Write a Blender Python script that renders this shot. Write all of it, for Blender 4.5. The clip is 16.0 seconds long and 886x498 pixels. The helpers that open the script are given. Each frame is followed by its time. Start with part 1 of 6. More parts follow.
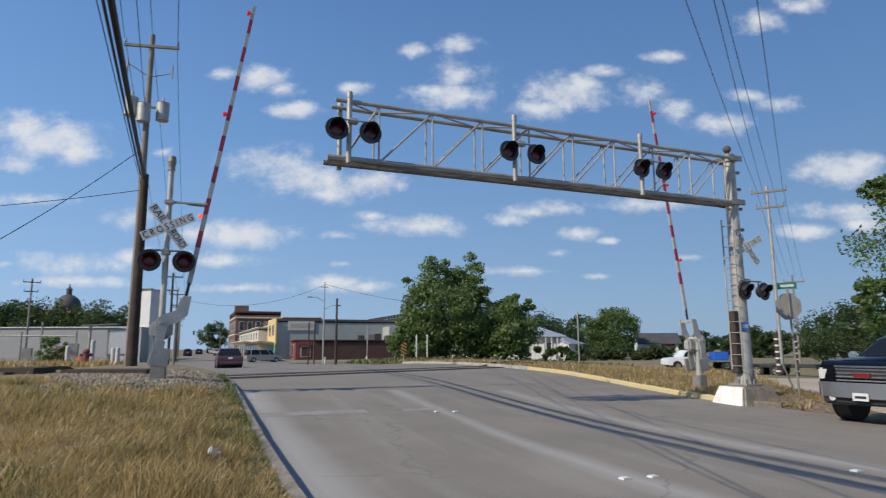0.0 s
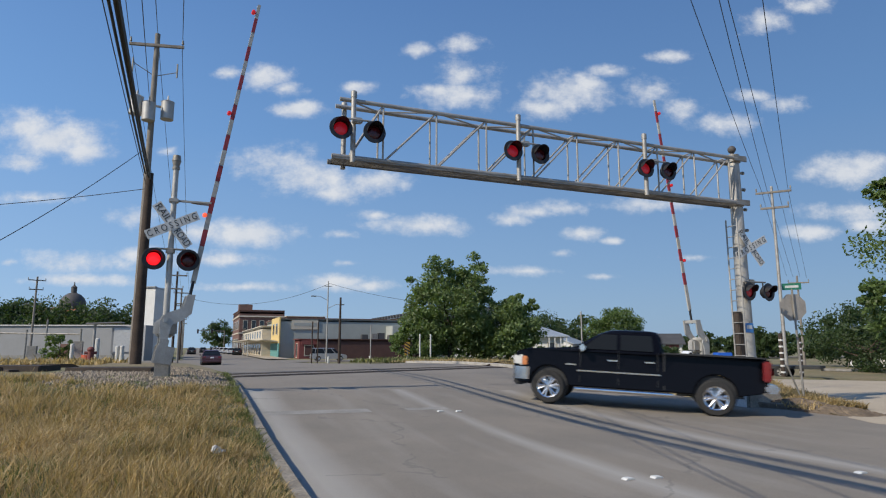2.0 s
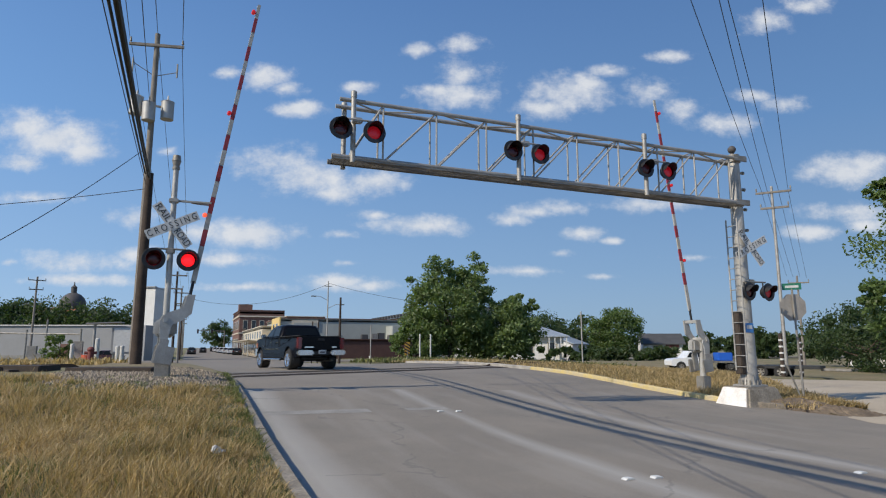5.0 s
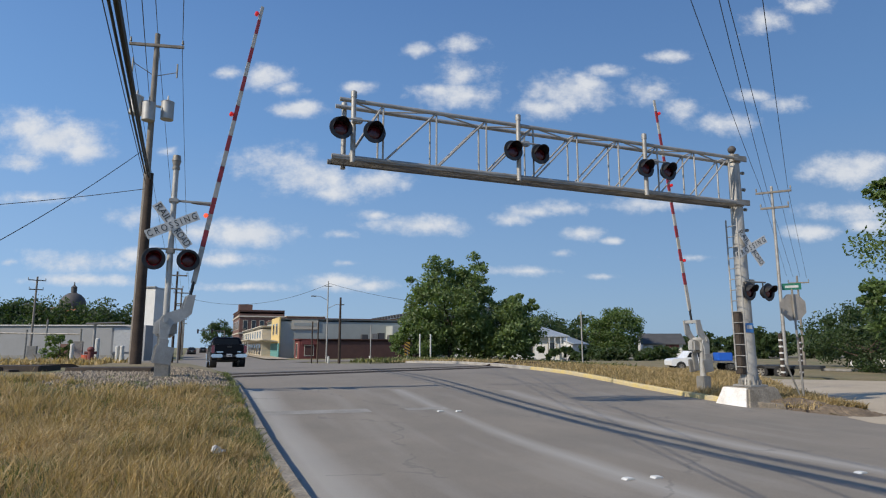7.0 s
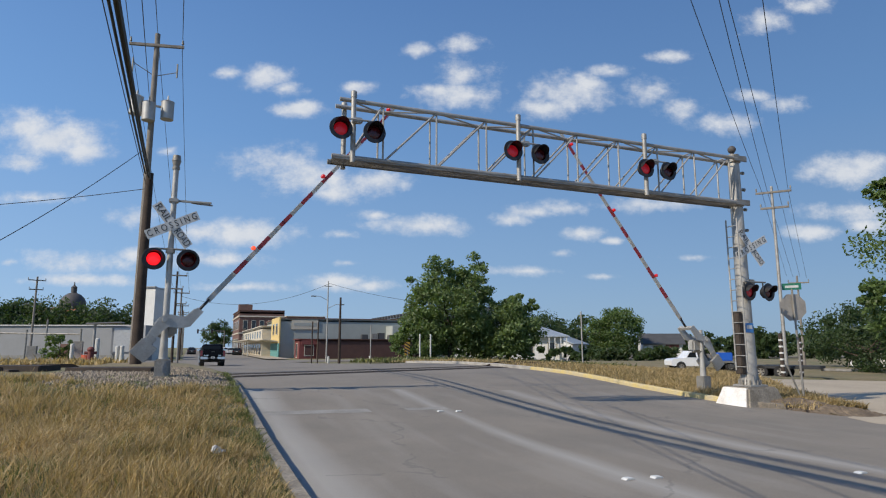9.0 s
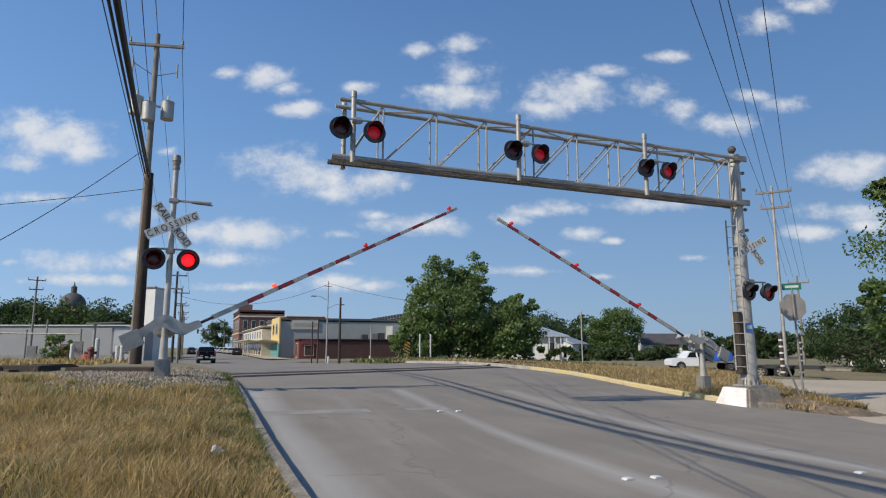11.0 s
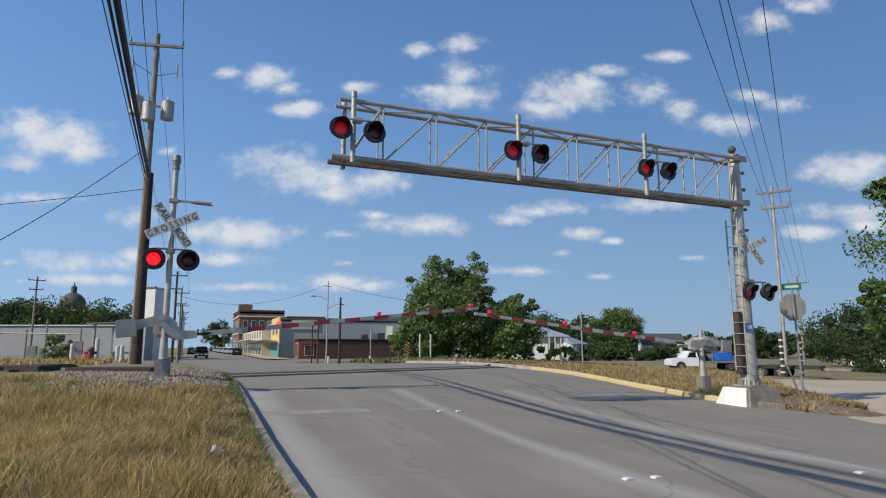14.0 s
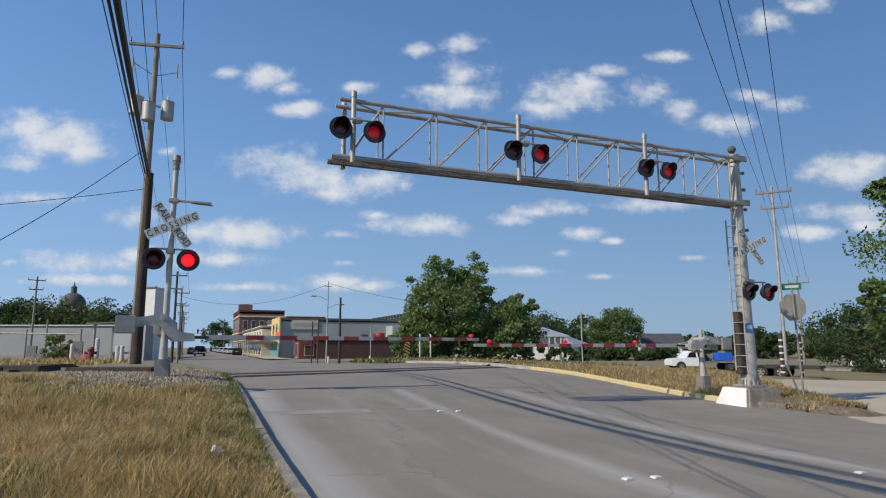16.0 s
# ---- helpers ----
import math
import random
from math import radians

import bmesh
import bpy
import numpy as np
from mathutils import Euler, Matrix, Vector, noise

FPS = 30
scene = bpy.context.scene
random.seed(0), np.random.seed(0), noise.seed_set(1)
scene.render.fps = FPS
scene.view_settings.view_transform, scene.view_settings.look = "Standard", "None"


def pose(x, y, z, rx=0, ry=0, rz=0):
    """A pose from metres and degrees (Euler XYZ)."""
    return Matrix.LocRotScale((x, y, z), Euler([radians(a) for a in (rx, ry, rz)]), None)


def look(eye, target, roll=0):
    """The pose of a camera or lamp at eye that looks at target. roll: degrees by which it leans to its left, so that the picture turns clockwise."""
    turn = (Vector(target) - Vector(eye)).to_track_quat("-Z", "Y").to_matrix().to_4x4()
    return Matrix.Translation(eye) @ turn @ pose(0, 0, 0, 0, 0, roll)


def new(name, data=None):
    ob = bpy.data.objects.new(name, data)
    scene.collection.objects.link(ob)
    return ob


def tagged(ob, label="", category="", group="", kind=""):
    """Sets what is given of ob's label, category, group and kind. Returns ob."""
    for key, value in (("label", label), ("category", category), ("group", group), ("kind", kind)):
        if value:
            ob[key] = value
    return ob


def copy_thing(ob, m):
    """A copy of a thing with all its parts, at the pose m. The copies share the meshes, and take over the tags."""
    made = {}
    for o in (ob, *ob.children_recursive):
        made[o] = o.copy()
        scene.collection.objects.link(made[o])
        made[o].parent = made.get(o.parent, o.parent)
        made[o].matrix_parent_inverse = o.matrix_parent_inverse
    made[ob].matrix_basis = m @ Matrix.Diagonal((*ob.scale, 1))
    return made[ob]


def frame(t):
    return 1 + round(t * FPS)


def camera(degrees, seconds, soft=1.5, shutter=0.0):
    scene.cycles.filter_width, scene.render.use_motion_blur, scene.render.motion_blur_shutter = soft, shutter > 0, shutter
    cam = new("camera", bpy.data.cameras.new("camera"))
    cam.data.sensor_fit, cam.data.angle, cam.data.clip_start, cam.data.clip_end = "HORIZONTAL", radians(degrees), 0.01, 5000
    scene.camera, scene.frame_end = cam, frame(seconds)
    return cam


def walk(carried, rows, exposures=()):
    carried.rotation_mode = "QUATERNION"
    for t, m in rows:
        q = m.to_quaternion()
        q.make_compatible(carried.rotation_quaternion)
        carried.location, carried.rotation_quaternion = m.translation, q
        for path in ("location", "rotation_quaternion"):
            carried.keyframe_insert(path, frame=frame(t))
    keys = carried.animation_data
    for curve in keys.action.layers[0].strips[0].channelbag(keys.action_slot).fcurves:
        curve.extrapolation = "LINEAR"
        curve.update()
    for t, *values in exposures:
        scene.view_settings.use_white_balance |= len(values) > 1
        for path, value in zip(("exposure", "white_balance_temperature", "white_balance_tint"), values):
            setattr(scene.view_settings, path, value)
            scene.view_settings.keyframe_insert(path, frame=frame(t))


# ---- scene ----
cam = camera(71.0, 16.0, soft=1.15, shutter=0.5)
EYE = (0.0, 0.0, 1.48)
REST = pose(*EYE, 99.04, 0, -22.0)
walk(cam, [(0.0, pose(*EYE, 99.08, 0.25, -22.3)), (0.1, pose(*EYE, 99.0, 0.05, -21.93)),
           (0.2, pose(*EYE, 99.05, 0, -22.05)), (0.3, REST), (8.0, REST), (16.0, REST)],
     [(0.0, 0.0), (16.0, 0.0)])

# ---- world: sky with fair-weather clouds, low sun from the left of the road ----
SUN_EL, SUN_AZ = 37.0, 258.0


def make_world():
    w = bpy.data.worlds.new("sky")
    scene.world = w
    w.use_nodes = True
    nt = w.node_tree
    nt.nodes.clear()
    N = lambda t: nt.nodes.new(t)
    L = nt.links.new
    sky = N("ShaderNodeTexSky")
    sky.sky_type = "NISHITA"
    sky.sun_disc = False
    sky.sun_elevation, sky.sun_rotation = radians(SUN_EL), radians(SUN_AZ)
    sky.air_density, sky.dust_density, sky.ozone_density = 1.0, 1.4, 2.2
    co = N("ShaderNodeTexCoord")
    mp = N("ShaderNodeMapping")
    mp.inputs["Rotation"].default_value = (0, 0, radians(22.0))
    L(co.outputs["Generated"], mp.inputs["Vector"])
    sep = N("ShaderNodeSeparateXYZ")
    L(mp.outputs[0], sep.inputs[0])

    def m(op, a, b=None, c=None, clamp=False):
        n = N("ShaderNodeMath")
        n.operation, n.use_clamp = op, clamp
        for i, v in enumerate((a, b, c)):
            if v is None:
                continue
            if isinstance(v, (int, float)):
                n.inputs[i].default_value = v
            else:
                L(v, n.inputs[i])
        return n.outputs[0]
    yy = m("MAXIMUM", sep.outputs[1], 0.05)
    sx = m("DIVIDE", sep.outputs[0], yy)
    sz = m("DIVIDE", sep.outputs[2], yy)
    flat = N("ShaderNodeCombineXYZ")
    L(sx, flat.inputs[0])
    L(sz, flat.inputs[1])

    def tex(scale, detail, rough, sy=1.3):
        mm = N("ShaderNodeMapping")
        mm.inputs["Scale"].default_value = (1, sy, 1)
        L(flat.outputs[0], mm.inputs["Vector"])
        n = N("ShaderNodeTexNoise")
        n.inputs["Scale"].default_value, n.inputs["Detail"].default_value = scale, detail
        n.inputs["Roughness"].default_value = rough
        L(mm.outputs[0], n.inputs["Vector"])
        return n.outputs["Fac"]
    wob = m("SUBTRACT", tex(7.0, 7.0, 0.62), 0.5)
    wob2 = m("SUBTRACT", tex(24.0, 8.0, 0.66), 0.5)
    # cloud heaps: centre across, centre up, half width, half height (tangents from the street corner)
    heaps_a = [(-0.708, 0.367, 0.057, 0.029), (-0.658, 0.342, 0.076, 0.028), (-0.599, 0.323, 0.043, 0.017), (-0.701, 0.305, 0.042, 0.014), (-0.685, 0.245, 0.049, 0.011),
               (-0.510, 0.212, 0.035, 0.019), (-0.392, 0.186, 0.037, 0.013), (-0.314, 0.183, 0.069, 0.018), (-0.366, 0.463, 0.024, 0.012), (-0.307, 0.456, 0.040, 0.021),
               (-0.270, 0.434, 0.025, 0.012), (-0.248, 0.399, 0.036, 0.012), (-0.291, 0.305, 0.066, 0.025), (-0.229, 0.276, 0.066, 0.028), (-0.179, 0.250, 0.037, 0.014),
               (-0.105, 0.269, 0.047, 0.021), (-0.045, 0.504, 0.021, 0.012), (0.040, 0.517, 0.033, 0.014), (0.030, 0.463, 0.046, 0.024), (0.044, 0.422, 0.067, 0.023),
               (-0.148, 0.440, 0.027, 0.011), (-0.004, 0.432, 0.038, 0.013)]
    heaps_b = [(0.207, 0.427, 0.069, 0.027), (0.248, 0.445, 0.029, 0.017), (0.163, 0.402, 0.048, 0.019), (0.286, 0.466, 0.034, 0.011), (0.351, 0.427, 0.043, 0.029),
               (0.390, 0.400, 0.048, 0.021), (0.465, 0.375, 0.048, 0.017), (0.580, 0.407, 0.038, 0.013), (0.559, 0.558, 0.039, 0.018), (0.637, 0.586, 0.031, 0.016),
               (-0.113, 0.215, 0.028, 0.008), (-0.041, 0.198, 0.082, 0.015), (0.112, 0.209, 0.037, 0.011), (0.153, 0.220, 0.047, 0.011), (0.190, 0.226, 0.034, 0.011),
               (0.226, 0.186, 0.031, 0.010), (0.193, 0.152, 0.020, 0.007), (0.276, 0.173, 0.015, 0.005), (-0.166, 0.183, 0.028, 0.008), (0.134, 0.123, 0.048, 0.008),
               (-0.158, 0.136, 0.022, 0.006), (0.405, 0.145, 0.029, 0.006)]
    heaps_c = [(-0.582, 0.140, 0.078, 0.017), (-0.505, 0.151, 0.037, 0.013), (-0.371, 0.141, 0.066, 0.013), (-0.580, 0.109, 0.071, 0.009), (-0.323, 0.097, 0.075, 0.008),
               (-0.168, 0.106, 0.055, 0.012), (-0.118, 0.099, 0.037, 0.008), (0.654, 0.286, 0.077, 0.023), (0.708, 0.305, 0.042, 0.017), (0.666, 0.221, 0.073, 0.016),
               (0.607, 0.188, 0.048, 0.012), (0.696, 0.196, 0.037, 0.013), (0.341, 0.234, 0.070, 0.012), (0.253, 0.114, 0.029, 0.005), (-0.457, 0.325, 0.017, 0.008),
               (-0.706, 0.138, 0.013, 0.006), (0.533, 0.422, 0.029, 0.010), (0.384, 0.494, 0.029, 0.009)]
    best = None
    for cx, cz, hw, hh in heaps_a + heaps_b + heaps_c:
        dx = m("DIVIDE", m("SUBTRACT", sx, cx), hw * 1.5)
        dz = m("DIVIDE", m("SUBTRACT", sz, cz), hh * 1.5)
        r = m("SUBTRACT", 1.0, m("SQRT", m("ADD", m("MULTIPLY", dx, dx), m("MULTIPLY", dz, dz))))
        best = r if best is None else m("MAXIMUM", best, r)
    best = m("MAXIMUM", best, -0.6)
    dens = m("ADD", m("ADD", best, m("MULTIPLY", wob, 2.3)), m("MULTIPLY", wob2, 1.5))
    ahead = m("GREATER_THAN", sep.outputs[1], 0.25)
    # rest of the sky, outside the street's view: cloud added, cover raised for neutral fill
    far = N("ShaderNodeTexNoise")
    far.inputs["Scale"].default_value, far.inputs["Detail"].default_value = 5.0, 6.0
    L(mp.outputs[0], far.inputs["Vector"])
    other = m("MULTIPLY", m("SUBTRACT", far.outputs["Fac"], 0.56), 4.0)
    dens = m("ADD", m("MULTIPLY", dens, ahead), m("MULTIPLY", other, m("SUBTRACT", 1.0, ahead)))
    ramp = N("ShaderNodeMapRange")
    ramp.interpolation_type = "SMOOTHSTEP"
    ramp.inputs["From Min"].default_value, ramp.inputs["From Max"].default_value = 0.0, 1.15
    ramp.inputs["To Max"].default_value = 0.9
    L(dens, ramp.inputs["Value"])
    up = N("ShaderNodeMapRange")
    up.inputs["From Min"].default_value, up.inputs["From Max"].default_value = 0.0, 0.06
    L(sep.outputs[2], up.inputs["Value"])
    mask = m("MULTIPLY", ramp.outputs[0], up.outputs[0])
    grey = N("ShaderNodeMix")
    grey.data_type = "RGBA"
    grey.inputs["A"].default_value = (5.3, 5.9, 6.9, 1)
    grey.inputs["B"].default_value = (8.0, 8.1, 8.25, 1)
    L(m("MULTIPLY_ADD", wob2, 1.2, 0.65, True), grey.inputs["Factor"])
    tint = N("ShaderNodeMix")
    tint.data_type, tint.blend_type = "RGBA", "MULTIPLY"
    tint.inputs["Factor"].default_value = 1.0
    tint.inputs["B"].default_value = SKY_TINT
    L(sky.outputs[0], tint.inputs["A"])
    # light scattered many times evens the clear sky out: colour by height alone
    even = N("ShaderNodeValToRGB")
    for pos, col in ((0.0, (0.345, 0.500, 0.690, 1)), (0.12, (0.255, 0.42, 0.66, 1)), (0.32, (0.155, 0.315, 0.600, 1)), (0.60, (0.085, 0.195, 0.455, 1))):
        e = even.color_ramp.elements[0] if pos == 0.0 else even.color_ramp.elements.new(pos)
        e.position, e.color = pos, col
    even.color_ramp.elements[-1].color = (0.05, 0.15, 0.40, 1)
    L(m("MAXIMUM", sep.outputs[2], 0.0), even.inputs[0])
    lift = N("ShaderNodeVectorMath")
    lift.operation = "SCALE"
    # haze glows on the sun's side
    side = N("ShaderNodeVectorMath")
    side.operation = "DOT_PRODUCT"
    side.inputs[1].default_value = (math.sin(radians(SUN_AZ)), math.cos(radians(SUN_AZ)), 0.0)
    L(co.outputs["Generated"], side.inputs[0])
    L(m("MULTIPLY_ADD", side.outputs["Value"], 3.4, 11.4), lift.inputs["Scale"])
    L(even.outputs["Color"], lift.inputs[0])
    clear = N("ShaderNodeMix")
    clear.data_type = "RGBA"
    clear.inputs["Factor"].default_value = 0.88
    L(tint.outputs["Result"], clear.inputs["A"])
    L(lift.outputs[0], clear.inputs["B"])
    mix = N("ShaderNodeMix")
    mix.data_type = "RGBA"
    L(mask, mix.inputs["Factor"])
    L(clear.outputs["Result"], mix.inputs["A"])
    L(grey.outputs["Result"], mix.inputs["B"])
    bg = N("ShaderNodeBackground")
    bg.inputs["Strength"].default_value = 0.1
    L(mix.outputs["Result"], bg.inputs["Color"])
    out = N("ShaderNodeOutputWorld")
    L(bg.outputs[0], out.inputs[0])


SKY_TINT = (0.82, 1.03, 1.31, 1)
make_world()
sun = new("sun", bpy.data.lights.new("sun", "SUN"))
sun.data.energy, sun.data.angle, sun.data.color = 4.7, radians(0.5), (1.0, 0.91, 0.77)
sun.matrix_world = look((0, 0, 0), (math.cos(radians(SUN_EL)) * 0.978, math.cos(radians(SUN_EL)) * 0.208, -math.sin(radians(SUN_EL))))
scene.view_settings.exposure = 0.0


# ---- materials ----
def mat(name, col, rough=0.7, metal=0.0, var=0.25, scale=6.0, fine=60.0, bump=0.15, col2=None, emit=None, power=0.0, coat=0.0, pieces=0.0, spread=0.6):
    """A surface with two scales of variation; col2 is what stains and wear turn it to."""
    ma = bpy.data.materials.new(name)
    ma.use_nodes = True
    nt = ma.node_tree
    b = nt.nodes["Principled BSDF"]
    N = lambda t: nt.nodes.new(t)
    L = nt.links.new
    col2 = col2 or tuple(c * (1 - var) for c in col)
    co = N("ShaderNodeTexCoord")
    big = N("ShaderNodeTexNoise")
    big.inputs["Scale"].default_value, big.inputs["Detail"].default_value = scale, 6
    big.inputs["Roughness"].default_value = spread
    sm = N("ShaderNodeTexNoise")
    sm.inputs["Scale"].default_value, sm.inputs["Detail"].default_value = fine, 4
    L(co.outputs["Object"], big.inputs["Vector"])
    L(co.outputs["Object"], sm.inputs["Vector"])
    rp = N("ShaderNodeMapRange")
    rp.inputs["From Min"].default_value, rp.inputs["From Max"].default_value = 0.35, 0.68
    L(big.outputs["Fac"], rp.inputs["Value"])
    mx = N("ShaderNodeMix")
    mx.data_type = "RGBA"
    mx.inputs["A"].default_value, mx.inputs["B"].default_value = (*col, 1), (*col2, 1)
    L(rp.outputs[0], mx.inputs["Factor"])
    mu = N("ShaderNodeMix")
    mu.data_type, mu.blend_type = "RGBA", "MULTIPLY"
    mu.inputs["Factor"].default_value = 1.0
    L(mx.outputs["Result"], mu.inputs["A"])
    gr = N("ShaderNodeMapRange")
    gr.inputs["From Min"].default_value, gr.inputs["From Max"].default_value = 0.3, 0.7
    gr.inputs["To Min"].default_value, gr.inputs["To Max"].default_value = 1 - var * 0.9, 1 + var * 0.5
    L(sm.outputs["Fac"], gr.inputs["Value"])
    L(gr.outputs[0], mu.inputs["B"])
    last = mu.outputs["Result"]
    if pieces:
        geo = N("ShaderNodeNewGeometry")
        pr = N("ShaderNodeMapRange")
        pr.inputs["To Min"].default_value, pr.inputs["To Max"].default_value = 1 - pieces, 1 + pieces
        L(geo.outputs["Random Per Island"], pr.inputs["Value"])
        m2 = N("ShaderNodeMix")
        m2.data_type, m2.blend_type = "RGBA", "MULTIPLY"
        m2.inputs["Factor"].default_value = 1.0
        L(last, m2.inputs["A"])
        L(pr.outputs[0], m2.inputs["B"])
        last = m2.outputs["Result"]
    L(last, b.inputs["Base Color"])
    ro = N("ShaderNodeMapRange")
    ro.inputs["To Min"].default_value, ro.inputs["To Max"].default_value = max(0.02, rough - 0.12), min(1, rough + 0.12)
    L(sm.outputs["Fac"], ro.inputs["Value"])
    L(ro.outputs[0], b.inputs["Roughness"])
    b.inputs["Metallic"].default_value = metal
    b.inputs["Coat Weight"].default_value = coat
    b.inputs["Coat Roughness"].default_value = 0.06
    if bump:
        bp = N("ShaderNodeBump")
        bp.inputs["Strength"].default_value, bp.inputs["Distance"].default_value = bump, 0.01
        L(sm.outputs["Fac"], bp.inputs["Height"])
        L(bp.outputs[0], b.inputs["Normal"])
    if emit:
        b.inputs["Emission Color"].default_value, b.inputs["Emission Strength"].default_value = (*emit, 1), power
    return ma


def leaf_mat(name, col, col2, spread=0.45, through_light=(1.6, 1.8, 0.9)):
    ma = mat(name, col, 0.55, 0, 0.3, 0.6, 9.0, 0.0, col2, pieces=spread)
    b = ma.node_tree.nodes["Principled BSDF"]
    b.inputs["Subsurface Weight"].default_value = 0.0
    nt = ma.node_tree
    tr = nt.nodes.new("ShaderNodeBsdfTranslucent")
    tr.inputs["Color"].default_value = (*[a * b for a, b in zip(col, through_light)], 1)
    ms = nt.nodes.new("ShaderNodeMixShader")
    ms.inputs[0].default_value = 0.36
    nt.links.new(b.outputs[0], ms.inputs[1])
    nt.links.new(tr.outputs[0], ms.inputs[2])
    nt.links.new(ms.outputs[0], nt.nodes["Material Output"].inputs[0])
    return ma


def asphalt_mat():
    """Grey road: lanes polished by wheels, pale strips between them, fine cracks."""
    ma = mat("asphalt", (0.228, 0.198, 0.160), 0.9, 0, 0.2, 0.5, 55.0, 0.45, (0.182, 0.160, 0.131))
    nt = ma.node_tree
    b = nt.nodes["Principled BSDF"]
    N = lambda t: nt.nodes.new(t)
    L = nt.links.new
    src = b.inputs["Base Color"].links[0].from_socket
    co = N("ShaderNodeTexCoord")
    sep = N("ShaderNodeSeparateXYZ")
    L(co.outputs["Object"], sep.inputs[0])

    def m(op, a, b2=None, c=None, clamp=False):
        n = N("ShaderNodeMath")
        n.operation, n.use_clamp = op, clamp
        for i, v in enumerate((a, b2, c)):
            if v is None:
                continue
            if isinstance(v, (int, float)):
                n.inputs[i].default_value = v
            else:
                L(v, n.inputs[i])
        return n.outputs[0]
    st = N("ShaderNodeMapping")
    st.inputs["Scale"].default_value = (1.2, 0.14, 1)
    L(co.outputs["Object"], st.inputs["Vector"])
    ns = N("ShaderNodeTexNoise")
    ns.inputs["Scale"].default_value, ns.inputs["Detail"].default_value = 1.6, 5
    L(st.outputs[0], ns.inputs["Vector"])
    wob = m("SUBTRACT", ns.outputs["Fac"], 0.5)
    x = m("ADD", sep.outputs[0], m("MULTIPLY", wob, 0.25))

    def strip(u, w, amount):
        return m("MULTIPLY", m("SUBTRACT", 1.0, m("DIVIDE", m("ABSOLUTE", m("SUBTRACT", x, u)), w), None, True), amount)
    lines = m("ADD", m("ADD", strip(5.2, 0.34, 0.62), strip(8.55, 0.42, 0.55)), strip(1.5, 0.62, 0.72))
    lines = m("ADD", lines, m("MULTIPLY", wob, 0.9))
    near = m("LESS_THAN", sep.outputs[1], 16.2)
    lines = m("MULTIPLY", lines, near)
    mx = N("ShaderNodeMix")
    mx.data_type = "RGBA"
    mx.inputs["B"].default_value = (0.36, 0.345, 0.315, 1)
    L(m("MAXIMUM", lines, 0.0, None, True), mx.inputs["Factor"])
    L(src, mx.inputs["A"])
    # cracks
    vo = N("ShaderNodeTexVoronoi")
    vo.feature = "DISTANCE_TO_EDGE"
    vo.inputs["Scale"].default_value = 0.22
    wv = N("ShaderNodeVectorMath")
    wv.operation = "ADD"
    nn = N("ShaderNodeTexNoise")
    nn.inputs["Scale"].default_value, nn.inputs["Detail"].default_value = 1.5, 5
    L(co.outputs["Object"], nn.inputs["Vector"])
    L(co.outputs["Object"], wv.inputs[0])
    L(nn.outputs["Color"], wv.inputs[1])
    L(wv.outputs[0], vo.inputs["Vector"])
    crack = m("MULTIPLY", m("LESS_THAN", vo.outputs["Distance"], 0.006), m("GREATER_THAN", ns.outputs["Fac"], 0.5))
    dk = N("ShaderNodeMix")
    dk.data_type = "RGBA"
    dk.inputs["B"].default_value = (0.07, 0.068, 0.065, 1)
    L(m("MULTIPLY", crack, 0.28), dk.inputs["Factor"])
    L(mx.outputs["Result"], dk.inputs["A"])
    L(dk.outputs["Result"], b.inputs["Base Color"])
    return ma


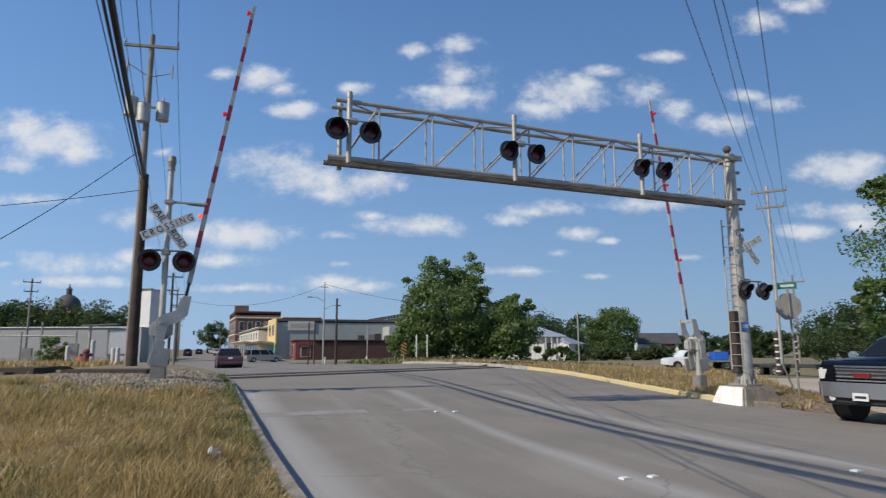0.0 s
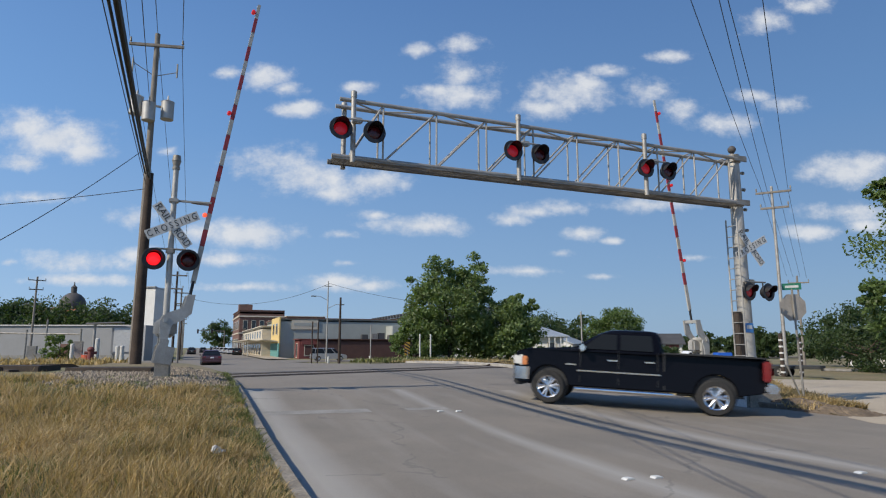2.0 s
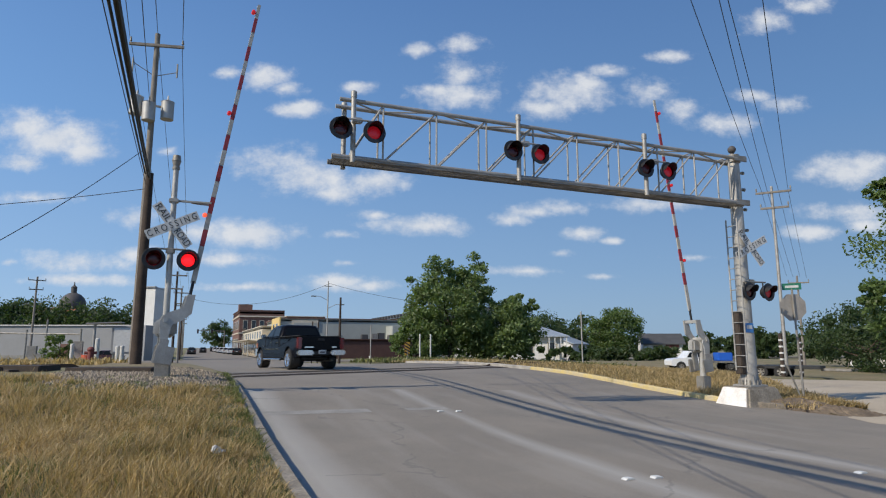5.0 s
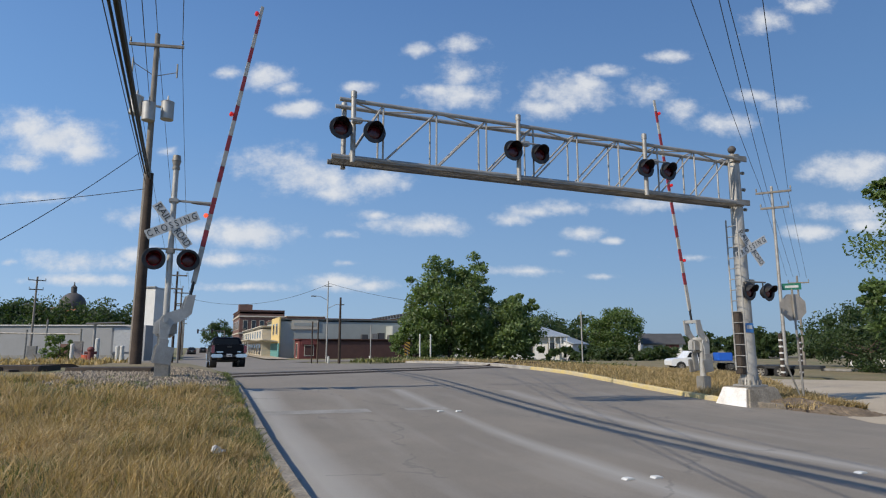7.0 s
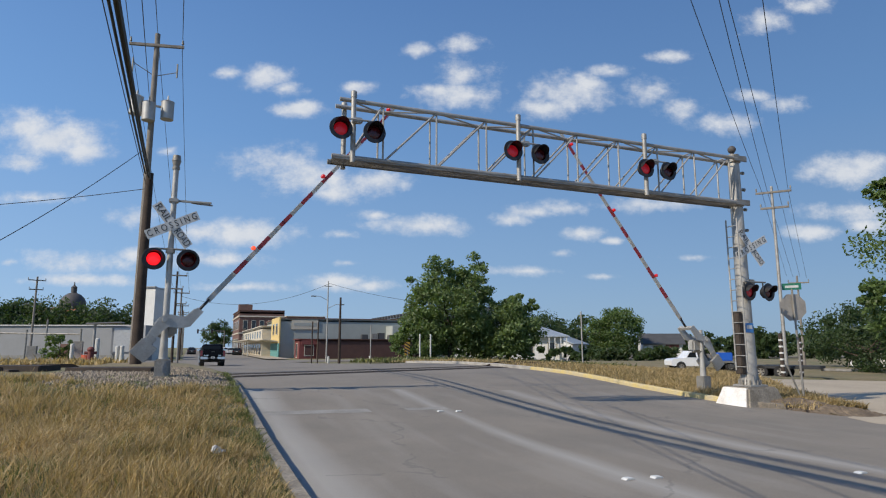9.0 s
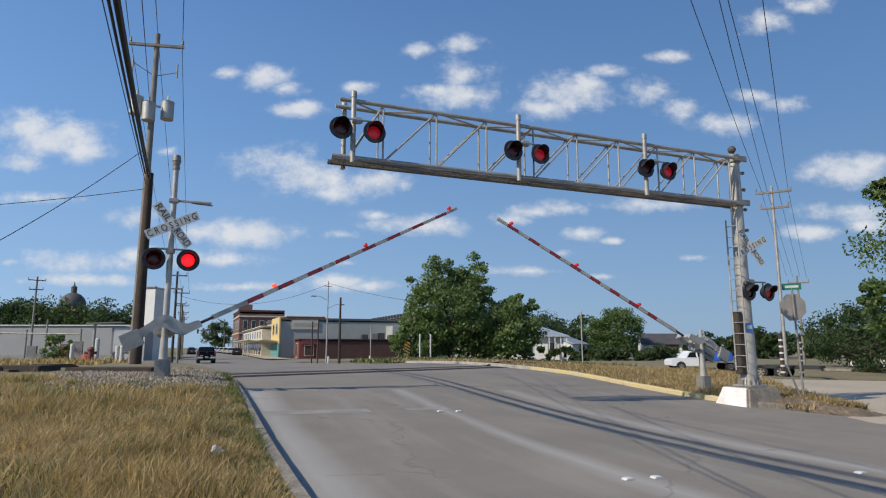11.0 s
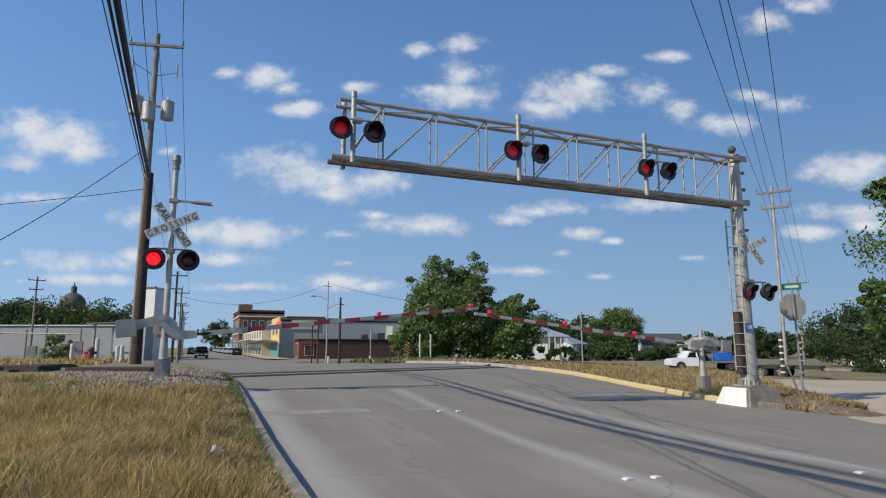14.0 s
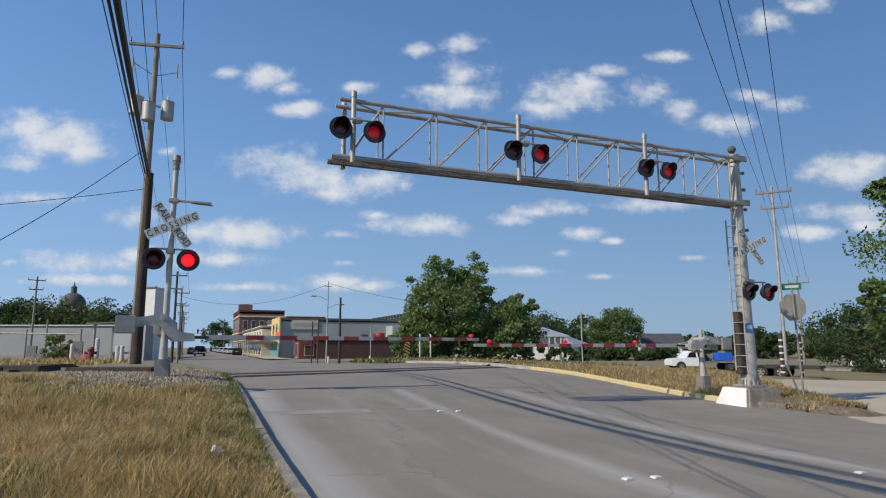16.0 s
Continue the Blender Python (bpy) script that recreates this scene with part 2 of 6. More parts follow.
M = {
    "asphalt": asphalt_mat(),
    "lot": mat("lot_concrete", (0.44, 0.365, 0.265), 0.9, 0, 0.2, 0.4, 30, 0.2, (0.35, 0.29, 0.21)),
    "soil": mat("dry_soil", (0.23, 0.175, 0.10), 0.95, 0, 0.35, 0.35, 9, 0.5, (0.15, 0.145, 0.06)),
    "turf": mat("thin_turf", (0.24, 0.20, 0.105), 0.95, 0, 0.35, 0.25, 5, 0.5, (0.13, 0.14, 0.05)),
    "concrete": mat("concrete", (0.40, 0.375, 0.33), 0.88, 0, 0.25, 3, 40, 0.3, (0.27, 0.25, 0.22)),
    "white_conc": mat("worn_white_sunlit_concrete", (0.76, 0.74, 0.70), 0.85, 0, 0.2, 2.2, 30, 0.3, (0.55, 0.51, 0.46)),
    "kerb_yellow": mat("worn_yellow_paint", (0.56, 0.43, 0.16), 0.85, 0, 0.25, 3.5, 30, 0.3, (0.46, 0.39, 0.26)),
    "galv": mat("galvanised_steel", (0.42, 0.405, 0.375), 0.55, 0.45, 0.2, 2.5, 45, 0.06, (0.29, 0.27, 0.24)),
    "galv_dark": mat("weathered_steel", (0.30, 0.29, 0.27), 0.6, 0.4, 0.25, 3, 45, 0.08, (0.20, 0.18, 0.15)),
    "silver": mat("silver_paint", (0.45, 0.44, 0.415), 0.5, 0.25, 0.15, 3, 40, 0.05, (0.33, 0.315, 0.285)),
    "black": mat("black_paint", (0.018, 0.018, 0.02), 0.5, 0, 0.2, 6, 40, 0.03),
    "white_refl": mat("white_sheeting", (0.60, 0.60, 0.58), 0.5, 0, 0.1, 5, 40, 0.03, (0.50, 0.49, 0.46)),
    "red_refl": mat("red_sheeting", (0.33, 0.035, 0.04), 0.45, 0, 0.12, 5, 40, 0.03, (0.26, 0.03, 0.035)),
    "arm_white": mat("dull_white_sheeting", (0.46, 0.44, 0.40), 0.55, 0, 0.12, 5, 40, 0.03, (0.36, 0.34, 0.30)),
    "mud": mat("dark_earth", (0.10, 0.075, 0.052), 0.95, 0, 0.4, 2.5, 14, 0.8, (0.17, 0.13, 0.09)),
    "kerb_worn": mat("worn_kerb", (0.30, 0.265, 0.215), 0.9, 0, 0.35, 3, 25, 0.5, (0.17, 0.145, 0.11)),
    "kerb_dark": mat("stained_kerb", (0.10, 0.085, 0.07), 0.9, 0, 0.35, 3, 25, 0.5, (0.21, 0.18, 0.14)),
    "line_worn": mat("worn_line_paint", (0.30, 0.285, 0.255), 0.85, 0, 0.2, 1.6, 30, 0.3, (0.215, 0.20, 0.175)),
    "letter": mat("letter_black", (0.03, 0.03, 0.03), 0.6, 0, 0.1),
    "lens_dark": mat("unlit_red_lens", (0.10, 0.010, 0.014), 0.25, 0, 0.2, 30, 120, 0.1, (0.035, 0.005, 0.006)),
    "lens_lit": mat("lit_red_lens", (0.7, 0.03, 0.03), 0.3, 0, 0.1, 30, 120, 0.05, emit=(1.0, 0.012, 0.02), power=1.15),
    "lens_half": mat("lit_red_lens_seen_aslant", (0.5, 0.02, 0.03), 0.3, 0, 0.1, 30, 120, 0.05, emit=(1.0, 0.01, 0.03), power=0.11),
    "lens_faint": mat("lit_red_lens_seen_from_the_side", (0.3, 0.02, 0.03), 0.3, 0, 0.1, 30, 120, 0.05, emit=(1.0, 0.01, 0.03), power=0.05),
    "arm_lamp": mat("gate_lamp_red", (0.5, 0.02, 0.02), 0.3, 0, 0.1, 30, 120, 0.05, emit=(1.0, 0.02, 0.03), power=0.25),
    "arm_amber": mat("gate_lamp_bright", (0.8, 0.1, 0.05), 0.3, 0, 0.1, 30, 120, 0.05, emit=(1.0, 0.12, 0.05), power=0.9),
    "wood": mat("creosoted_pole", (0.060, 0.041, 0.030), 0.9, 0, 0.35, 2, 18, 0.4, (0.030, 0.020, 0.014)),
    "wood_grey": mat("weathered_pole", (0.24, 0.215, 0.185), 0.9, 0, 0.3, 2, 18, 0.4, (0.17, 0.15, 0.125)),
    "cable": mat("black_cable", (0.02, 0.02, 0.022), 0.6, 0, 0.1, 6, 40, 0),
    "gravel": mat("ballast", (0.33, 0.275, 0.205), 0.95, 0, 0.3, 6, 30, 0.6, (0.20, 0.165, 0.125), pieces=0.5),
    "rail": mat("rusty_rail", (0.12, 0.075, 0.05), 0.6, 0.4, 0.3, 5, 40, 0.1),
    "tie": mat("dark_timber", (0.06, 0.045, 0.035), 0.9, 0, 0.3, 4, 30, 0.3),
    "paint": mat("black_car_paint", (0.004, 0.004, 0.006), 0.22, 0, 0.1, 3, 60, 0.0, coat=0.3),
    "chrome": mat("chrome", (0.82, 0.82, 0.83), 0.10, 1.0, 0.05, 6, 60, 0.0),
    "alloy": mat("alloy", (0.72, 0.72, 0.73), 0.2, 1.0, 0.08, 6, 60, 0.0),
    "tyre": mat("tyre_rubber", (0.022, 0.021, 0.02), 0.85, 0, 0.2, 12, 60, 0.1),
    "glass": mat("tinted_glass", (0.012, 0.014, 0.016), 0.06, 0, 0.05, 4, 40, 0.0, coat=1.0),
    "plastic": mat("black_plastic", (0.02, 0.02, 0.02), 0.6, 0, 0.15, 12, 60, 0.05),
    "amber": mat("amber_lens", (0.55, 0.20, 0.07), 0.2, 0, 0.1, 12, 60, 0.0),
    "clear": mat("headlamp_lens", (0.62, 0.60, 0.56), 0.12, 0.2, 0.1, 20, 60, 0.0),
    "tail": mat("red_tail_lens", (0.17, 0.010, 0.012), 0.15, 0, 0.1, 20, 60, 0.0, coat=1.0),
    "plate": mat("plate_white", (0.6, 0.6, 0.6), 0.5, 0, 0.1),
    "red_paint": mat("maroon_car_paint", (0.10, 0.035, 0.05), 0.3, 0.3, 0.1, 3, 60, 0.0, coat=0.8),
    "silver_car": mat("silver_car_paint", (0.42, 0.42, 0.42), 0.3, 0.5, 0.1, 3, 60, 0.0, coat=0.8),
    "white_car": mat("white_car_paint", (0.75, 0.75, 0.74), 0.3, 0, 0.08, 3, 60, 0.0, coat=0.6),
    "blue": mat("blue_plastic", (0.02, 0.12, 0.55), 0.5, 0, 0.15, 4, 40, 0.05),
    "sign_blue": mat("blue_sign", (0.06, 0.24, 0.55), 0.5, 0, 0.1, 4, 40, 0.0),
    "sign_green": mat("green_sign", (0.02, 0.16, 0.10), 0.5, 0, 0.1, 4, 40, 0.0),
    "sign_back": mat("bare_sign_back", (0.36, 0.33, 0.29), 0.6, 0.3, 0.2, 5, 40, 0.05),
    "brick": mat("red_brick", (0.185, 0.10, 0.078), 0.9, 0, 0.3, 1.5, 20, 0.3, (0.13, 0.075, 0.06)),
    "dark_brick": mat("dark_red_wall", (0.085, 0.042, 0.035), 0.9, 0, 0.25, 1.0, 20, 0.2, (0.07, 0.035, 0.03)),
    "grey_wall": mat("grey_render", (0.36, 0.375, 0.34), 0.9, 0, 0.12, 0.3, 12, 0.1, (0.30, 0.315, 0.285)),
    "yellow_wall": mat("yellow_render", (0.62, 0.46, 0.19), 0.9, 0, 0.12, 0.5, 12, 0.1),
    "cream_wall": mat("cream_render", (0.55, 0.50, 0.40), 0.9, 0, 0.15, 0.5, 12, 0.1),
    "teal_wall": mat("teal_paint", (0.10, 0.27, 0.26), 0.8, 0, 0.15, 1, 12, 0.1),
    "shop_red": mat("shop_red", (0.17, 0.045, 0.04), 0.7, 0, 0.15, 2, 12, 0.1),
    "metal_wall": mat("white_metal_siding", (0.275, 0.275, 0.28), 0.6, 0.1, 0.08, 0.4, 10, 0.1, (0.24, 0.24, 0.24)),
    "white_wall": mat("white_painted_boards", (0.62, 0.61, 0.58), 0.8, 0, 0.12, 1, 14, 0.1),
    "roof_tin": mat("tin_roof", (0.42, 0.46, 0.49), 0.45, 0.4, 0.15, 0.6, 10, 0.1),
    "roof_dark": mat("dark_roofing", (0.07, 0.07, 0.072), 0.8, 0, 0.25, 1, 14, 0.2),
    "roof_red": mat("red_roof_tile", (0.36, 0.12, 0.06), 0.8, 0, 0.2, 1, 14, 0.2),
    "dome": mat("dome_lead", (0.085, 0.078, 0.075), 0.7, 0.1, 0.2, 0.3, 4, 0.1),
    "window": mat("dark_window", (0.03, 0.035, 0.04), 0.12, 0, 0.1, 1, 10, 0.0),
    "bark": mat("bark", (0.10, 0.075, 0.055), 0.95, 0, 0.35, 4, 20, 0.5),
    "leaf_a": leaf_mat("leaf_mulberry", (0.14, 0.185, 0.07), (0.085, 0.13, 0.04)),
    "leaf_b": leaf_mat("leaf_bright", (0.105, 0.15, 0.045), (0.07, 0.11, 0.03)),
    "leaf_c": leaf_mat("leaf_far", (0.055, 0.085, 0.030), (0.038, 0.062, 0.022)),
    "grass": leaf_mat("dry_grass", (0.42, 0.305, 0.15), (0.24, 0.178, 0.078), 0.8, (1.35, 1.35, 0.9)),
    "grass_green": leaf_mat("green_grass", (0.105, 0.125, 0.042), (0.20, 0.18, 0.072), 0.6, (1.4, 1.6, 0.8)),
    "grass_pale": leaf_mat("bleached_straw", (0.60, 0.48, 0.28), (0.46, 0.36, 0.19), 0.4, (1.2, 1.15, 1.0)),
    "pole_white": mat("pale_post", (0.55, 0.54, 0.50), 0.7, 0, 0.15, 3, 30, 0.05),
    "stripe_yellow": mat("yellow_marker", (0.52, 0.29, 0.04), 0.5, 0, 0.1, 4, 30, 0.0),
    "litter": mat("litter", (0.6, 0.6, 0.6), 0.6, 0, 0.2, 20, 60, 0.1),
    "orange": mat("orange_plastic", (0.55, 0.10, 0.05), 0.6, 0, 0.15, 6, 40, 0.05),
}

for k_m in ("paint", "glass"):
    M[k_m].node_tree.nodes["Principled BSDF"].inputs["Specular IOR Level"].default_value = 0.10
    M[k_m].node_tree.nodes["Principled BSDF"].inputs["Coat Weight"].default_value = 0.06


# ---- mesh helpers ----
def B():
    return bmesh.new()


def box(bm, c, s, rz=0.0, rx=0.0, ry=0.0, bevel=0.0):
    m = Matrix.Translation(c) @ Euler((radians(rx), radians(ry), radians(rz))).to_matrix().to_4x4() @ Matrix.Diagonal((*s, 1))
    g = bmesh.ops.create_cube(bm, size=1.0, matrix=m)
    if bevel:
        es = list({e for v in g["verts"] for e in v.link_edges})
        bmesh.ops.bevel(bm, geom=es, offset=bevel, segments=2, affect="EDGES", clamp_overlap=True)
    return bm


def tube(bm, a, b, r, r2=None, n=12, caps=True):
    a, b = Vector(a), Vector(b)
    d = b - a
    m = Matrix.Translation((a + b) / 2) @ d.to_track_quat("Z", "Y").to_matrix().to_4x4()
    bmesh.ops.create_cone(bm, cap_ends=caps, segments=n, radius1=r, radius2=r if r2 is None else r2, depth=d.length, matrix=m)
    return bm


def ball(bm, c, r, s=(1, 1, 1), u=14, v=9):
    bmesh.ops.create_uvsphere(bm, u_segments=u, v_segments=v, radius=r, matrix=Matrix.Translation(c) @ Matrix.Diagonal((*s, 1)))
    return bm


def prism(bm, pts, y0, y1):
    """An outline in x and z, drawn out along y from y0 to y1."""
    a = [bm.verts.new((p[0], y0, p[1])) for p in pts]
    b = [bm.verts.new((p[0], y1, p[1])) for p in pts]
    bm.faces.new(a)
    bm.faces.new(b[::-1])
    for i in range(len(pts)):
        j = (i + 1) % len(pts)
        bm.faces.new((a[j], a[i], b[i], b[j]))
    bmesh.ops.recalc_face_normals(bm, faces=bm.faces)
    return bm


def loft(bm, rings):
    vs = [[bm.verts.new(p) for p in ring] for ring in rings]
    n = len(rings[0])
    for r0, r1 in zip(vs, vs[1:]):
        for i in range(n):
            bm.faces.new((r0[i], r0[(i + 1) % n], r1[(i + 1) % n], r1[i]))
    bm.faces.new(vs[0][::-1])
    bm.faces.new(vs[-1])
    bmesh.ops.recalc_face_normals(bm, faces=bm.faces)
    return bm


def mesh_of(bm, name, material, smooth=None):
    me = bpy.data.meshes.new(name)
    bm.to_mesh(me)
    bm.free()
    me.materials.append(M[material])
    if smooth:
        me.shade_smooth()
        me.set_sharp_from_angle(angle=radians(smooth))
    return me


def part(name, bm, material, parent, label="", at=None, smooth=35):
    ob = new(name, mesh_of(bm, name, material, smooth))
    ob.parent = parent
    if at is not None:
        ob.matrix_basis = at
    if label:
        tagged(ob, label)
    return ob


def thing(name, at, label, category, group="", kind=""):
    ob = new(name)
    ob.empty_display_size = 0.2
    ob.matrix_basis = at
    return tagged(ob, label, category, group, kind)


def solid(name, bm, material, label, category, group="", kind="", at=None, smooth=35):
    ob = new(name, mesh_of(bm, name, material, smooth))
    if at is not None:
        ob.matrix_basis = at
    return tagged(ob, label, category, group, kind)


def lettering(name, text, size, material, parent, at, depth=0.003):
    cu = bpy.data.curves.new(name, "FONT")
    cu.body, cu.size, cu.extrude, cu.align_x, cu.align_y = text, size, depth, "CENTER", "CENTER"
    tmp = new(name, cu)
    me = bpy.data.meshes.new_from_object(tmp.evaluated_get(bpy.context.evaluated_depsgraph_get()))
    bpy.data.objects.remove(tmp)
    me.materials.clear()
    me.materials.append(M[material])
    ob = new(name, me)
    ob.parent, ob.matrix_basis = parent, at
    return ob


# ---- lie of the land: the railway runs over a low hump that crosses the road at a slant ----
HUMP_S = [-60, -17, -14, -12, -10, -8, -6, -4, 0, 5, 12, 20, 32, 45, 60, 85, 110, 500]
HUMP_Z = [-0.12, -0.12, -0.05, 0.04, 0.17, 0.33, 0.46, 0.53, 0.6, 0.6, 0.5, 0.25, 0.0, -0.2, -0.3, -0.2, 0.0, 1.2]
SLANT, CROSS = 0.45, 21.0


def zt(u, v):
    uu = min(max(u, -14.0), 20.0)
    z = float(np.interp(v - CROSS - SLANT * uu, HUMP_S, HUMP_Z))
    if u > 16.0 and z > 0.1:
        z = 0.1 + (z - 0.1) * float(np.interp(u, [16, 26], [1.0, 0.0]))
    return z - 0.6 * float(np.interp(u, [22, 40], [0.0, 1.0])) * float(np.interp(v, [8, 24, 52, 64], [0.0, 1.0, 1.0, 0.0]))


def berm(u, v):
    """The left verge lies above the road."""
    a = float(np.interp(v, [-5, 6, 11, 15, 26, 45], [0.03, 0.05, 0.12, 0.22, 0.25, 0.0]))
    return a * float(np.interp(u, [-14, 0.0, 0.9], [1.0, 1.0, 0.45]))


def sheet(name, us, vs, zf, material, label, category, keep=None, kind="structure"):
    nu = len(us)
    verts = [(u, v, zf(u, v)) for v in vs for u in us]
    faces = []
    for j in range(len(vs) - 1):
        for i in range(nu - 1):
            if keep is None or keep((us[i] + us[i + 1]) / 2, (vs[j] + vs[j + 1]) / 2):
                a = j * nu + i
                faces.append((a, a + 1, a + nu + 1, a + nu))
    me = bpy.data.meshes.new(name)
    me.from_pydata(verts, [], faces)
    me.materials.append(M[material])
    me.shade_smooth()
    return tagged(new(name, me), label, category, "", kind)


def ribbon(name, vs, left, right, cols, zf, material, label, category, kind="structure"):
    """A strip along the street whose two edges are given by functions of v."""
    verts, faces = [], []
    for v in vs:
        for i in range(cols + 1):
            u = left(v) + (right(v) - left(v)) * i / cols
            verts.append((u, v, zf(u, v)))
    n = cols + 1
    for j in range(len(vs) - 1):
        for i in range(cols):
            a = j * n + i
            faces.append((a, a + 1, a + n + 1, a + n))
    me = bpy.data.meshes.new(name)
    me.from_pydata(verts, [], faces)
    me.materials.append(M[material])
    me.shade_smooth()
    return tagged(new(name, me), label, category, "", kind)


def steps(*marks):
    """Numbers from mark to mark: (from, to, count), ..."""
    out = []
    for a, b, n in marks:
        out += [a + (b - a) * i / n for i in range(n)]
    return out + [marks[-1][1]]


def lerp(x, xs, ys):
    return float(np.interp(x, xs, ys))


EDGE_L = ([-30, 19.5, 22, 25, 28, 34, 45, 62, 600], [1.2, 1.2, 0.7, -0.4, -1.6, -2.4, -1.0, -0.8, -0.8])
EDGE_R = ([-30, 10.6, 11.9, 12.6, 16, 20, 26, 40, 60, 95, 600], [15.6, 15.6, 14.3, 13.98, 13.98, 13.85, 13.75, 14.2, 13.5, 10.5, 9.5])
left_edge = lambda v: lerp(v, *EDGE_L)
right_edge = lambda v: lerp(v, *EDGE_R)

sheet("ground", steps((-1500, -200, 6), (-200, -30, 12), (-30, 30, 60), (30, 120, 24), (120, 1500, 8)),
      steps((-200, -20, 8), (-20, 70, 90), (70, 200, 20), (200, 2200, 10)),
      lambda u, v: zt(u, v) - 0.07, "turf", "dry grass ground reaching to the horizon", "ground")
ribbon("road", steps((-20, 60, 120), (60, 140, 30), (140, 600, 24)), left_edge, right_edge, 26, zt, "asphalt",
       "worn grey asphalt street over a railway crossing", "road")
ribbon("cross_street", steps((79, 94, 7)), lambda v: 9.0, lambda v: 160.0, 20, lambda u, v: zt(u, v) + 0.004, "asphalt",
       "grey asphalt cross street", "road")
ribbon("side_street", steps((79, 94, 7)), lambda v: -150.0, lambda v: -0.7, 20, lambda u, v: zt(u, v) + 0.004, "asphalt",
       "grey asphalt side street", "road")
ribbon("parking_lot", steps((-20, 9, 29), (9, 12, 12), (12, 24, 12)), lambda v: lerp(v, [-20, 9.3, 10.3, 11, 22, 24], [13.7, 13.7, 14.3, 15.9, 23.0, 24.5]),
       lambda v: 70.0, 20, lambda u, v: zt(u, v) + 0.004, "lot", "pale beige concrete lot and side road", "road")


ribbon("pavement", steps((95.5, 170, 40)), lambda v: right_edge(v) + 0.05, lambda v: 14.2, 6, lambda u, v: zt(u, v) + 0.13, "lot",
       "pale concrete pavement before the shops", "pavement")


# ---- verges, kerbs and track ----
def left_top(u, v):
    return zt(u, v) + 0.10 + berm(u, v)


ribbon("verge_left", steps((-20, 3, 10), (3, 24, 63), (24, 60, 36)), lambda v: -60.0, lambda v: left_edge(v) - 0.16, 90,
       left_top, "soil", "dry grass verge beside the road", "verge")
def right_top(u, v):
    far = lerp(v, [10.2, 11, 22, 30, 61], [14.2, 16.6, 23.8, 60, 90])
    return zt(u, v) - 0.02 + 0.12 * min(1.0, max(0.0, (far - u) / 1.3)) * min(1.0, max(0.0, (v - 10.2) / 1.2))


ribbon("verge_right", steps((10.2, 34, 48), (34, 61, 20)), lambda v: right_edge(v) + 0.13 if v > 11.9 else 14.43,
       lambda v: lerp(v, [10.2, 11, 22, 30, 61], [14.2, 16.6, 23.8, 60, 90]), 40, right_top, "soil",
       "dry grass verge behind the kerb", "verge")


def kerb(name, v0, v1, edge, side, material, label, group, length=1.8, low=0.0):
    v = v0
    while v < v1 - 0.1:
        w = min(v + length, v1) - 0.012
        bm = B()
        a, b = edge(v), edge(w)
        rings = []
        for q, e in ((v, a), (w, b)):
            z = zt(e, q)
            x0, x1 = (e - 0.16, e + 0.005) if side < 0 else (e - 0.005, e + 0.16)
            h = 0.135 - low + random.uniform(-0.008, 0.008)
            ch = 0.03
            if side < 0:
                rings.append([(x0, q, z - 0.1), (x1, q, z - 0.1), (x1, q, z + h - ch), (x1 - ch, q, z + h), (x0, q, z + h)])
            else:
                rings.append([(x0, q, z - 0.1), (x1, q, z - 0.1), (x1, q, z + h), (x0 + ch, q, z + h), (x0, q, z + h - ch)])
        loft(bm, rings)
        solid(name, bm, material, label, "kerb", group, "structure")
        v += length


kerb("kerb", -4.0, 19.4, left_edge, -1, "kerb_worn", "weathered concrete kerb stone by the grass", "kerb of the verge")
kerb("kerb", 11.9, 13.3, right_edge, 1, "kerb_dark", "broken dark kerb stone beside the earth", "kerb of the verge", 0.7)
kerb("kerb", 13.3, 24.0, right_edge, 1, "kerb_yellow", "kerb stone with worn yellow paint", "yellow kerb")
kerb("kerb", 24.0, 42.0, right_edge, 1, "concrete", "pale concrete kerb stone", "kerb of the verge")


def track():
    d = Vector((1, SLANT, 0)).normalized()
    n = Vector((-d.y, d.x, 0))
    for off in (-0.72, 0.72):
        bm = B()
        rings = []
        for k in range(-60, 61):
            p = Vector((0, CROSS, 0)) + d * k + n * off
            on = -3.0 < p.x < 14.2
            z = zt(p.x, p.y) + (0.012 if on else 0.20 + (berm(p.x, p.y) if p.x < 0 else 0))
            q = n * 0.036
            rings.append([tuple(p - q + Vector((0, 0, z - 0.16))), tuple(p + q + Vector((0, 0, z - 0.16))), tuple(p + q + Vector((0, 0, z))), tuple(p - q + Vector((0, 0, z)))])
        loft(bm, rings)
        solid("rail", bm, "rail", "rusty steel rail of the railway track", "rail", "rails", "structure")
    for k in range(-55, 56):
        p = Vector((0, CROSS, 0)) + d * (k * 0.6)
        if -3.4 < p.x < 14.6:
            continue
        z = zt(p.x, p.y) + 0.1 + (berm(p.x, p.y) if p.x < 0 else 0)
        solid("railway_tie", box(B(), (p.x, p.y, z - 0.06), (0.22, 2.6, 0.18), math.degrees(math.atan2(d.y, d.x)), bevel=0.015), "tie",
              "dark timber railway tie", "railway tie", "ties of the track")
    # flangeway boards level with the road
    for off in (-0.95, -0.5, 0.5, 0.95):
        bm = B()
        rings = []
        for k in range(-3, 17):
            p = Vector((0, CROSS, 0)) + d * k + n * off
            z = zt(p.x, p.y) + 0.014
            q = n * 0.11
            rings.append([tuple(p - q + Vector((0, 0, z - 0.1))), tuple(p + q + Vector((0, 0, z - 0.1))), tuple(p + q + Vector((0, 0, z))), tuple(p - q + Vector((0, 0, z)))])
        loft(bm, rings)
        solid("crossing_board", bm, "tie", "dark timber board along the rail in the road", "board", "crossing boards", "structure")


track()


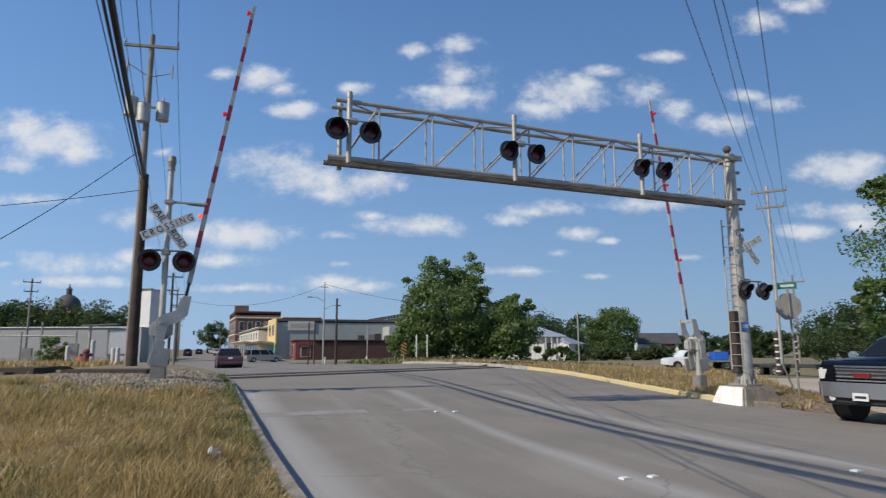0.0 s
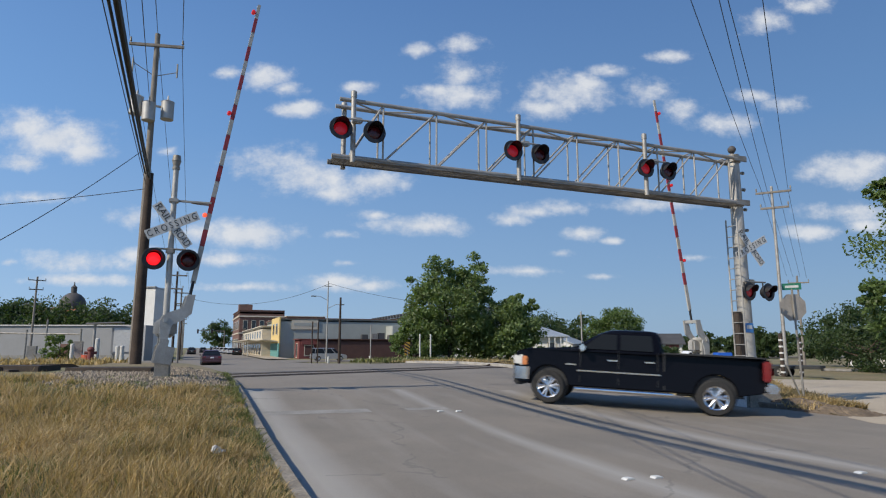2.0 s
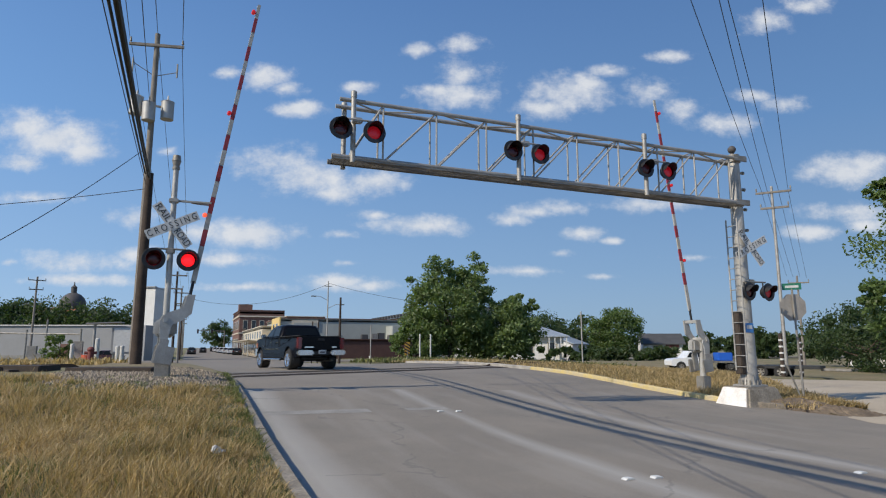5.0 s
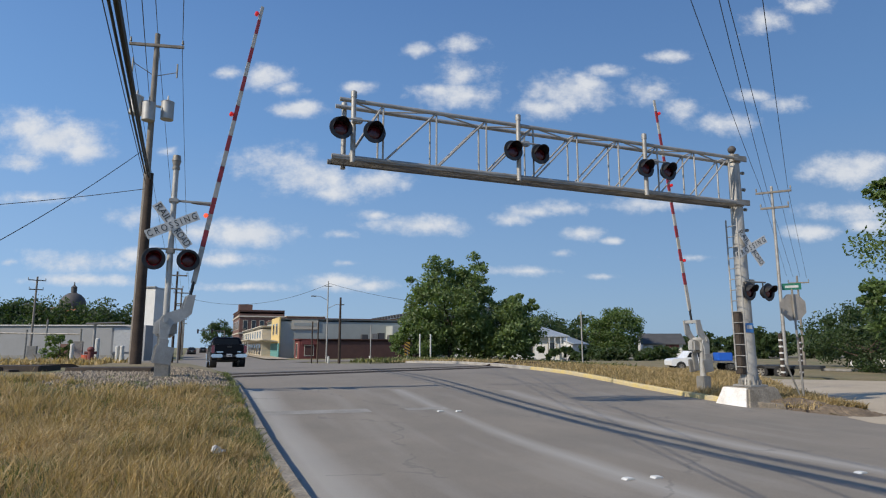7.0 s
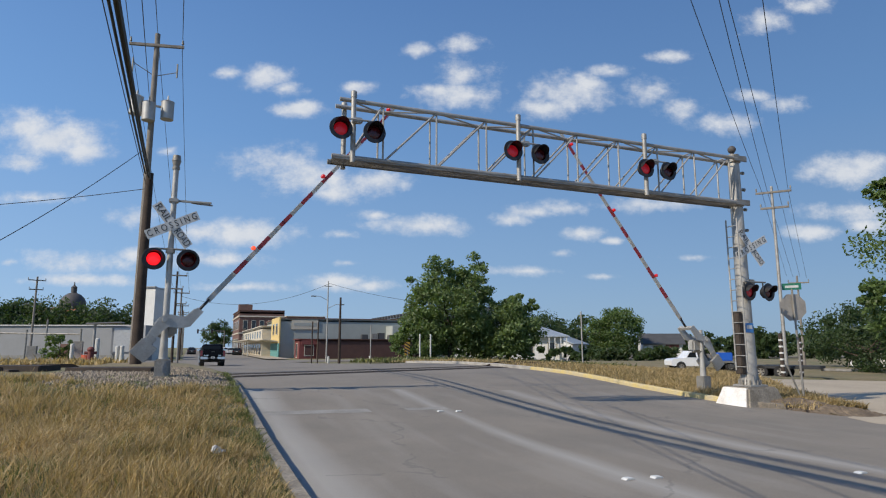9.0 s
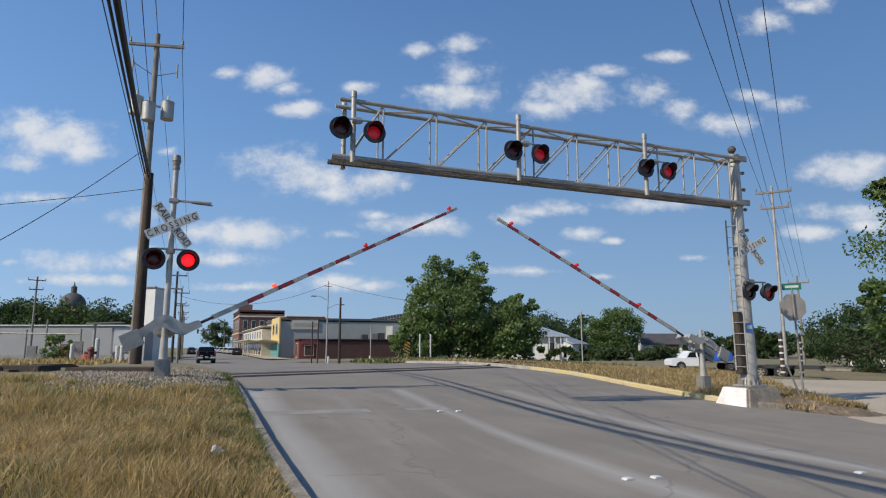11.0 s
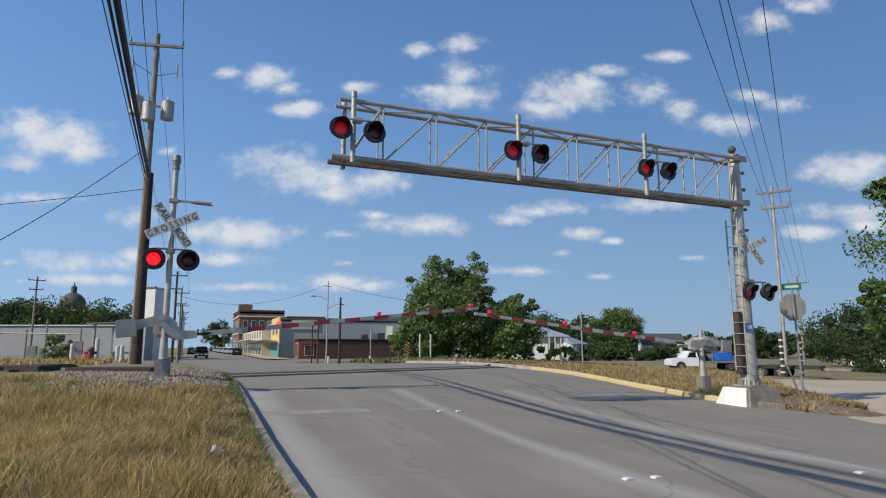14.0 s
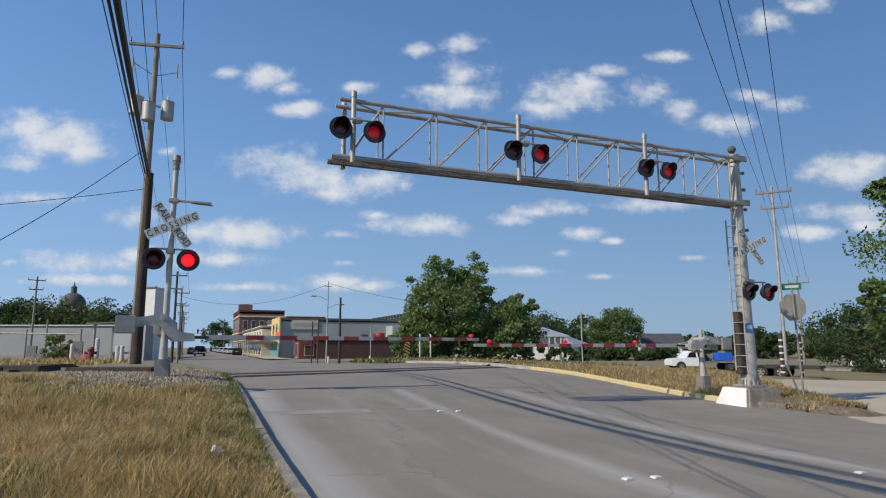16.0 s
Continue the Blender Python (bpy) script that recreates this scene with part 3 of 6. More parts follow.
def stones(name, count, pick, zf, rmin, rmax, label):
    rng = np.random.RandomState(4)
    base = np.array([(1, 0, 0), (-1, 0, 0), (0, 1, 0), (0, -1, 0), (0, 0, 1), (0, 0, -1)], float)
    fs = np.array([(0, 2, 4), (2, 1, 4), (1, 3, 4), (3, 0, 4), (2, 0, 5), (1, 2, 5), (3, 1, 5), (0, 3, 5)])
    verts, faces = [], []
    for i in range(count):
        u, v = pick(rng)
        r = rng.uniform(rmin, rmax)
        p = base * rng.uniform(0.6, 1.2, (6, 3)) * r + rng.uniform(-0.3, 0.3, (6, 3)) * r + (u, v, zf(u, v) + r * 0.3)
        verts += [tuple(q) for q in p]
        faces += [tuple(int(k) for k in f + 6 * i) for f in fs]
    me = bpy.data.meshes.new(name)
    me.from_pydata(verts, [], faces)
    me.materials.append(M["gravel"])
    return tagged(new(name, me), label, "gravel", "", "stuff")


def ballast_place(rng):
    while True:
        u = rng.uniform(-3.0, 1.2)
        v = rng.uniform(13.4, 19.8)
        if ((u + 0.8) / 2.1) ** 2 + ((v - 16.2) / 3.1) ** 2 < rng.uniform(0.55, 1.1) and u < 0.9:
            return u, v


stones("ballast", 11000, ballast_place, left_top, 0.018, 0.05, "loose grey ballast stones beside the track")


# ---- signal parts ----
def crossbuck(parent, at):
    """White boards crossed, lettered in black, facing -y."""
    sign = part("crossbuck", box(B(), (0, 0.012, 0), (0.05, 0.03, 0.12)), "galv", parent, "white crossed boards with black letters", at)
    for name, tilt, y, words in (("board", -52.0, 0.0, (("RAIL", -0.355), ("ROAD", 0.355))), ("board", 27.0, -0.014, (("CROSSING", 0.0),))):
        m = pose(0, y, 0, 0, -tilt, 0)
        bd = part("board", box(B(), (0, 0, 0), (1.22, 0.008, 0.215), bevel=0.003), "white_refl", sign, "", m)
        for w, off in words:
            t = lettering("letters", " ".join(w) if len(w) > 4 else w, 0.215 if len(w) > 4 else 0.225, "letter", sign,
                          m @ pose(off, -0.0065, 0, 90, 0, 0), 0.0015)
            wide = t.dimensions.x
            if wide > 0.0:
                goal = 1.14 if len(w) > 4 else 0.44
                t.matrix_basis = t.matrix_basis @ Matrix.Diagonal((goal / wide, 1, 1, 1))
    return sign


ROTORS = []


def flasher(parent, at, which=0, bright="lens_lit", hood=True):
    """A round crossing lamp facing -y: black disc, visor, and a turning two-faced lens (lit one side, dark the other)."""
    bm = B()
    n = 28
    prof = [(0.165, 0.0), (0.25, 0.0), (0.255, 0.008), (0.25, 0.016), (0.165, 0.016)]
    rings = []
    for k in range(n):
        a = 2 * math.pi * k / n
        rings.append([(math.cos(a) * r, y, math.sin(a) * r) for r, y in prof])
    vs = [[bm.verts.new(p) for p in ring] for ring in rings]
    for i in range(n):
        for j in range(len(prof)):
            k = (j + 1) % len(prof)
            bm.faces.new((vs[i][j], vs[i][k], vs[(i + 1) % n][k], vs[(i + 1) % n][j]))
    tube(bm, (0, 0.14, 0), (0, 0.20, 0), 0.17, 0.12, 20)
    tube(bm, (0, 0.016, 0), (0, 0.15, 0), 0.168, None, 20, False)
    tube(bm, (0, 0.17, 0.08), (0, 0.17, 0.27), 0.02, None, 8)
    bmesh.ops.recalc_face_normals(bm, faces=bm.faces)
    lamp = part("flasher", bm, "black", parent, "round black crossing lamp with red lens", at)
    if hood:
        bm = B()
        rows = []
        for k in range(15):
            a = radians(0 + 180 * k / 14)
            reach = 0.22 * (0.35 + 0.65 * max(0.0, math.sin(a)) ** 0.7)
            for r in (0.172, 0.178):
                rows.append([(math.cos(a) * r, 0.0, math.sin(a) * r), (math.cos(a) * r, -reach, math.sin(a) * r - 0.02 * reach)])
        vv = [[bm.verts.new(p) for p in r] for r in rows]
        for k in range(14):
            i0, o0, i1, o1 = vv[2 * k], vv[2 * k + 1], vv[2 * k + 2], vv[2 * k + 3]
            bm.faces.new((i0[0], i1[0], i1[1], i0[1]))
            bm.faces.new((o0[0], o0[1], o1[1], o1[0]))
            bm.faces.new((i0[1], i1[1], o1[1], o0[1]))
        bmesh.ops.recalc_face_normals(bm, faces=bm.faces)
        part("visor", bm, "black", lamp)
    bm = B()
    for sgn, idx in ((-1, 0), (1, 1)):
        k0 = len(bm.faces)
        ringv = []
        for r, y in ((0.15, 0.002), (0.12, 0.018), (0.07, 0.03), (0.02, 0.034)):
            ringv.append([bm.verts.new((math.cos(2 * math.pi * k / 20) * r, sgn * y, math.sin(2 * math.pi * k / 20) * r)) for k in range(20)])
        for a, b in zip(ringv, ringv[1:]):
            for k in range(20):
                f = bm.faces.new((a[k], a[(k + 1) % 20], b[(k + 1) % 20], b[k]))
                f.material_index = idx
        f = bm.faces.new(ringv[-1])
        f.material_index = idx
    bmesh.ops.recalc_face_normals(bm, faces=bm.faces)
    me = bpy.data.meshes.new("lens")
    bm.to_mesh(me)
    bm.free()
    me.materials.append(M["lens_dark"])
    me.materials.append(M[bright])
    me.shade_smooth()
    lens = new("lens", me)
    lens.parent = lamp
    lens.matrix_basis = pose(0, 0.05, 0)
    if which:
        ROTORS.append((lens, which))
    return lamp


ARMS = []


def gate(at, side, mast_top, lamps, arm_len, rows_deg, group, pz, px0, z0):
    """A crossing gate; side +1: its arm reaches towards +x. at: its foot."""
    lab = "silver railway crossing gate with flashing lamps and crossbuck" if lamps else "silver railway crossing gate beside the kerb"
    th = thing("crossing_gate", at, lab, "crossing gate", group)
    bm = B()
    box(bm, (0, 0, 0.06), (0.62, 0.62, 0.12), bevel=0.02)
    part("foundation", bm, "concrete", th, "concrete footing")
    bm = B()
    box(bm, (0, 0, 0.34), (0.33, 0.33, 0.46), bevel=0.03)
    box(bm, (0, 0, 0.125), (0.36, 0.36, 0.03), bevel=0.008)
    part("junction_base", bm, "galv_dark", th)
    bm = B()
    tube(bm, (0, 0, 0.5), (0, 0, 1.1), 0.10, 0.075, 16)
    tube(bm, (0, 0, 1.1), (0, 0, mast_top), 0.072, 0.062, 16)
    part("mast", bm, "silver", th)
    if lamps:
        bm = B()
        tube(bm, (0, 0, mast_top), (0, 0, mast_top + 0.06), 0.085, None, 14)
        tube(bm, (0, 0, mast_top + 0.06), (0, 0, mast_top + 0.20), 0.07, 0.10, 14)
        tube(bm, (0, 0, mast_top + 0.20), (0, 0, mast_top + 0.34), 0.105, 0.085, 14)
        part("bell", bm, "galv_dark", th, "dark grey warning bell")
        bm = B()
        box(bm, (0.36, -0.02, 4.24), (0.95, 0.05, 0.05), rz=-3, bevel=0.01)
        box(bm, (0.62, 0.06, 4.22), (0.5, 0.03, 0.04), rz=14, bevel=0.008)
        box(bm, (0.0, 0, 4.24), (0.2, 0.18, 0.09), bevel=0.01)
        part("arm_rest", bm, "galv", th, "bracket that holds the raised arm")
        crossbuck(th, pose(0.01, -0.10, 3.64, 0, 0, 2))
        bm = B()
        tube(bm, (-0.32, -0.05, 3.08), (0.32, -0.05, 3.08), 0.024, None, 10)
        box(bm, (0, 0, 3.04), (0.19, 0.17, 0.16), bevel=0.03)
        for sx in (-0.36, 0.36):
            tube(bm, (sx * 0.88, -0.05, 3.08), (sx, 0.03, 3.06), 0.026, None, 8)
        part("crossarm", bm, "galv_dark", th)
        for sx, w in ((-0.365, 1), (0.365, 2)):
            flasher(th, pose(sx + 0.03, -0.14, 2.83, 0, 0, 8), w)
    bm = B()
    box(bm, (px0 + 0.02 * side, 0.14, pz - 0.20), (0.50, 0.28, 0.36), bevel=0.05)
    tube(bm, (px0 + 0.02 * side, 0.14, pz - 0.42), (px0 + 0.02 * side, 0.14, pz - 0.36), 0.12, 0.2, 14)
    box(bm, (px0 * 0.5, 0.08, pz - 0.2), (0.2, 0.2, 0.16), bevel=0.02)
    part("mechanism", bm, "silver", th, "silver gate motor housing")
    # the turning arm: origin on its pivot, drawn lying level
    arm = new("gate_arm")
    arm.parent = th
    tagged(arm, "gate arm striped red and white with small red lamps")
    bm = B()
    dz = z0 + 0.0
    prof = [(-0.62, 0.0), (-0.22, 0.08), (-0.06, 0.11), (0.06, 0.07), (0.14, -0.02), (0.30, dz + 0.12), (0.62, dz + 0.08), (0.64, dz - 0.09), (0.20, dz - 0.10), (0.0, dz + 0.08), (-0.10, -0.17), (-0.24, -0.14), (-0.62, -0.15)]
    for y0 in (-0.28, 0.24):
        prism(bm, [(p[0] * side, p[1]) for p in prof], y0, y0 + 0.045)
    tube(bm, (0, -0.30, 0), (0, 0.30, 0), 0.06, None, 14)
    box(bm, (0.58 * side, 0, dz), (0.10, 0.52, 0.10), bevel=0.01)
    tube(bm, (-0.05 * side, -0.33, 0.0), (-0.05 * side, 0.33, 0.0), 0.045, None, 14)
    part("support_arm", bm, "silver", arm, "curved silver support arm")
    for y0 in (-0.26, 0.26):
        bm = B()
        box(bm, (-0.70 * side, y0, -0.08), (0.50, 0.07, 0.20), bevel=0.012)
        box(bm, (-0.80 * side, y0 * 1.14, -0.14), (0.40, 0.07, 0.38), bevel=0.012)
        part("counterweight", bm, "galv", arm, "grey counterweight plates")
    x0 = 0.62
    k = 0
    x = x0
    bm = B()
    tube(bm, (x0 * side - 0.1 * side, 0, z0), ((x0 + 0.35) * side, 0, z0), 0.035, None, 10)
    part("adapter", bm, "black", arm, "black breakaway joint")
    x = x0 + 0.3
    unit = (arm_len - x) / 18.2
    while k < 17:
        bm = B()
        h = 0.115 - 0.035 * k / 17
        length = unit * (2.2 if k == 0 else 1.0)
        box(bm, ((x + length / 2) * side, 0, z0), (length - 0.002, 0.045, h), bevel=0.006)
        part("band", bm, "red_refl" if k % 2 else "arm_white", arm)
        x += length
        k += 1
    for q, m_ in zip((2.58, 5.26, 8.14) if lamps else (2.53, 5.0, 7.42), ("arm_amber" if lamps else "arm_lamp", "arm_lamp", "arm_lamp")):
        bm = B()
        q *= side
        tube(bm, (q, 0.05, z0 + 0.10), (q, -0.05, z0 + 0.10), 0.05, None, 14)
        ball(bm, (q, -0.05, z0 + 0.10), 0.046, (1, 0.5, 1), 10, 6)
        part("arm_lamp", bm, m_, arm, "small red lamp")
        bm = B()
        tube(bm, (q, 0.0, z0 + 0.03), (q, 0.0, z0 + 0.06), 0.02, None, 8)
        part("lamp_socket", bm, "black", arm)
    ARMS.append((arm, (px0, 0.0, pz), side, rows_deg))
    return th


LEFT_DEG = [(0, 80.8), (6.8, 80.8), (7.0, 80.2), (7.5, 73.6), (8.0, 64.4), (8.5, 57.2), (9.0, 50.2), (9.2, 47.3), (10.2, 34.7), (11.3, 23.9), (11.5, 22.0),
            (12.0, 17.4), (12.5, 13.4), (13.0, 9.5), (13.5, 7.4), (14.0, 6.2), (14.5, 4.2), (15.0, 2.6), (15.5, 1.3), (16.0, 0.0)]
RIGHT_DEG = [(0, 82.0), (7.2, 82.0), (7.5, 78.7), (8.0, 68.8), (8.5, 60.7), (9.0, 52.8), (9.2, 49.6), (10.2, 35.5), (11.3, 23.4),
             (11.7, 19.1), (12.1, 15.3), (12.5, 11.8), (13.0, 9.6), (13.5, 7.6), (14.0, 6.2), (14.5, 4.4), (15.0, 2.6), (15.5, 0.8), (16.0, 0.0)]
gate(pose(-0.53, 15.6, 0.66), 1, 5.0, True, 8.40, LEFT_DEG, "gates of the crossing", 1.47, -0.02, -0.41)
gate(pose(15.05, 15.4, 0.04), -1, 2.0, False, 7.88, RIGHT_DEG, "gates of the crossing", 1.71, -0.05, -0.20)


# ---- cantilever ----
def cantilever():
    th = thing("signal_cantilever", pose(14.4, 13.05, -0.13), "galvanised steel cantilever truss carrying crossing lamps over the road", "signal bridge")
    bm = B()
    pts = [(-0.78, -0.62), (0.72, -0.62), (0.72, 0.62), (-0.78, 0.62)]
    loft(bm, [[(x * 1.0, y * 1.0, -0.1) for x, y in pts], [(x * 0.72, y * 0.72, 0.56) for x, y in pts]])
    bmesh.ops.bevel(bm, geom=list(bm.edges), offset=0.05, segments=2, affect="EDGES")
    part("foundation", bm, "kerb_worn", th, "tapered bare concrete block")
    # block's sunlit side whiter, its shaded sides brown: light put into the colour
    bm = B()
    loft(bm, [[(-0.786, -0.53, -0.02), (-0.786, 0.56, -0.02), (-0.57, 0.40, 0.54), (-0.57, -0.38, 0.54)],
              [(-0.70, -0.53, -0.02), (-0.70, 0.56, -0.02), (-0.50, 0.40, 0.54), (-0.50, -0.38, 0.54)]])
    part("sunlit_face", bm, "white_conc", th, "worn white street side, sunlight put into its colour")
    bm = B()
    tube(bm, (0, 0, 0.9), (0, 0, 7.1), 0.20, 0.155, 24)
    part("mast", bm, "galv", th)
    bm = B()
    tube(bm, (0, 0, 1.1), (0, 0, 2.0), 0.212, 0.208, 24)
    part("sleeve", bm, "silver", th, "bright aluminium sleeve")
    bm = B()
    box(bm, (0, 0, 0.59), (0.62, 0.62, 0.05), bevel=0.008)
    tube(bm, (0, 0, 0.6), (0, 0, 1.0), 0.24, 0.215, 24)
    for k in range(8):
        a = 2 * math.pi * k / 8
        part("gusset", prism(B(), [(0.2, 0.6), (0.31, 0.6), (0.21, 0.95)], -0.01, 0.01), "galv", th, "", pose(0, 0, 0, 0, 0, 45 * k + 22))
        part("bolt", tube(B(), (0.27 * math.cos(a), 0.27 * math.sin(a), 0.56), (0.27 * math.cos(a), 0.27 * math.sin(a), 0.74), 0.022, None, 8), "galv_dark", th)
    part("base_plate", bm, "galv", th, "bolted flange with gussets")
    # truss of four chords
    x1 = -11.65
    lo, hi = 5.70, 7.0
    ya, yb = -0.22, 0.22
    for y, z in ((ya, lo), (yb, lo), (ya, hi), (yb, hi)):
        part("chord", tube(B(), (-0.1, y, z), (x1 + (0.0 if z > 6 else -0.15), y, z), 0.048, None, 12), "galv", th)
    n, bay = 8, 1.281
    for i in range(n + 1):
        xa = -0.41 - bay * i
        xb = xa - bay if i < n else x1 + 0.2
        for y in (ya, yb):
            part("strut", tube(B(), (xa, y, lo), (xa, y, hi), 0.023, None, 8), "galv", th)
            part("diagonal", tube(B(), (xa, y, hi), (xb + 0.03, y, lo), 0.023, None, 8), "galv", th)
        part("top_lacing", tube(B(), (xa, ya if i % 2 else yb, hi), (xb, yb if i % 2 else ya, hi), 0.02, None, 8), "galv", th)
        part("cross_tie", tube(B(), (xa, ya, hi), (xa, yb, hi), 0.018, None, 8), "galv", th)
        part("cross_tie", tube(B(), (xa, ya, lo), (xa, yb, lo), 0.018, None, 8), "galv", th)
    # walkway grating
    bm = B()
    for k in range(9):
        box(bm, (x1 / 2 - 0.1, -0.20 + 0.05 * k, lo - 0.045), (11.7, 0.012, 0.03))
    for k in range(117):
        box(bm, (-0.1 - 0.1 * k, 0, lo - 0.05), (0.008, 0.44, 0.012))
    part("walkway", bm, "galv_dark", th, "steel grating walkway")
    for y in (ya - 0.02, yb + 0.02):
        part("walkway_edge", box(B(), (x1 / 2 - 0.1, y, lo - 0.04), (11.75, 0.03, 0.06), bevel=0.006), "galv_dark", th)
    # end posts and lamp posts
    for px_, py_, top in ((x1 + 0.3, ya - 0.04, 7.16), (x1 + 0.22, yb + 0.1, 7.1), (-7.26, ya - 0.06, 7.2), (-3.44, ya - 0.06, 7.22)):
        bm = B()
        tube(bm, (px_, py_, lo - 0.12), (px_, py_, top), 0.058, None, 14)
        tube(bm, (px_, py_, top - 0.1), (px_, py_, top + 0.03), 0.068, None, 14)
        ball(bm, (px_, py_, top + 0.03), 0.066, (1, 1, 0.5))
        part("lamp_post", bm, "galv", th)
    for cx, yaw in ((-11.29, 0), (-7.13, 0), (-3.2, 0)):
        bm = B()
        tube(bm, (cx - 0.36, ya - 0.2, 6.50), (cx + 0.36, ya - 0.2, 6.50), 0.022, None, 10)
        box(bm, (cx + 0.0, ya - 0.14, 6.50), (0.22, 0.14, 0.12), bevel=0.02)
        part("lamp_bracket", bm, "galv", th)
        for k, w in ((-1, 3), (1, 4)):
            flasher(th, pose(cx + k * 0.37, ya - 0.24, 6.26, -3, 0, yaw), w, "lens_half")
    # mast fittings
    bm = B()
    tube(bm, (0, 0, 7.1), (0, 0, 7.16), 0.17, None, 20)
    part("mast_cap", bm, "galv_dark", th)
    bm = B()
    tube(bm, (-0.02, 0, 7.16), (-0.02, 0, 7.24), 0.05, None, 10)
    ball(bm, (-0.02, 0, 7.33), 0.115, (1, 1, 1), 16, 10)
    part("bell", bm, "dome", th, "brown round warning bell")
    for z in (5.56, 6.15, 6.65, 4.95):
        bm = B()
        tube(bm, (0.1, -0.02, z), (0.30, -0.02, z), 0.03, None, 8)
        tube(bm, (0.28, -0.02, z), (0.34, -0.02, z), 0.05, None, 8)
        part("clamp", bm, "galv_dark", th)
    for z in (lo, hi):
        bm = B()
        for y in (-0.24, 0.24):
            box(bm, (0.0, y, z), (0.5, 0.05, 0.16), bevel=0.01)
        tube(bm, (0, 0, z - 0.07), (0, 0, z + 0.07), 0.20, None, 20)
        part("truss_clamp", bm, "galv_dark", th)
    # ladder
    lad = part("ladder", tube(B(), (-0.40, 0.05, 1.0), (-0.40, 0.05, 5.2), 0.022, None, 8), "galv", th, "steel ladder up the mast")
    part("rail", tube(B(), (-0.40, -0.33, 1.0), (-0.40, -0.33, 5.2), 0.022, None, 8), "galv", lad)
    for k in range(14):
        part("rung", tube(B(), (-0.40, 0.05, 1.1 + 0.3 * k), (-0.40, -0.33, 1.1 + 0.3 * k), 0.013, None, 6), "galv", lad)
    part("cable_box", box(B(), (-0.29, 0.0, 1.75), (0.17, 0.24, 1.7), bevel=0.02), "tie", th, "tall dark cable box")
    sg = part("small_sign", box(B(), (-0.20, -0.30, 2.15), (0.30, 0.012, 0.26), bevel=0.004), "sign_blue", th, "small blue notice")
    part("notice_panel", box(B(), (-0.20, -0.309, 2.17), (0.2, 0.006, 0.10)), "white_refl", sg)
    crossbuck(th, pose(0.14, -0.26, 4.41, 0, 0, -4))
    bm = B()
    tube(bm, (-0.2, -0.26, 3.43), (0.58, -0.26, 3.43), 0.024, None, 10)
    box(bm, (0.1, -0.2, 3.43), (0.2, 0.14, 0.14), bevel=0.02)
    part("crossarm", bm, "galv_dark", th)
    for sx, w in ((-0.13, 3), (0.58, 4)):
        flasher(th, pose(sx, -0.36, 3.15, 0, 0, 6), w, "lens_faint")
    return th


cantilever()


# ---- vehicles: x forward, origin on the ground midway between the axles ----
def wheel(parent, x, y, r, rim, spokes, material="alloy", width=0.26):
    s = 1 if y > 0 else -1
    wh = new("wheel")
    wh.parent = parent
    wh.matrix_basis = pose(x, y, r)
    bm = B()
    prof = [(rim, -0.5), (r * 0.93, -0.5), (r, -0.36), (r, 0.36), (r * 0.93, 0.5), (rim, 0.5)]
    n = 30
    vs = [[bm.verts.new((math.cos(2 * math.pi * k / n) * q, w * width, math.sin(2 * math.pi * k / n) * q)) for q, w in prof] for k in range(n)]
    for i in range(n):
        for j in range(len(prof)):
            k = (j + 1) % len(prof)
            bm.faces.new((vs[i][j], vs[i][k], vs[(i + 1) % n][k], vs[(i + 1) % n][j]))
    bmesh.ops.recalc_face_normals(bm, faces=bm.faces)
    part("tyre", bm, "tyre", wh)
    bm = B()
    tube(bm, (0, -s * 0.02, 0), (0, s * 0.015, 0), rim * 0.99, None, 28)
    part("rim_back", bm, "plastic", wh)
    bm = B()
    vs = []
    for k in range(28):
        a = 2 * math.pi * k / 28
        vs.append([bm.verts.new((math.cos(a) * q, s * w, math.sin(a) * q)) for q, w in ((rim, 0.10), (rim, 0.135), (rim * 0.88, 0.115), (rim * 0.88, 0.06))])
    for i in range(28):
        for j in range(4):
            k = (j + 1) % 4
            bm.faces.new((vs[i][j], vs[i][k], vs[(i + 1) % 28][k], vs[(i + 1) % 28][j]))
    bmesh.ops.recalc_face_normals(bm, faces=bm.faces)
    for k in range(spokes):
        a = 2 * math.pi * k / spokes + 0.3
        for da in (-0.13, 0.13):
            p0 = (math.cos(a + da * 0.6) * rim * 0.15, s * 0.09, math.sin(a + da * 0.6) * rim * 0.15)
            p1 = (math.cos(a + da * 1.4) * rim * 0.92, s * 0.10, math.sin(a + da * 1.4) * rim * 0.92)
            tube(bm, p0, p1, 0.036 * r / 0.4, 0.03 * r / 0.4, 8)
    tube(bm, (0, s * 0.03, 0), (0, s * 0.12, 0), 0.07, 0.055, 14)
    part("rim", bm, material, wh)
    return wh


def arch(cx, cz, r, z0, n=11):
    """Points of a wheel opening from its front foot to its rear foot, at sill height z0."""
    a0 = math.asin(max(-1, min(1, (z0 - cz) / r)))
    return [(cx + r * math.cos(a), cz + r * math.sin(a)) for a in [a0 + (math.pi - 2 * a0) * k / (n - 1) for k in range(n)]]


WHEELS = []


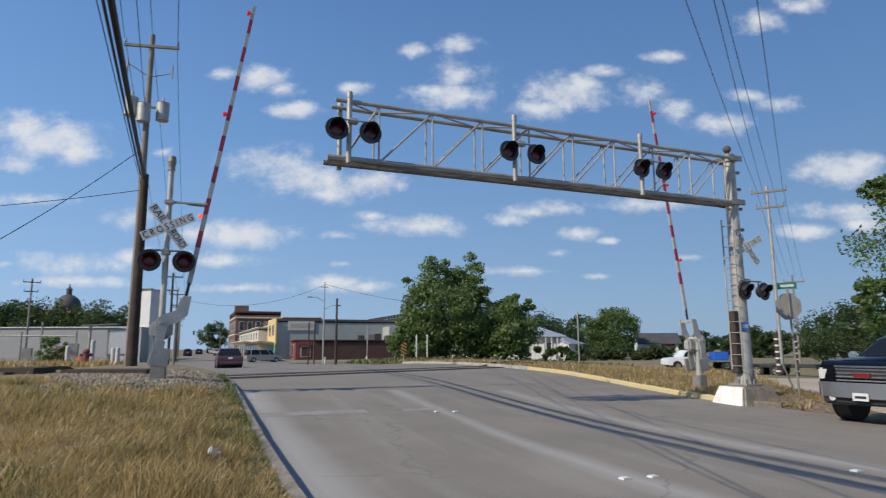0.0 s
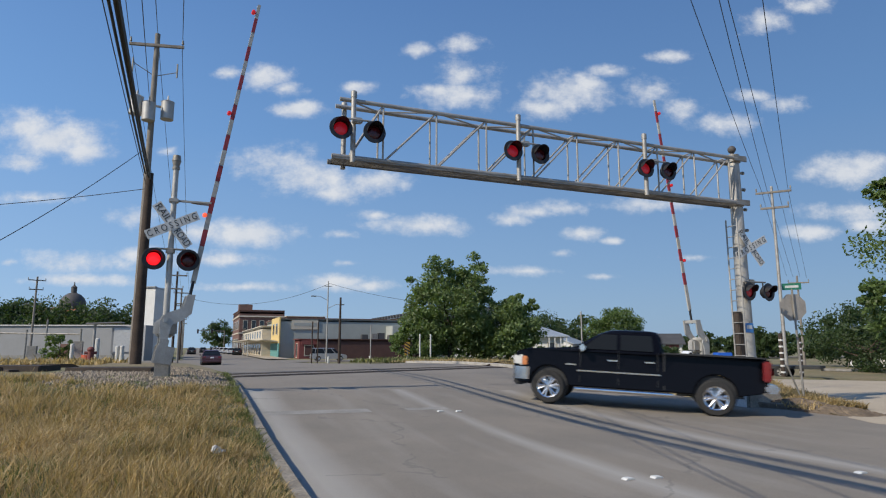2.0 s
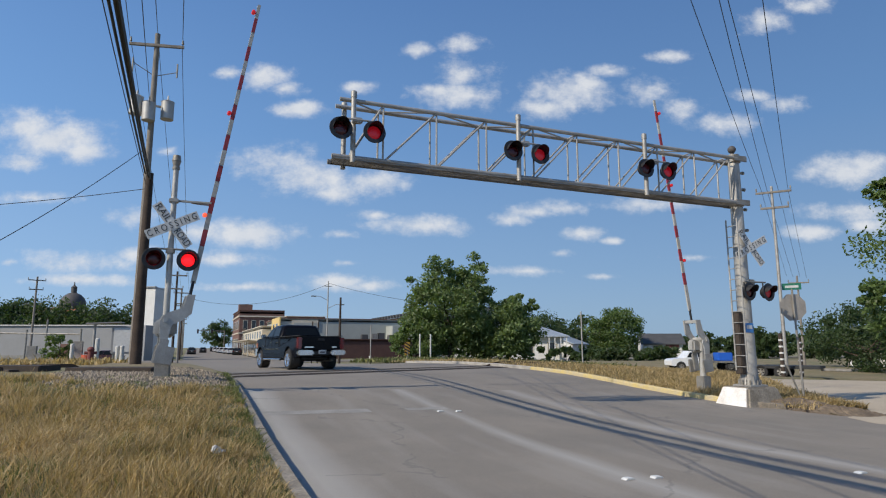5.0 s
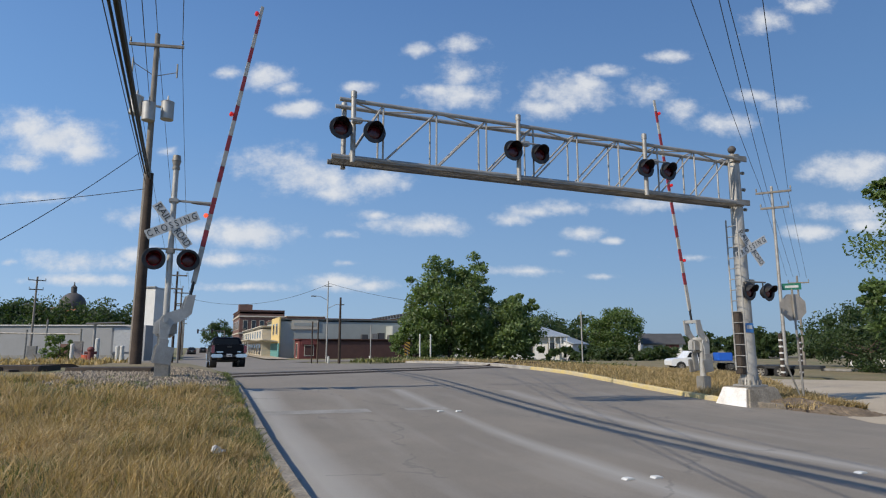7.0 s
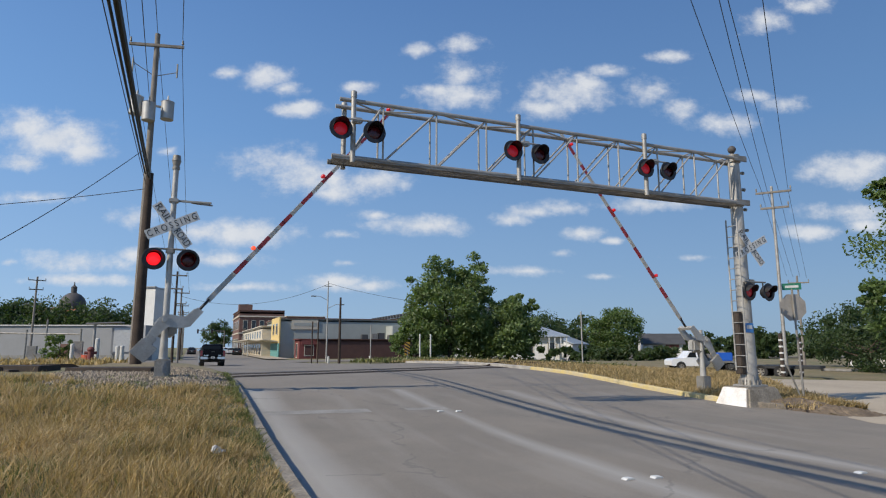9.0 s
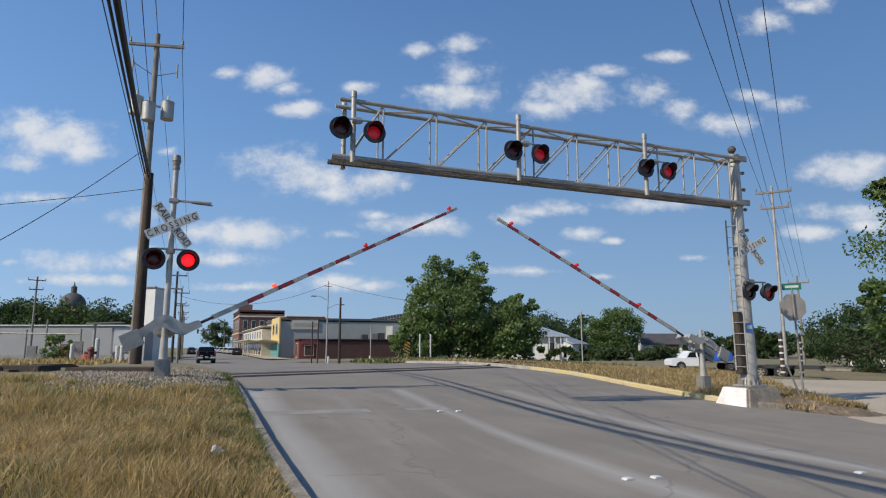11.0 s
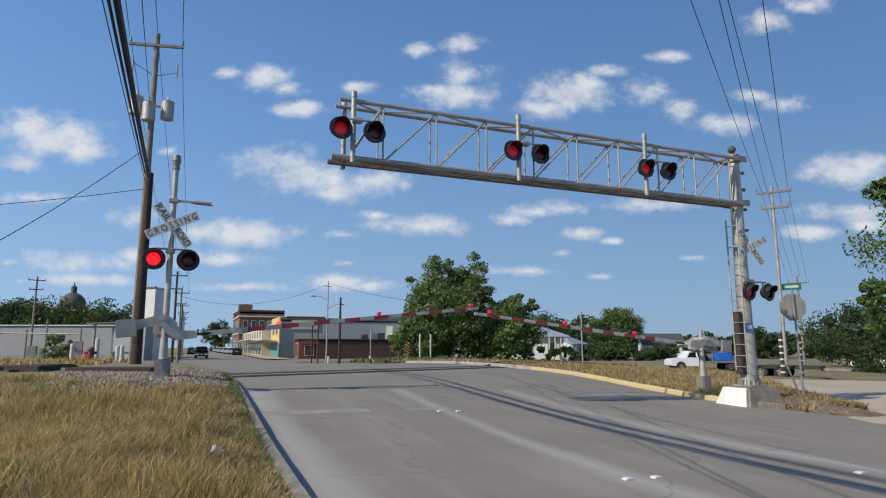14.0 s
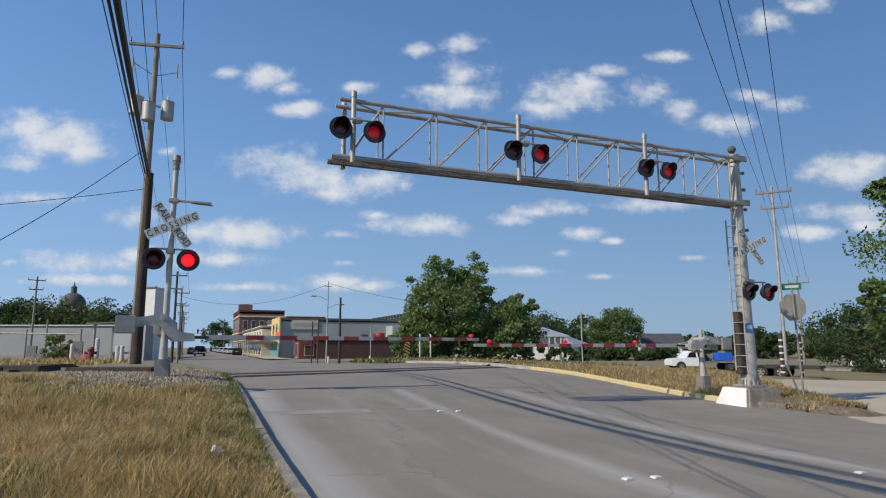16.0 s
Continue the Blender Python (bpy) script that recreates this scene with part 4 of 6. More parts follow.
def body_shell(bm, pts, half, tuck=0.05, mid=0.85):
    """Side outline to both flanks, the flanks bulging at mid height and drawn in at top and bottom."""
    def flank(s):
        out = []
        for x, z in pts:
            t = (z - mid) / 0.55
            y = half - tuck * t * t
            nose = max(0.0, abs(x) - 2.3)
            out.append((x, s * (y - nose * nose * 0.5), z))
        return out
    a, b = [bm.verts.new(p) for p in flank(1)], [bm.verts.new(p) for p in flank(-1)]
    n = len(pts)
    bm.faces.new(a)
    bm.faces.new(b[::-1])
    for i in range(n):
        j = (i + 1) % n
        bm.faces.new((a[j], a[i], b[i], b[j]))
    bmesh.ops.recalc_face_normals(bm, faces=bm.faces)
    return bm


def pickup():
    th = thing("pickup_truck", pose(10, 9, 0), "black crew-cab pickup truck with chrome trim and alloy wheels", "pickup truck")
    sill = 0.46
    fa, ra = 1.82, -2.02
    pts = [(2.66, 0.60), (2.60, sill)] + arch(fa, 0.46, 0.47, sill) + arch(ra, 0.46, 0.47, sill) + [
        (-3.06, 0.55), (-3.14, 0.70), (-3.16, 1.30), (-3.13, 1.335), (-0.86, 1.345), (-0.6, 1.36), (1.0, 1.355), (1.35, 1.35), (2.2, 1.32), (2.54, 1.28), (2.68, 1.19), (2.71, 0.9)]
    bm = body_shell(B(), pts, 0.99)
    bmesh.ops.bevel(bm, geom=[e for e in bm.edges if len(e.link_faces) == 2 and e.calc_face_angle(0) > 0.7], offset=0.025, segments=2, affect="EDGES", clamp_overlap=True)
    part("body", bm, "paint", th, "glossy black body", smooth=40)
    # hood bulge
    bm = B()
    loft(bm, [[(2.52, -0.58, 1.24), (2.52, 0.58, 1.24), (2.44, 0.52, 1.315), (2.44, -0.52, 1.315)],
              [(1.30, -0.78, 1.30), (1.30, 0.78, 1.30), (1.30, 0.70, 1.40), (1.30, -0.70, 1.40)]])
    part("hood", bm, "paint", th, "black hood", smooth=50)
    # cab
    bm = B()
    ring = lambda x0, x1, h, z, c: [(x1 - c, -h, z), (x1, -h + c, z), (x1, h - c, z), (x1 - c, h, z), (x0 + c, h, z), (x0, h - c, z), (x0, -h + c, z), (x0 + c, -h, z)]
    loft(bm, [ring(-0.88, 1.32, 0.945, 1.30, 0.06), ring(-0.80, 0.62, 0.80, 1.76, 0.10), ring(-0.74, 0.42, 0.74, 1.845, 0.14), ring(-0.55, 0.20, 0.60, 1.875, 0.18)])
    part("cab", bm, "paint", th, "black cab roof and pillars", smooth=50)

    def pane(name, corners, off=0.012):
        q = [Vector(c) for c in corners]
        nrm = (q[1] - q[0]).cross(q[2] - q[0]).normalized()
        if nrm.dot(sum(q, Vector()) / 4 - Vector((0.2, 0, 1.5))) < 0:
            nrm = -nrm
        bm2 = B()
        loft(bm2, [[tuple(p - nrm * 0.01) for p in q], [tuple(p + nrm * off) for p in q]])
        return part(name, bm2, "glass", th, "dark tinted glass")
    yb, yt = 0.932, 0.812
    for s in (1, -1):
        pane("front_window", [(1.02, s * yb, 1.375), (0.18, s * yb, 1.375), (0.18, s * yt, 1.745), (0.55, s * yt, 1.745)])
        pane("rear_window", [(0.10, s * yb, 1.375), (-0.66, s * yb, 1.375), (-0.62, s * yt, 1.745), (0.10, s * yt, 1.745)])
    pane("windshield", [(1.24, -0.84, 1.38), (1.24, 0.84, 1.38), (0.65, 0.70, 1.74), (0.65, -0.70, 1.74)])
    pane("back_glass", [(-0.872, -0.74, 1.42), (-0.872, 0.74, 1.42), (-0.815, 0.66, 1.74), (-0.815, -0.66, 1.74)])
    # bed
    bm = B()
    box(bm, (-2.02, 0, 1.338), (2.14, 1.62, 0.012))
    part("bed_liner", bm, "plastic", th, "black bed cover")
    for s in (1, -1):
        part("bed_rail", box(B(), (-2.0, s * 0.88, 1.352), (2.25, 0.12, 0.035), bevel=0.01), "plastic", th)
        part("side_molding", box(B(), (0.15, s * 0.992, 0.84), (1.95, 0.02, 0.035), bevel=0.006), "chrome", th, "chrome side moulding")
        for hx in (0.28, -0.58):
            part("door_handle", box(B(), (hx, s * 0.985, 1.12), (0.24, 0.04, 0.035), bevel=0.012), "chrome", th, "chrome door handle")
        for sx in (1.05, 0.14, -0.76):
            part("door_seam", box(B(), (sx, s * 0.978, 0.95), (0.012, 0.022, 0.80)), "plastic", th)
        part("cab_gap", box(B(), (-0.90, s * 0.968, 0.93), (0.03, 0.03, 0.84)), "plastic", th)
        part("running_board", tube(B(), (1.18, s * 0.98, 0.40), (-1.10, s * 0.98, 0.40), 0.045, None, 12), "chrome", th, "chrome step bar")
        mir = part("mirror", box(B(), (0.98, s * 1.10, 1.40), (0.13, 0.24, 0.18), bevel=0.04), "chrome", th, "chrome wing mirror")
        part("mirror_foot", box(B(), (0.98, s * 0.96, 1.37), (0.07, 0.12, 0.05), bevel=0.01), "plastic", mir)
        hl = part("headlight", box(B(), (2.55, s * 0.765, 1.02), (0.28, 0.36, 0.26), rz=-s * 18, bevel=0.03), "clear", th, "clear headlight")
        part("turn_lamp", box(B(), (2.46, s * 0.93, 1.01), (0.20, 0.06, 0.23), rz=-s * 10, bevel=0.02), "amber", hl, "amber turn lamp")
        part("fog_lamp", tube(B(), (2.70, s * 0.62, 0.54), (2.775, s * 0.62, 0.54), 0.07, None, 14), "clear", th)
        part("tail_light", box(B(), (-3.10, s * 0.90, 1.06), (0.17, 0.18, 0.46), bevel=0.03), "tail", th, "red tail light")
        part("badge", box(B(), (1.28, s * 0.985, 0.98), (0.26, 0.02, 0.035)), "chrome", th, "small chrome badge")
        for cx in (fa, ra):
            part("wheel_well", tube(B(), (cx, s * 0.62, 0.46), (cx, s * 0.90, 0.46), 0.455, None, 22), "plastic", th)
    # front
    gr = part("grille", box(B(), (2.66, 0, 1.01), (0.09, 1.12, 0.34), bevel=0.03), "plastic", th, "chrome barred grille")
    for k in range(4):
        part("grille_bar", box(B(), (2.71, 0, 0.90 + 0.075 * k), (0.04, 1.08, 0.03), bevel=0.01), "chrome", gr)
    part("grille_frame", box(B(), (2.69, 0, 1.185), (0.08, 1.14, 0.04), bevel=0.015), "chrome", gr)
    part("grille_emblem", box(B(), (2.735, 0, 1.01), (0.02, 0.34, 0.09), bevel=0.005), "tail", gr)
    bm = B()
    pr = [(2.36, 1.005), (2.60, 0.97), (2.75, 0.80), (2.82, 0.45), (2.84, 0.0), (2.82, -0.45), (2.75, -0.80), (2.60, -0.97), (2.36, -1.005)]
    inn = [(x - 0.08, y * 0.94) for x, y in pr]
    loft(bm, [[(x, y * 1.025, 0.55) for x, y in pr] + [(x, y, 0.55) for x, y in inn[::-1]], [(x, y * 1.025, 0.86) for x, y in pr] + [(x, y, 0.86) for x, y in inn[::-1]]])
    part("front_bumper", bm, "alloy", th, "chrome front bumper", smooth=50)
    part("air_dam", box(B(), (2.60, 0, 0.50), (0.26, 1.7, 0.20), bevel=0.04), "plastic", th)
    pl = part("front_plate", box(B(), (2.855, 0, 0.58), (0.012, 0.31, 0.155)), "plate", th, "pale number plate")
    part("plate_bar", box(B(), (2.863, 0, 0.575), (0.006, 0.22, 0.05)), "black", pl)
    # rear
    tg = part("tailgate", box(B(), (-3.145, 0, 1.06), (0.06, 1.60, 0.52), bevel=0.015), "paint", th, "black tailgate")
    part("tailgate_handle", box(B(), (-3.18, 0, 1.20), (0.02, 0.26, 0.09), bevel=0.006), "plastic", tg)
    for yy, w in ((0.52, 0.36), (-0.55, 0.2)):
        part("tailgate_badge", box(B(), (-3.182, yy, 0.90), (0.012, w, 0.05)), "chrome", tg)
    for s in (1, -1):
        part("rear_bumper", box(B(), (-3.19, s * 0.68, 0.68), (0.28, 0.64, 0.20), bevel=0.05), "alloy", th, "chrome rear bumper")
    part("bumper_step", box(B(), (-3.17, 0, 0.66), (0.22, 0.72, 0.15), bevel=0.03), "plastic", th)
    pl = part("rear_plate", box(B(), (-3.29, 0.0, 0.71), (0.012, 0.30, 0.15)), "plate", th, "pale number plate")
    part("plate_bar", box(B(), (-3.298, 0, 0.70), (0.006, 0.22, 0.05)), "black", pl)
    bm = B()
    box(bm, (0, 0, 0.50), (4.9, 1.1, 0.16))
    tube(bm, (-2.02, -0.8, 0.40), (-2.02, 0.8, 0.40), 0.07, None, 10)
    tube(bm, (1.82, -0.8, 0.40), (1.82, 0.8, 0.40), 0.06, None, 10)
    part("chassis", bm, "plastic", th)
    part("exhaust", tube(B(), (-1.2, -0.55, 0.34), (-2.8, -0.62, 0.36), 0.04, None, 10), "galv_dark", th)
    for x in (fa, ra):
        for y in (0.87, -0.87):
            WHEELS.append((wheel(th, x, y, 0.405, 0.27, 6), (x, y, 0.405), 0.405, "pickup"))
    return th


def car(name, label, category, paint, length=4.6, width=1.78, height=1.45, van=False, group=""):
    """A saloon or a minivan seen at some distance."""
    th = thing(name, pose(0, 0, 0), label, category, group)
    hl = length / 2
    fa, ra, r = hl - 0.9, -hl + 0.95, 0.32
    belt = 0.92 if not van else 1.0
    if van:
        top = [(-hl + 0.02, 0.55), (-hl, 0.9), (-hl + 0.02, belt), (hl - 1.1, belt), (hl - 0.2, 0.82), (hl, 0.6), (hl - 0.02, 0.32)]
    else:
        top = [(-hl, 0.55), (-hl + 0.03, 0.88), (-hl + 0.8, belt), (hl - 1.35, belt), (hl - 0.25, 0.76), (hl, 0.6), (hl - 0.03, 0.28)]
    pts = [(hl - 0.1, 0.24)] + arch(fa, 0.30, 0.37, 0.24, 9) + arch(ra, 0.30, 0.37, 0.24, 9) + [(-hl + 0.1, 0.26)] + top
    bm = body_shell(B(), pts, width / 2, 0.06, 0.65)
    bmesh.ops.bevel(bm, geom=[e for e in bm.edges if len(e.link_faces) == 2 and e.calc_face_angle(0) > 0.6], offset=0.03, segments=2, affect="EDGES", clamp_overlap=True)
    part("body", bm, paint, th, smooth=50)
    w0, w1 = width / 2 - 0.06, width / 2 - 0.26
    if van:
        x = (-hl + 0.03, hl - 1.0, -hl + 0.22, hl - 1.75)
    else:
        x = (-hl + 0.7, hl - 1.25, -hl + 1.3, hl - 2.0)
    for nm, mt, k in (("greenhouse", "glass", 0.0), ("roof", paint, 1.0)):
        bm = B()
        za, zb = belt - 0.02, height - 0.07
        if k:
            loft(bm, [[(x[2] - 0.03, -w1 - 0.02, zb), (x[3] + 0.03, -w1 - 0.02, zb), (x[3] + 0.03, w1 + 0.02, zb), (x[2] - 0.03, w1 + 0.02, zb)],
                      [(x[2] + 0.1, -w1 + 0.08, height), (x[3] - 0.15, -w1 + 0.08, height), (x[3] - 0.15, w1 - 0.08, height), (x[2] + 0.1, w1 - 0.08, height)]])
        else:
            loft(bm, [[(x[0], -w0, za), (x[1], -w0, za), (x[1], w0, za), (x[0], w0, za)], [(x[2], -w1, zb), (x[3], -w1, zb), (x[3], w1, zb), (x[2], w1, zb)]])
        part(nm, bm, mt, th, smooth=50)
    for s in (1, -1):
        for q in ((0.0, 0.45, 0.9) if van else (0.05, 0.62)):
            xb = x[0] + (x[1] - x[0]) * (0.12 + q * 0.8)
            xt = x[2] + (x[3] - x[2]) * (0.12 + q * 0.8)
            part("pillar", tube(B(), (xb, s * (w0 + 0.005), belt), (xt, s * (w1 + 0.005), height - 0.06), 0.03, None, 6), paint, th)
        part("headlight", box(B(), (hl - 0.16, s * (width / 2 - 0.28), 0.66), (0.26, 0.34, 0.13), rz=-s * 20, bevel=0.03), "clear", th)
        part("tail_light", box(B(), (-hl + 0.05, s * (width / 2 - 0.2), 0.76 if not van else 0.95), (0.12, 0.30, 0.14 if not van else 0.4), bevel=0.02), "tail", th)
        part("mirror", box(B(), (x[1] - 0.25, s * (width / 2 + 0.07), belt + 0.05), (0.1, 0.18, 0.12), bevel=0.03), paint, th)
    pl = part("rear_plate", box(B(), (-hl - 0.005, 0, 0.72), (0.012, 0.3, 0.14)), "plate", th)
    part("front_bumper", box(B(), (hl - 0.1, 0, 0.40), (0.24, width - 0.3, 0.2), bevel=0.06), paint, th)
    part("rear_bumper", box(B(), (-hl + 0.1, 0, 0.44), (0.26, width - 0.26, 0.24), bevel=0.06), paint, th)
    bm = B()
    box(bm, (0, 0, 0.34), (length - 1.0, width - 0.5, 0.2))
    for cx in (fa, ra):
        tube(bm, (cx, -width / 2 + 0.12, 0.33), (cx, width / 2 - 0.12, 0.33), 0.35, None, 16)
    part("underbody", bm, "plastic", th)
    for cx in (fa, ra):
        for y in (width / 2 - 0.1, -width / 2 + 0.1):
            WHEELS.append((wheel(th, cx, y, r, 0.205, 5, "alloy", 0.2), (cx, y, r), r, name))
    return th


TRUCK = pickup()
MAROON = car("saloon_car", "maroon four-door saloon car driving away", "car", "red_paint")
VAN = car("minivan", "silver minivan turning at the corner", "minivan", "silver_car", 4.9, 1.9, 1.75, True)


# ---- motions ----
def heading(deg):
    return 90.0 - deg


def drive_rows(path):
    """path: seconds, u, v, heading in degrees from the street's line to the right."""
    rows = []
    for t, u, v, hd in path:
        a = radians(hd)
        f = Vector((math.sin(a), math.cos(a)))
        zf, zr = zt(u + f.x * 1.8, v + f.y * 1.8), zt(u - f.x * 1.8, v - f.y * 1.8)
        tilt = math.degrees(math.atan2(zf - zr, 3.6))
        rows.append((t, pose(u, v, (zf + zr) / 2, 0, -tilt, heading(hd))))
    return rows


TRUCK_PATH = [(0.0, 15.6, 9.0, -95), (0.2, 14.95, 9.15, -92), (0.5, 14.04, 9.5, -88), (1.0, 12.85, 10.4, -78.5), (1.5, 11.5, 11.65, -63), (2.0, 10.35, 13.25, -49.5), (2.5, 8.95, 14.95, -38.5),
              (3.0, 7.76, 17.3, -30), (3.5, 6.8, 19.55, -22), (4.0, 5.87, 22.0, -15.5), (4.6, 5.0, 25.7, -12.5), (5.5, 3.5, 31.7, -8), (6.3, 2.5, 37.0, -4), (6.5, 2.35, 38.4, -3),
              (7.0, 2.15, 42.0, -1), (7.5, 2.0, 46.2, 0), (8.0, 1.95, 50.4, 0), (9.0, 1.9, 59.4, 0), (9.2, 1.9, 61.2, 0), (11.3, 1.9, 82.0, 0), (12.5, 1.9, 95.0, 0),
              (14.5, 1.9, 113.0, 0), (16.0, 1.9, 127.0, 0)]
MAROON_PATH = [(0.0, 3.1, 50.5, 0), (0.5, 2.6, 55.6, -1), (1.5, 2.1, 63.0, -1), (2.5, 1.9, 69.5, -2), (3.0, 1.5, 72.6, -5), (3.5, 0.9, 76.4, -14), (4.0, -1.4, 81.6, -50), (4.2, -2.9, 83.2, -68),
               (5.0, -9.5, 85.5, -90), (9.0, -60.0, 85.5, -90), (16.0, -140.0, 85.5, -90)]
VAN_PATH = [(0.0, 10.0, 89.5, 80), (0.5, 12.2, 89.5, 88), (1.5, 16.0, 88.5, 92), (2.5, 20.6, 87.0, 94), (3.5, 26.5, 86.5, 91), (4.2, 31.5, 86.5, 90), (8.0, 60.0, 86.5, 90), (16.0, 140.0, 86.5, 90)]


def roll_rows(path, base, r, until):
    """A wheel that rolls as far as its vehicle drives, keyed at every step while it can be made out."""
    ts = [p[0] for p in path]
    far = [0.0]
    for a, b in zip(path, path[1:]):
        far.append(far[-1] + math.hypot(b[1] - a[1], b[2] - a[2]))
    rows, k = [], 0
    while k <= until * FPS:
        d = lerp(k / FPS, ts, far)
        rows.append((k / FPS, pose(*base, 0, math.degrees(d / r) % 360.0, 0)))
        k += 1
    rows.append((16.0, rows[-1][1]))
    return rows


SWITCH = [(1.15, 2), (1.42, 1), (1.58, 2), (1.74, 1), (2.17, 0), (2.23, 2), (2.73, 1), (3.33, 2), (3.95, 0)]
k_ = 0
while 4.01 + 0.602 * k_ < 16.0:
    if k_:
        SWITCH.append((3.92 + 0.602 * k_, 0))
    SWITCH.append((4.01 + 0.602 * k_, 1 if k_ % 2 == 0 else 2))
    k_ += 1


def motions():
    walk(TRUCK, drive_rows(TRUCK_PATH))
    walk(MAROON, drive_rows(MAROON_PATH))
    walk(VAN, drive_rows(VAN_PATH))
    paths = {"pickup": (TRUCK_PATH, 9.2), "saloon_car": (MAROON_PATH, 4.2), "minivan": (VAN_PATH, 4.2)}
    for wh, base, r, owner in WHEELS:
        if owner in paths:
            walk(wh, roll_rows(paths[owner][0], base, r, paths[owner][1]))
    for arm, pivot, side, degs in ARMS:
        walk(arm, [(t, pose(*pivot, 0, -side * d, 6.3 if side > 0 else 0.0)) for t, d in degs])
    # the lenses turn their lit or their dark side outwards
    for lens, which in ROTORS:
        me_on = 1 if which in (1, 3) else 2
        rows, state, turn = [(0.0, 0.0)], 0, 0.0
        for t, on in SWITCH:
            want = 1 if on == me_on else 0
            if want != state:
                rows += [(t - 0.034, turn), (t, turn + 60.0), (t + 0.034, turn + 120.0), (t + 0.067, turn + 180.0)]
                turn += 180.0
                state = want
        rows.append((16.0, turn))
        keep = [r for i, r in enumerate(rows) if i == 0 or frame(r[0]) > frame(rows[i - 1][0])]
        walk(lens, [(t, pose(0, 0.05, 0, 0, 0, a)) for t, a in keep])


# ---- poles and wires ----
def wire(name, pts, r, label, group="", sag=0.0):
    bm = B()
    full = []
    for a, b in zip(pts, pts[1:]):
        a, b = Vector(a), Vector(b)
        n = 14
        for k in range(n):
            t = k / n
            full.append(a.lerp(b, t) - Vector((0, 0, sag * 4 * t * (1 - t))))
    full.append(Vector(pts[-1]))
    rings = []
    for i, p in enumerate(full):
        d = (full[min(i + 1, len(full) - 1)] - full[max(i - 1, 0)]).normalized()
        s = d.cross(Vector((0, 0, 1))).normalized()
        u = s.cross(d)
        rings.append([tuple(p + (s * math.cos(a) + u * math.sin(a)) * r) for a in [2 * math.pi * k / 6 for k in range(6)]])
    loft(bm, rings)
    return solid(name, bm, "cable", label, "cable", group)


def utility_pole(at, h, r, material, label, arms=(), tr=False):
    th = thing("utility_pole", at, label, "utility pole", "utility poles")
    part("pole", tube(B(), (0, 0, -0.3), (0, 0, h), r, r * 0.65, 14), material, th)
    for z, half, yaw in arms:
        ar = part("crossarm", box(B(), (0, 0, 0), (half * 2, 0.10, 0.13), bevel=0.01), "wood_grey", th, "", pose(0, -0.12, z, 0, 0, yaw))
        for q in (-0.95, 0.95) if half < 1.6 else (-0.96, -0.4, 0.4, 0.96):
            bm = B()
            tube(bm, (q * half, 0, 0.06), (q * half, 0, 0.16), 0.02, None, 6)
            tube(bm, (q * half, 0, 0.14), (q * half, 0, 0.32), 0.055, 0.035, 8)
            part("insulator", bm, "galv_dark", ar)
    if tr:
        for x, y, z in ((0.62, -0.1, h - 3.55), (-0.62, -0.15, h - 3.5), (-0.1, -0.4, h - 3.8)):
            t = part("transformer", tube(B(), (x, y, z - 0.42), (x, y, z + 0.38), 0.27, None, 18), "silver", th, "grey can transformer")
            bm = B()
            tube(bm, (x, y, z + 0.38), (x, y, z + 0.44), 0.285, 0.18, 18)
            tube(bm, (x, y, z + 0.44), (x, y, z + 0.68), 0.05, 0.03, 8)
            part("lid", bm, "galv", t)
            part("bracket", box(B(), (x * 0.5, y * 0.5, z + 0.15), (abs(x) + 0.1, 0.08, 0.08)), "galv_dark", t)
        bm = B()
        for s in (-1, 1):
            tube(bm, (0, 0, h - 2.0), (s * 0.9, -0.05, h - 1.6 - 0.1 * s), 0.02, None, 6)
            tube(bm, (s * 0.9, -0.05, h - 1.95), (s * 0.9, -0.05, h - 1.3), 0.035, None, 8)
        part("fuse_holder", bm, "galv_dark", th)
    return th


utility_pole(pose(-2.12, 28.95, 0.7), 14.7, 0.17, "wood_grey", "tall weathered utility pole with transformers", ((14.1, 1.15, -12),), True)
utility_pole(pose(-1.62, 23.3, 0.75), 6.75, 0.19, "wood", "dark creosoted telephone pole by the crossing")
utility_pole(pose(33.4, 27.5, zt(33.4, 27.5)), 11.8, 0.12, "galv", "pale grey utility pole behind the lot", ((11.4, 1.0, -50), (10.4, 0.8, -50)))
utility_pole(pose(54.4, 42.8, zt(54.4, 42.8)), 8.9, 0.13, "wood_grey", "thin far utility pole", ((8.2, 0.9, -50),))
utility_pole(pose(-18.7, 93.8, -0.1), 10.7, 0.16, "wood_grey", "grey utility pole before the long shed", ((10.2, 1.0, 20), (9.0, 0.8, 20)))
utility_pole(pose(14.2, 63.3, -0.1), 6.7, 0.15, "wood", "short dark wooden pole")
for u_, v_, h_, m_ in ((-1.45, 65.2, 9.0, "wood"), (-1.2, 81.2, 8.7, "wood_grey"), (-1.25, 102.7, 8.4, "wood"), (-1.3, 126.0, 8.4, "wood_grey"), (-1.3, 150.0, 8.4, "wood_grey")):
    utility_pole(pose(u_, v_, zt(u_, v_)), h_, 0.14, m_, "weathered street-side utility pole", ((h_ - 0.4, 0.9, 0), (h_ - 1.7, 0.6, 0)))


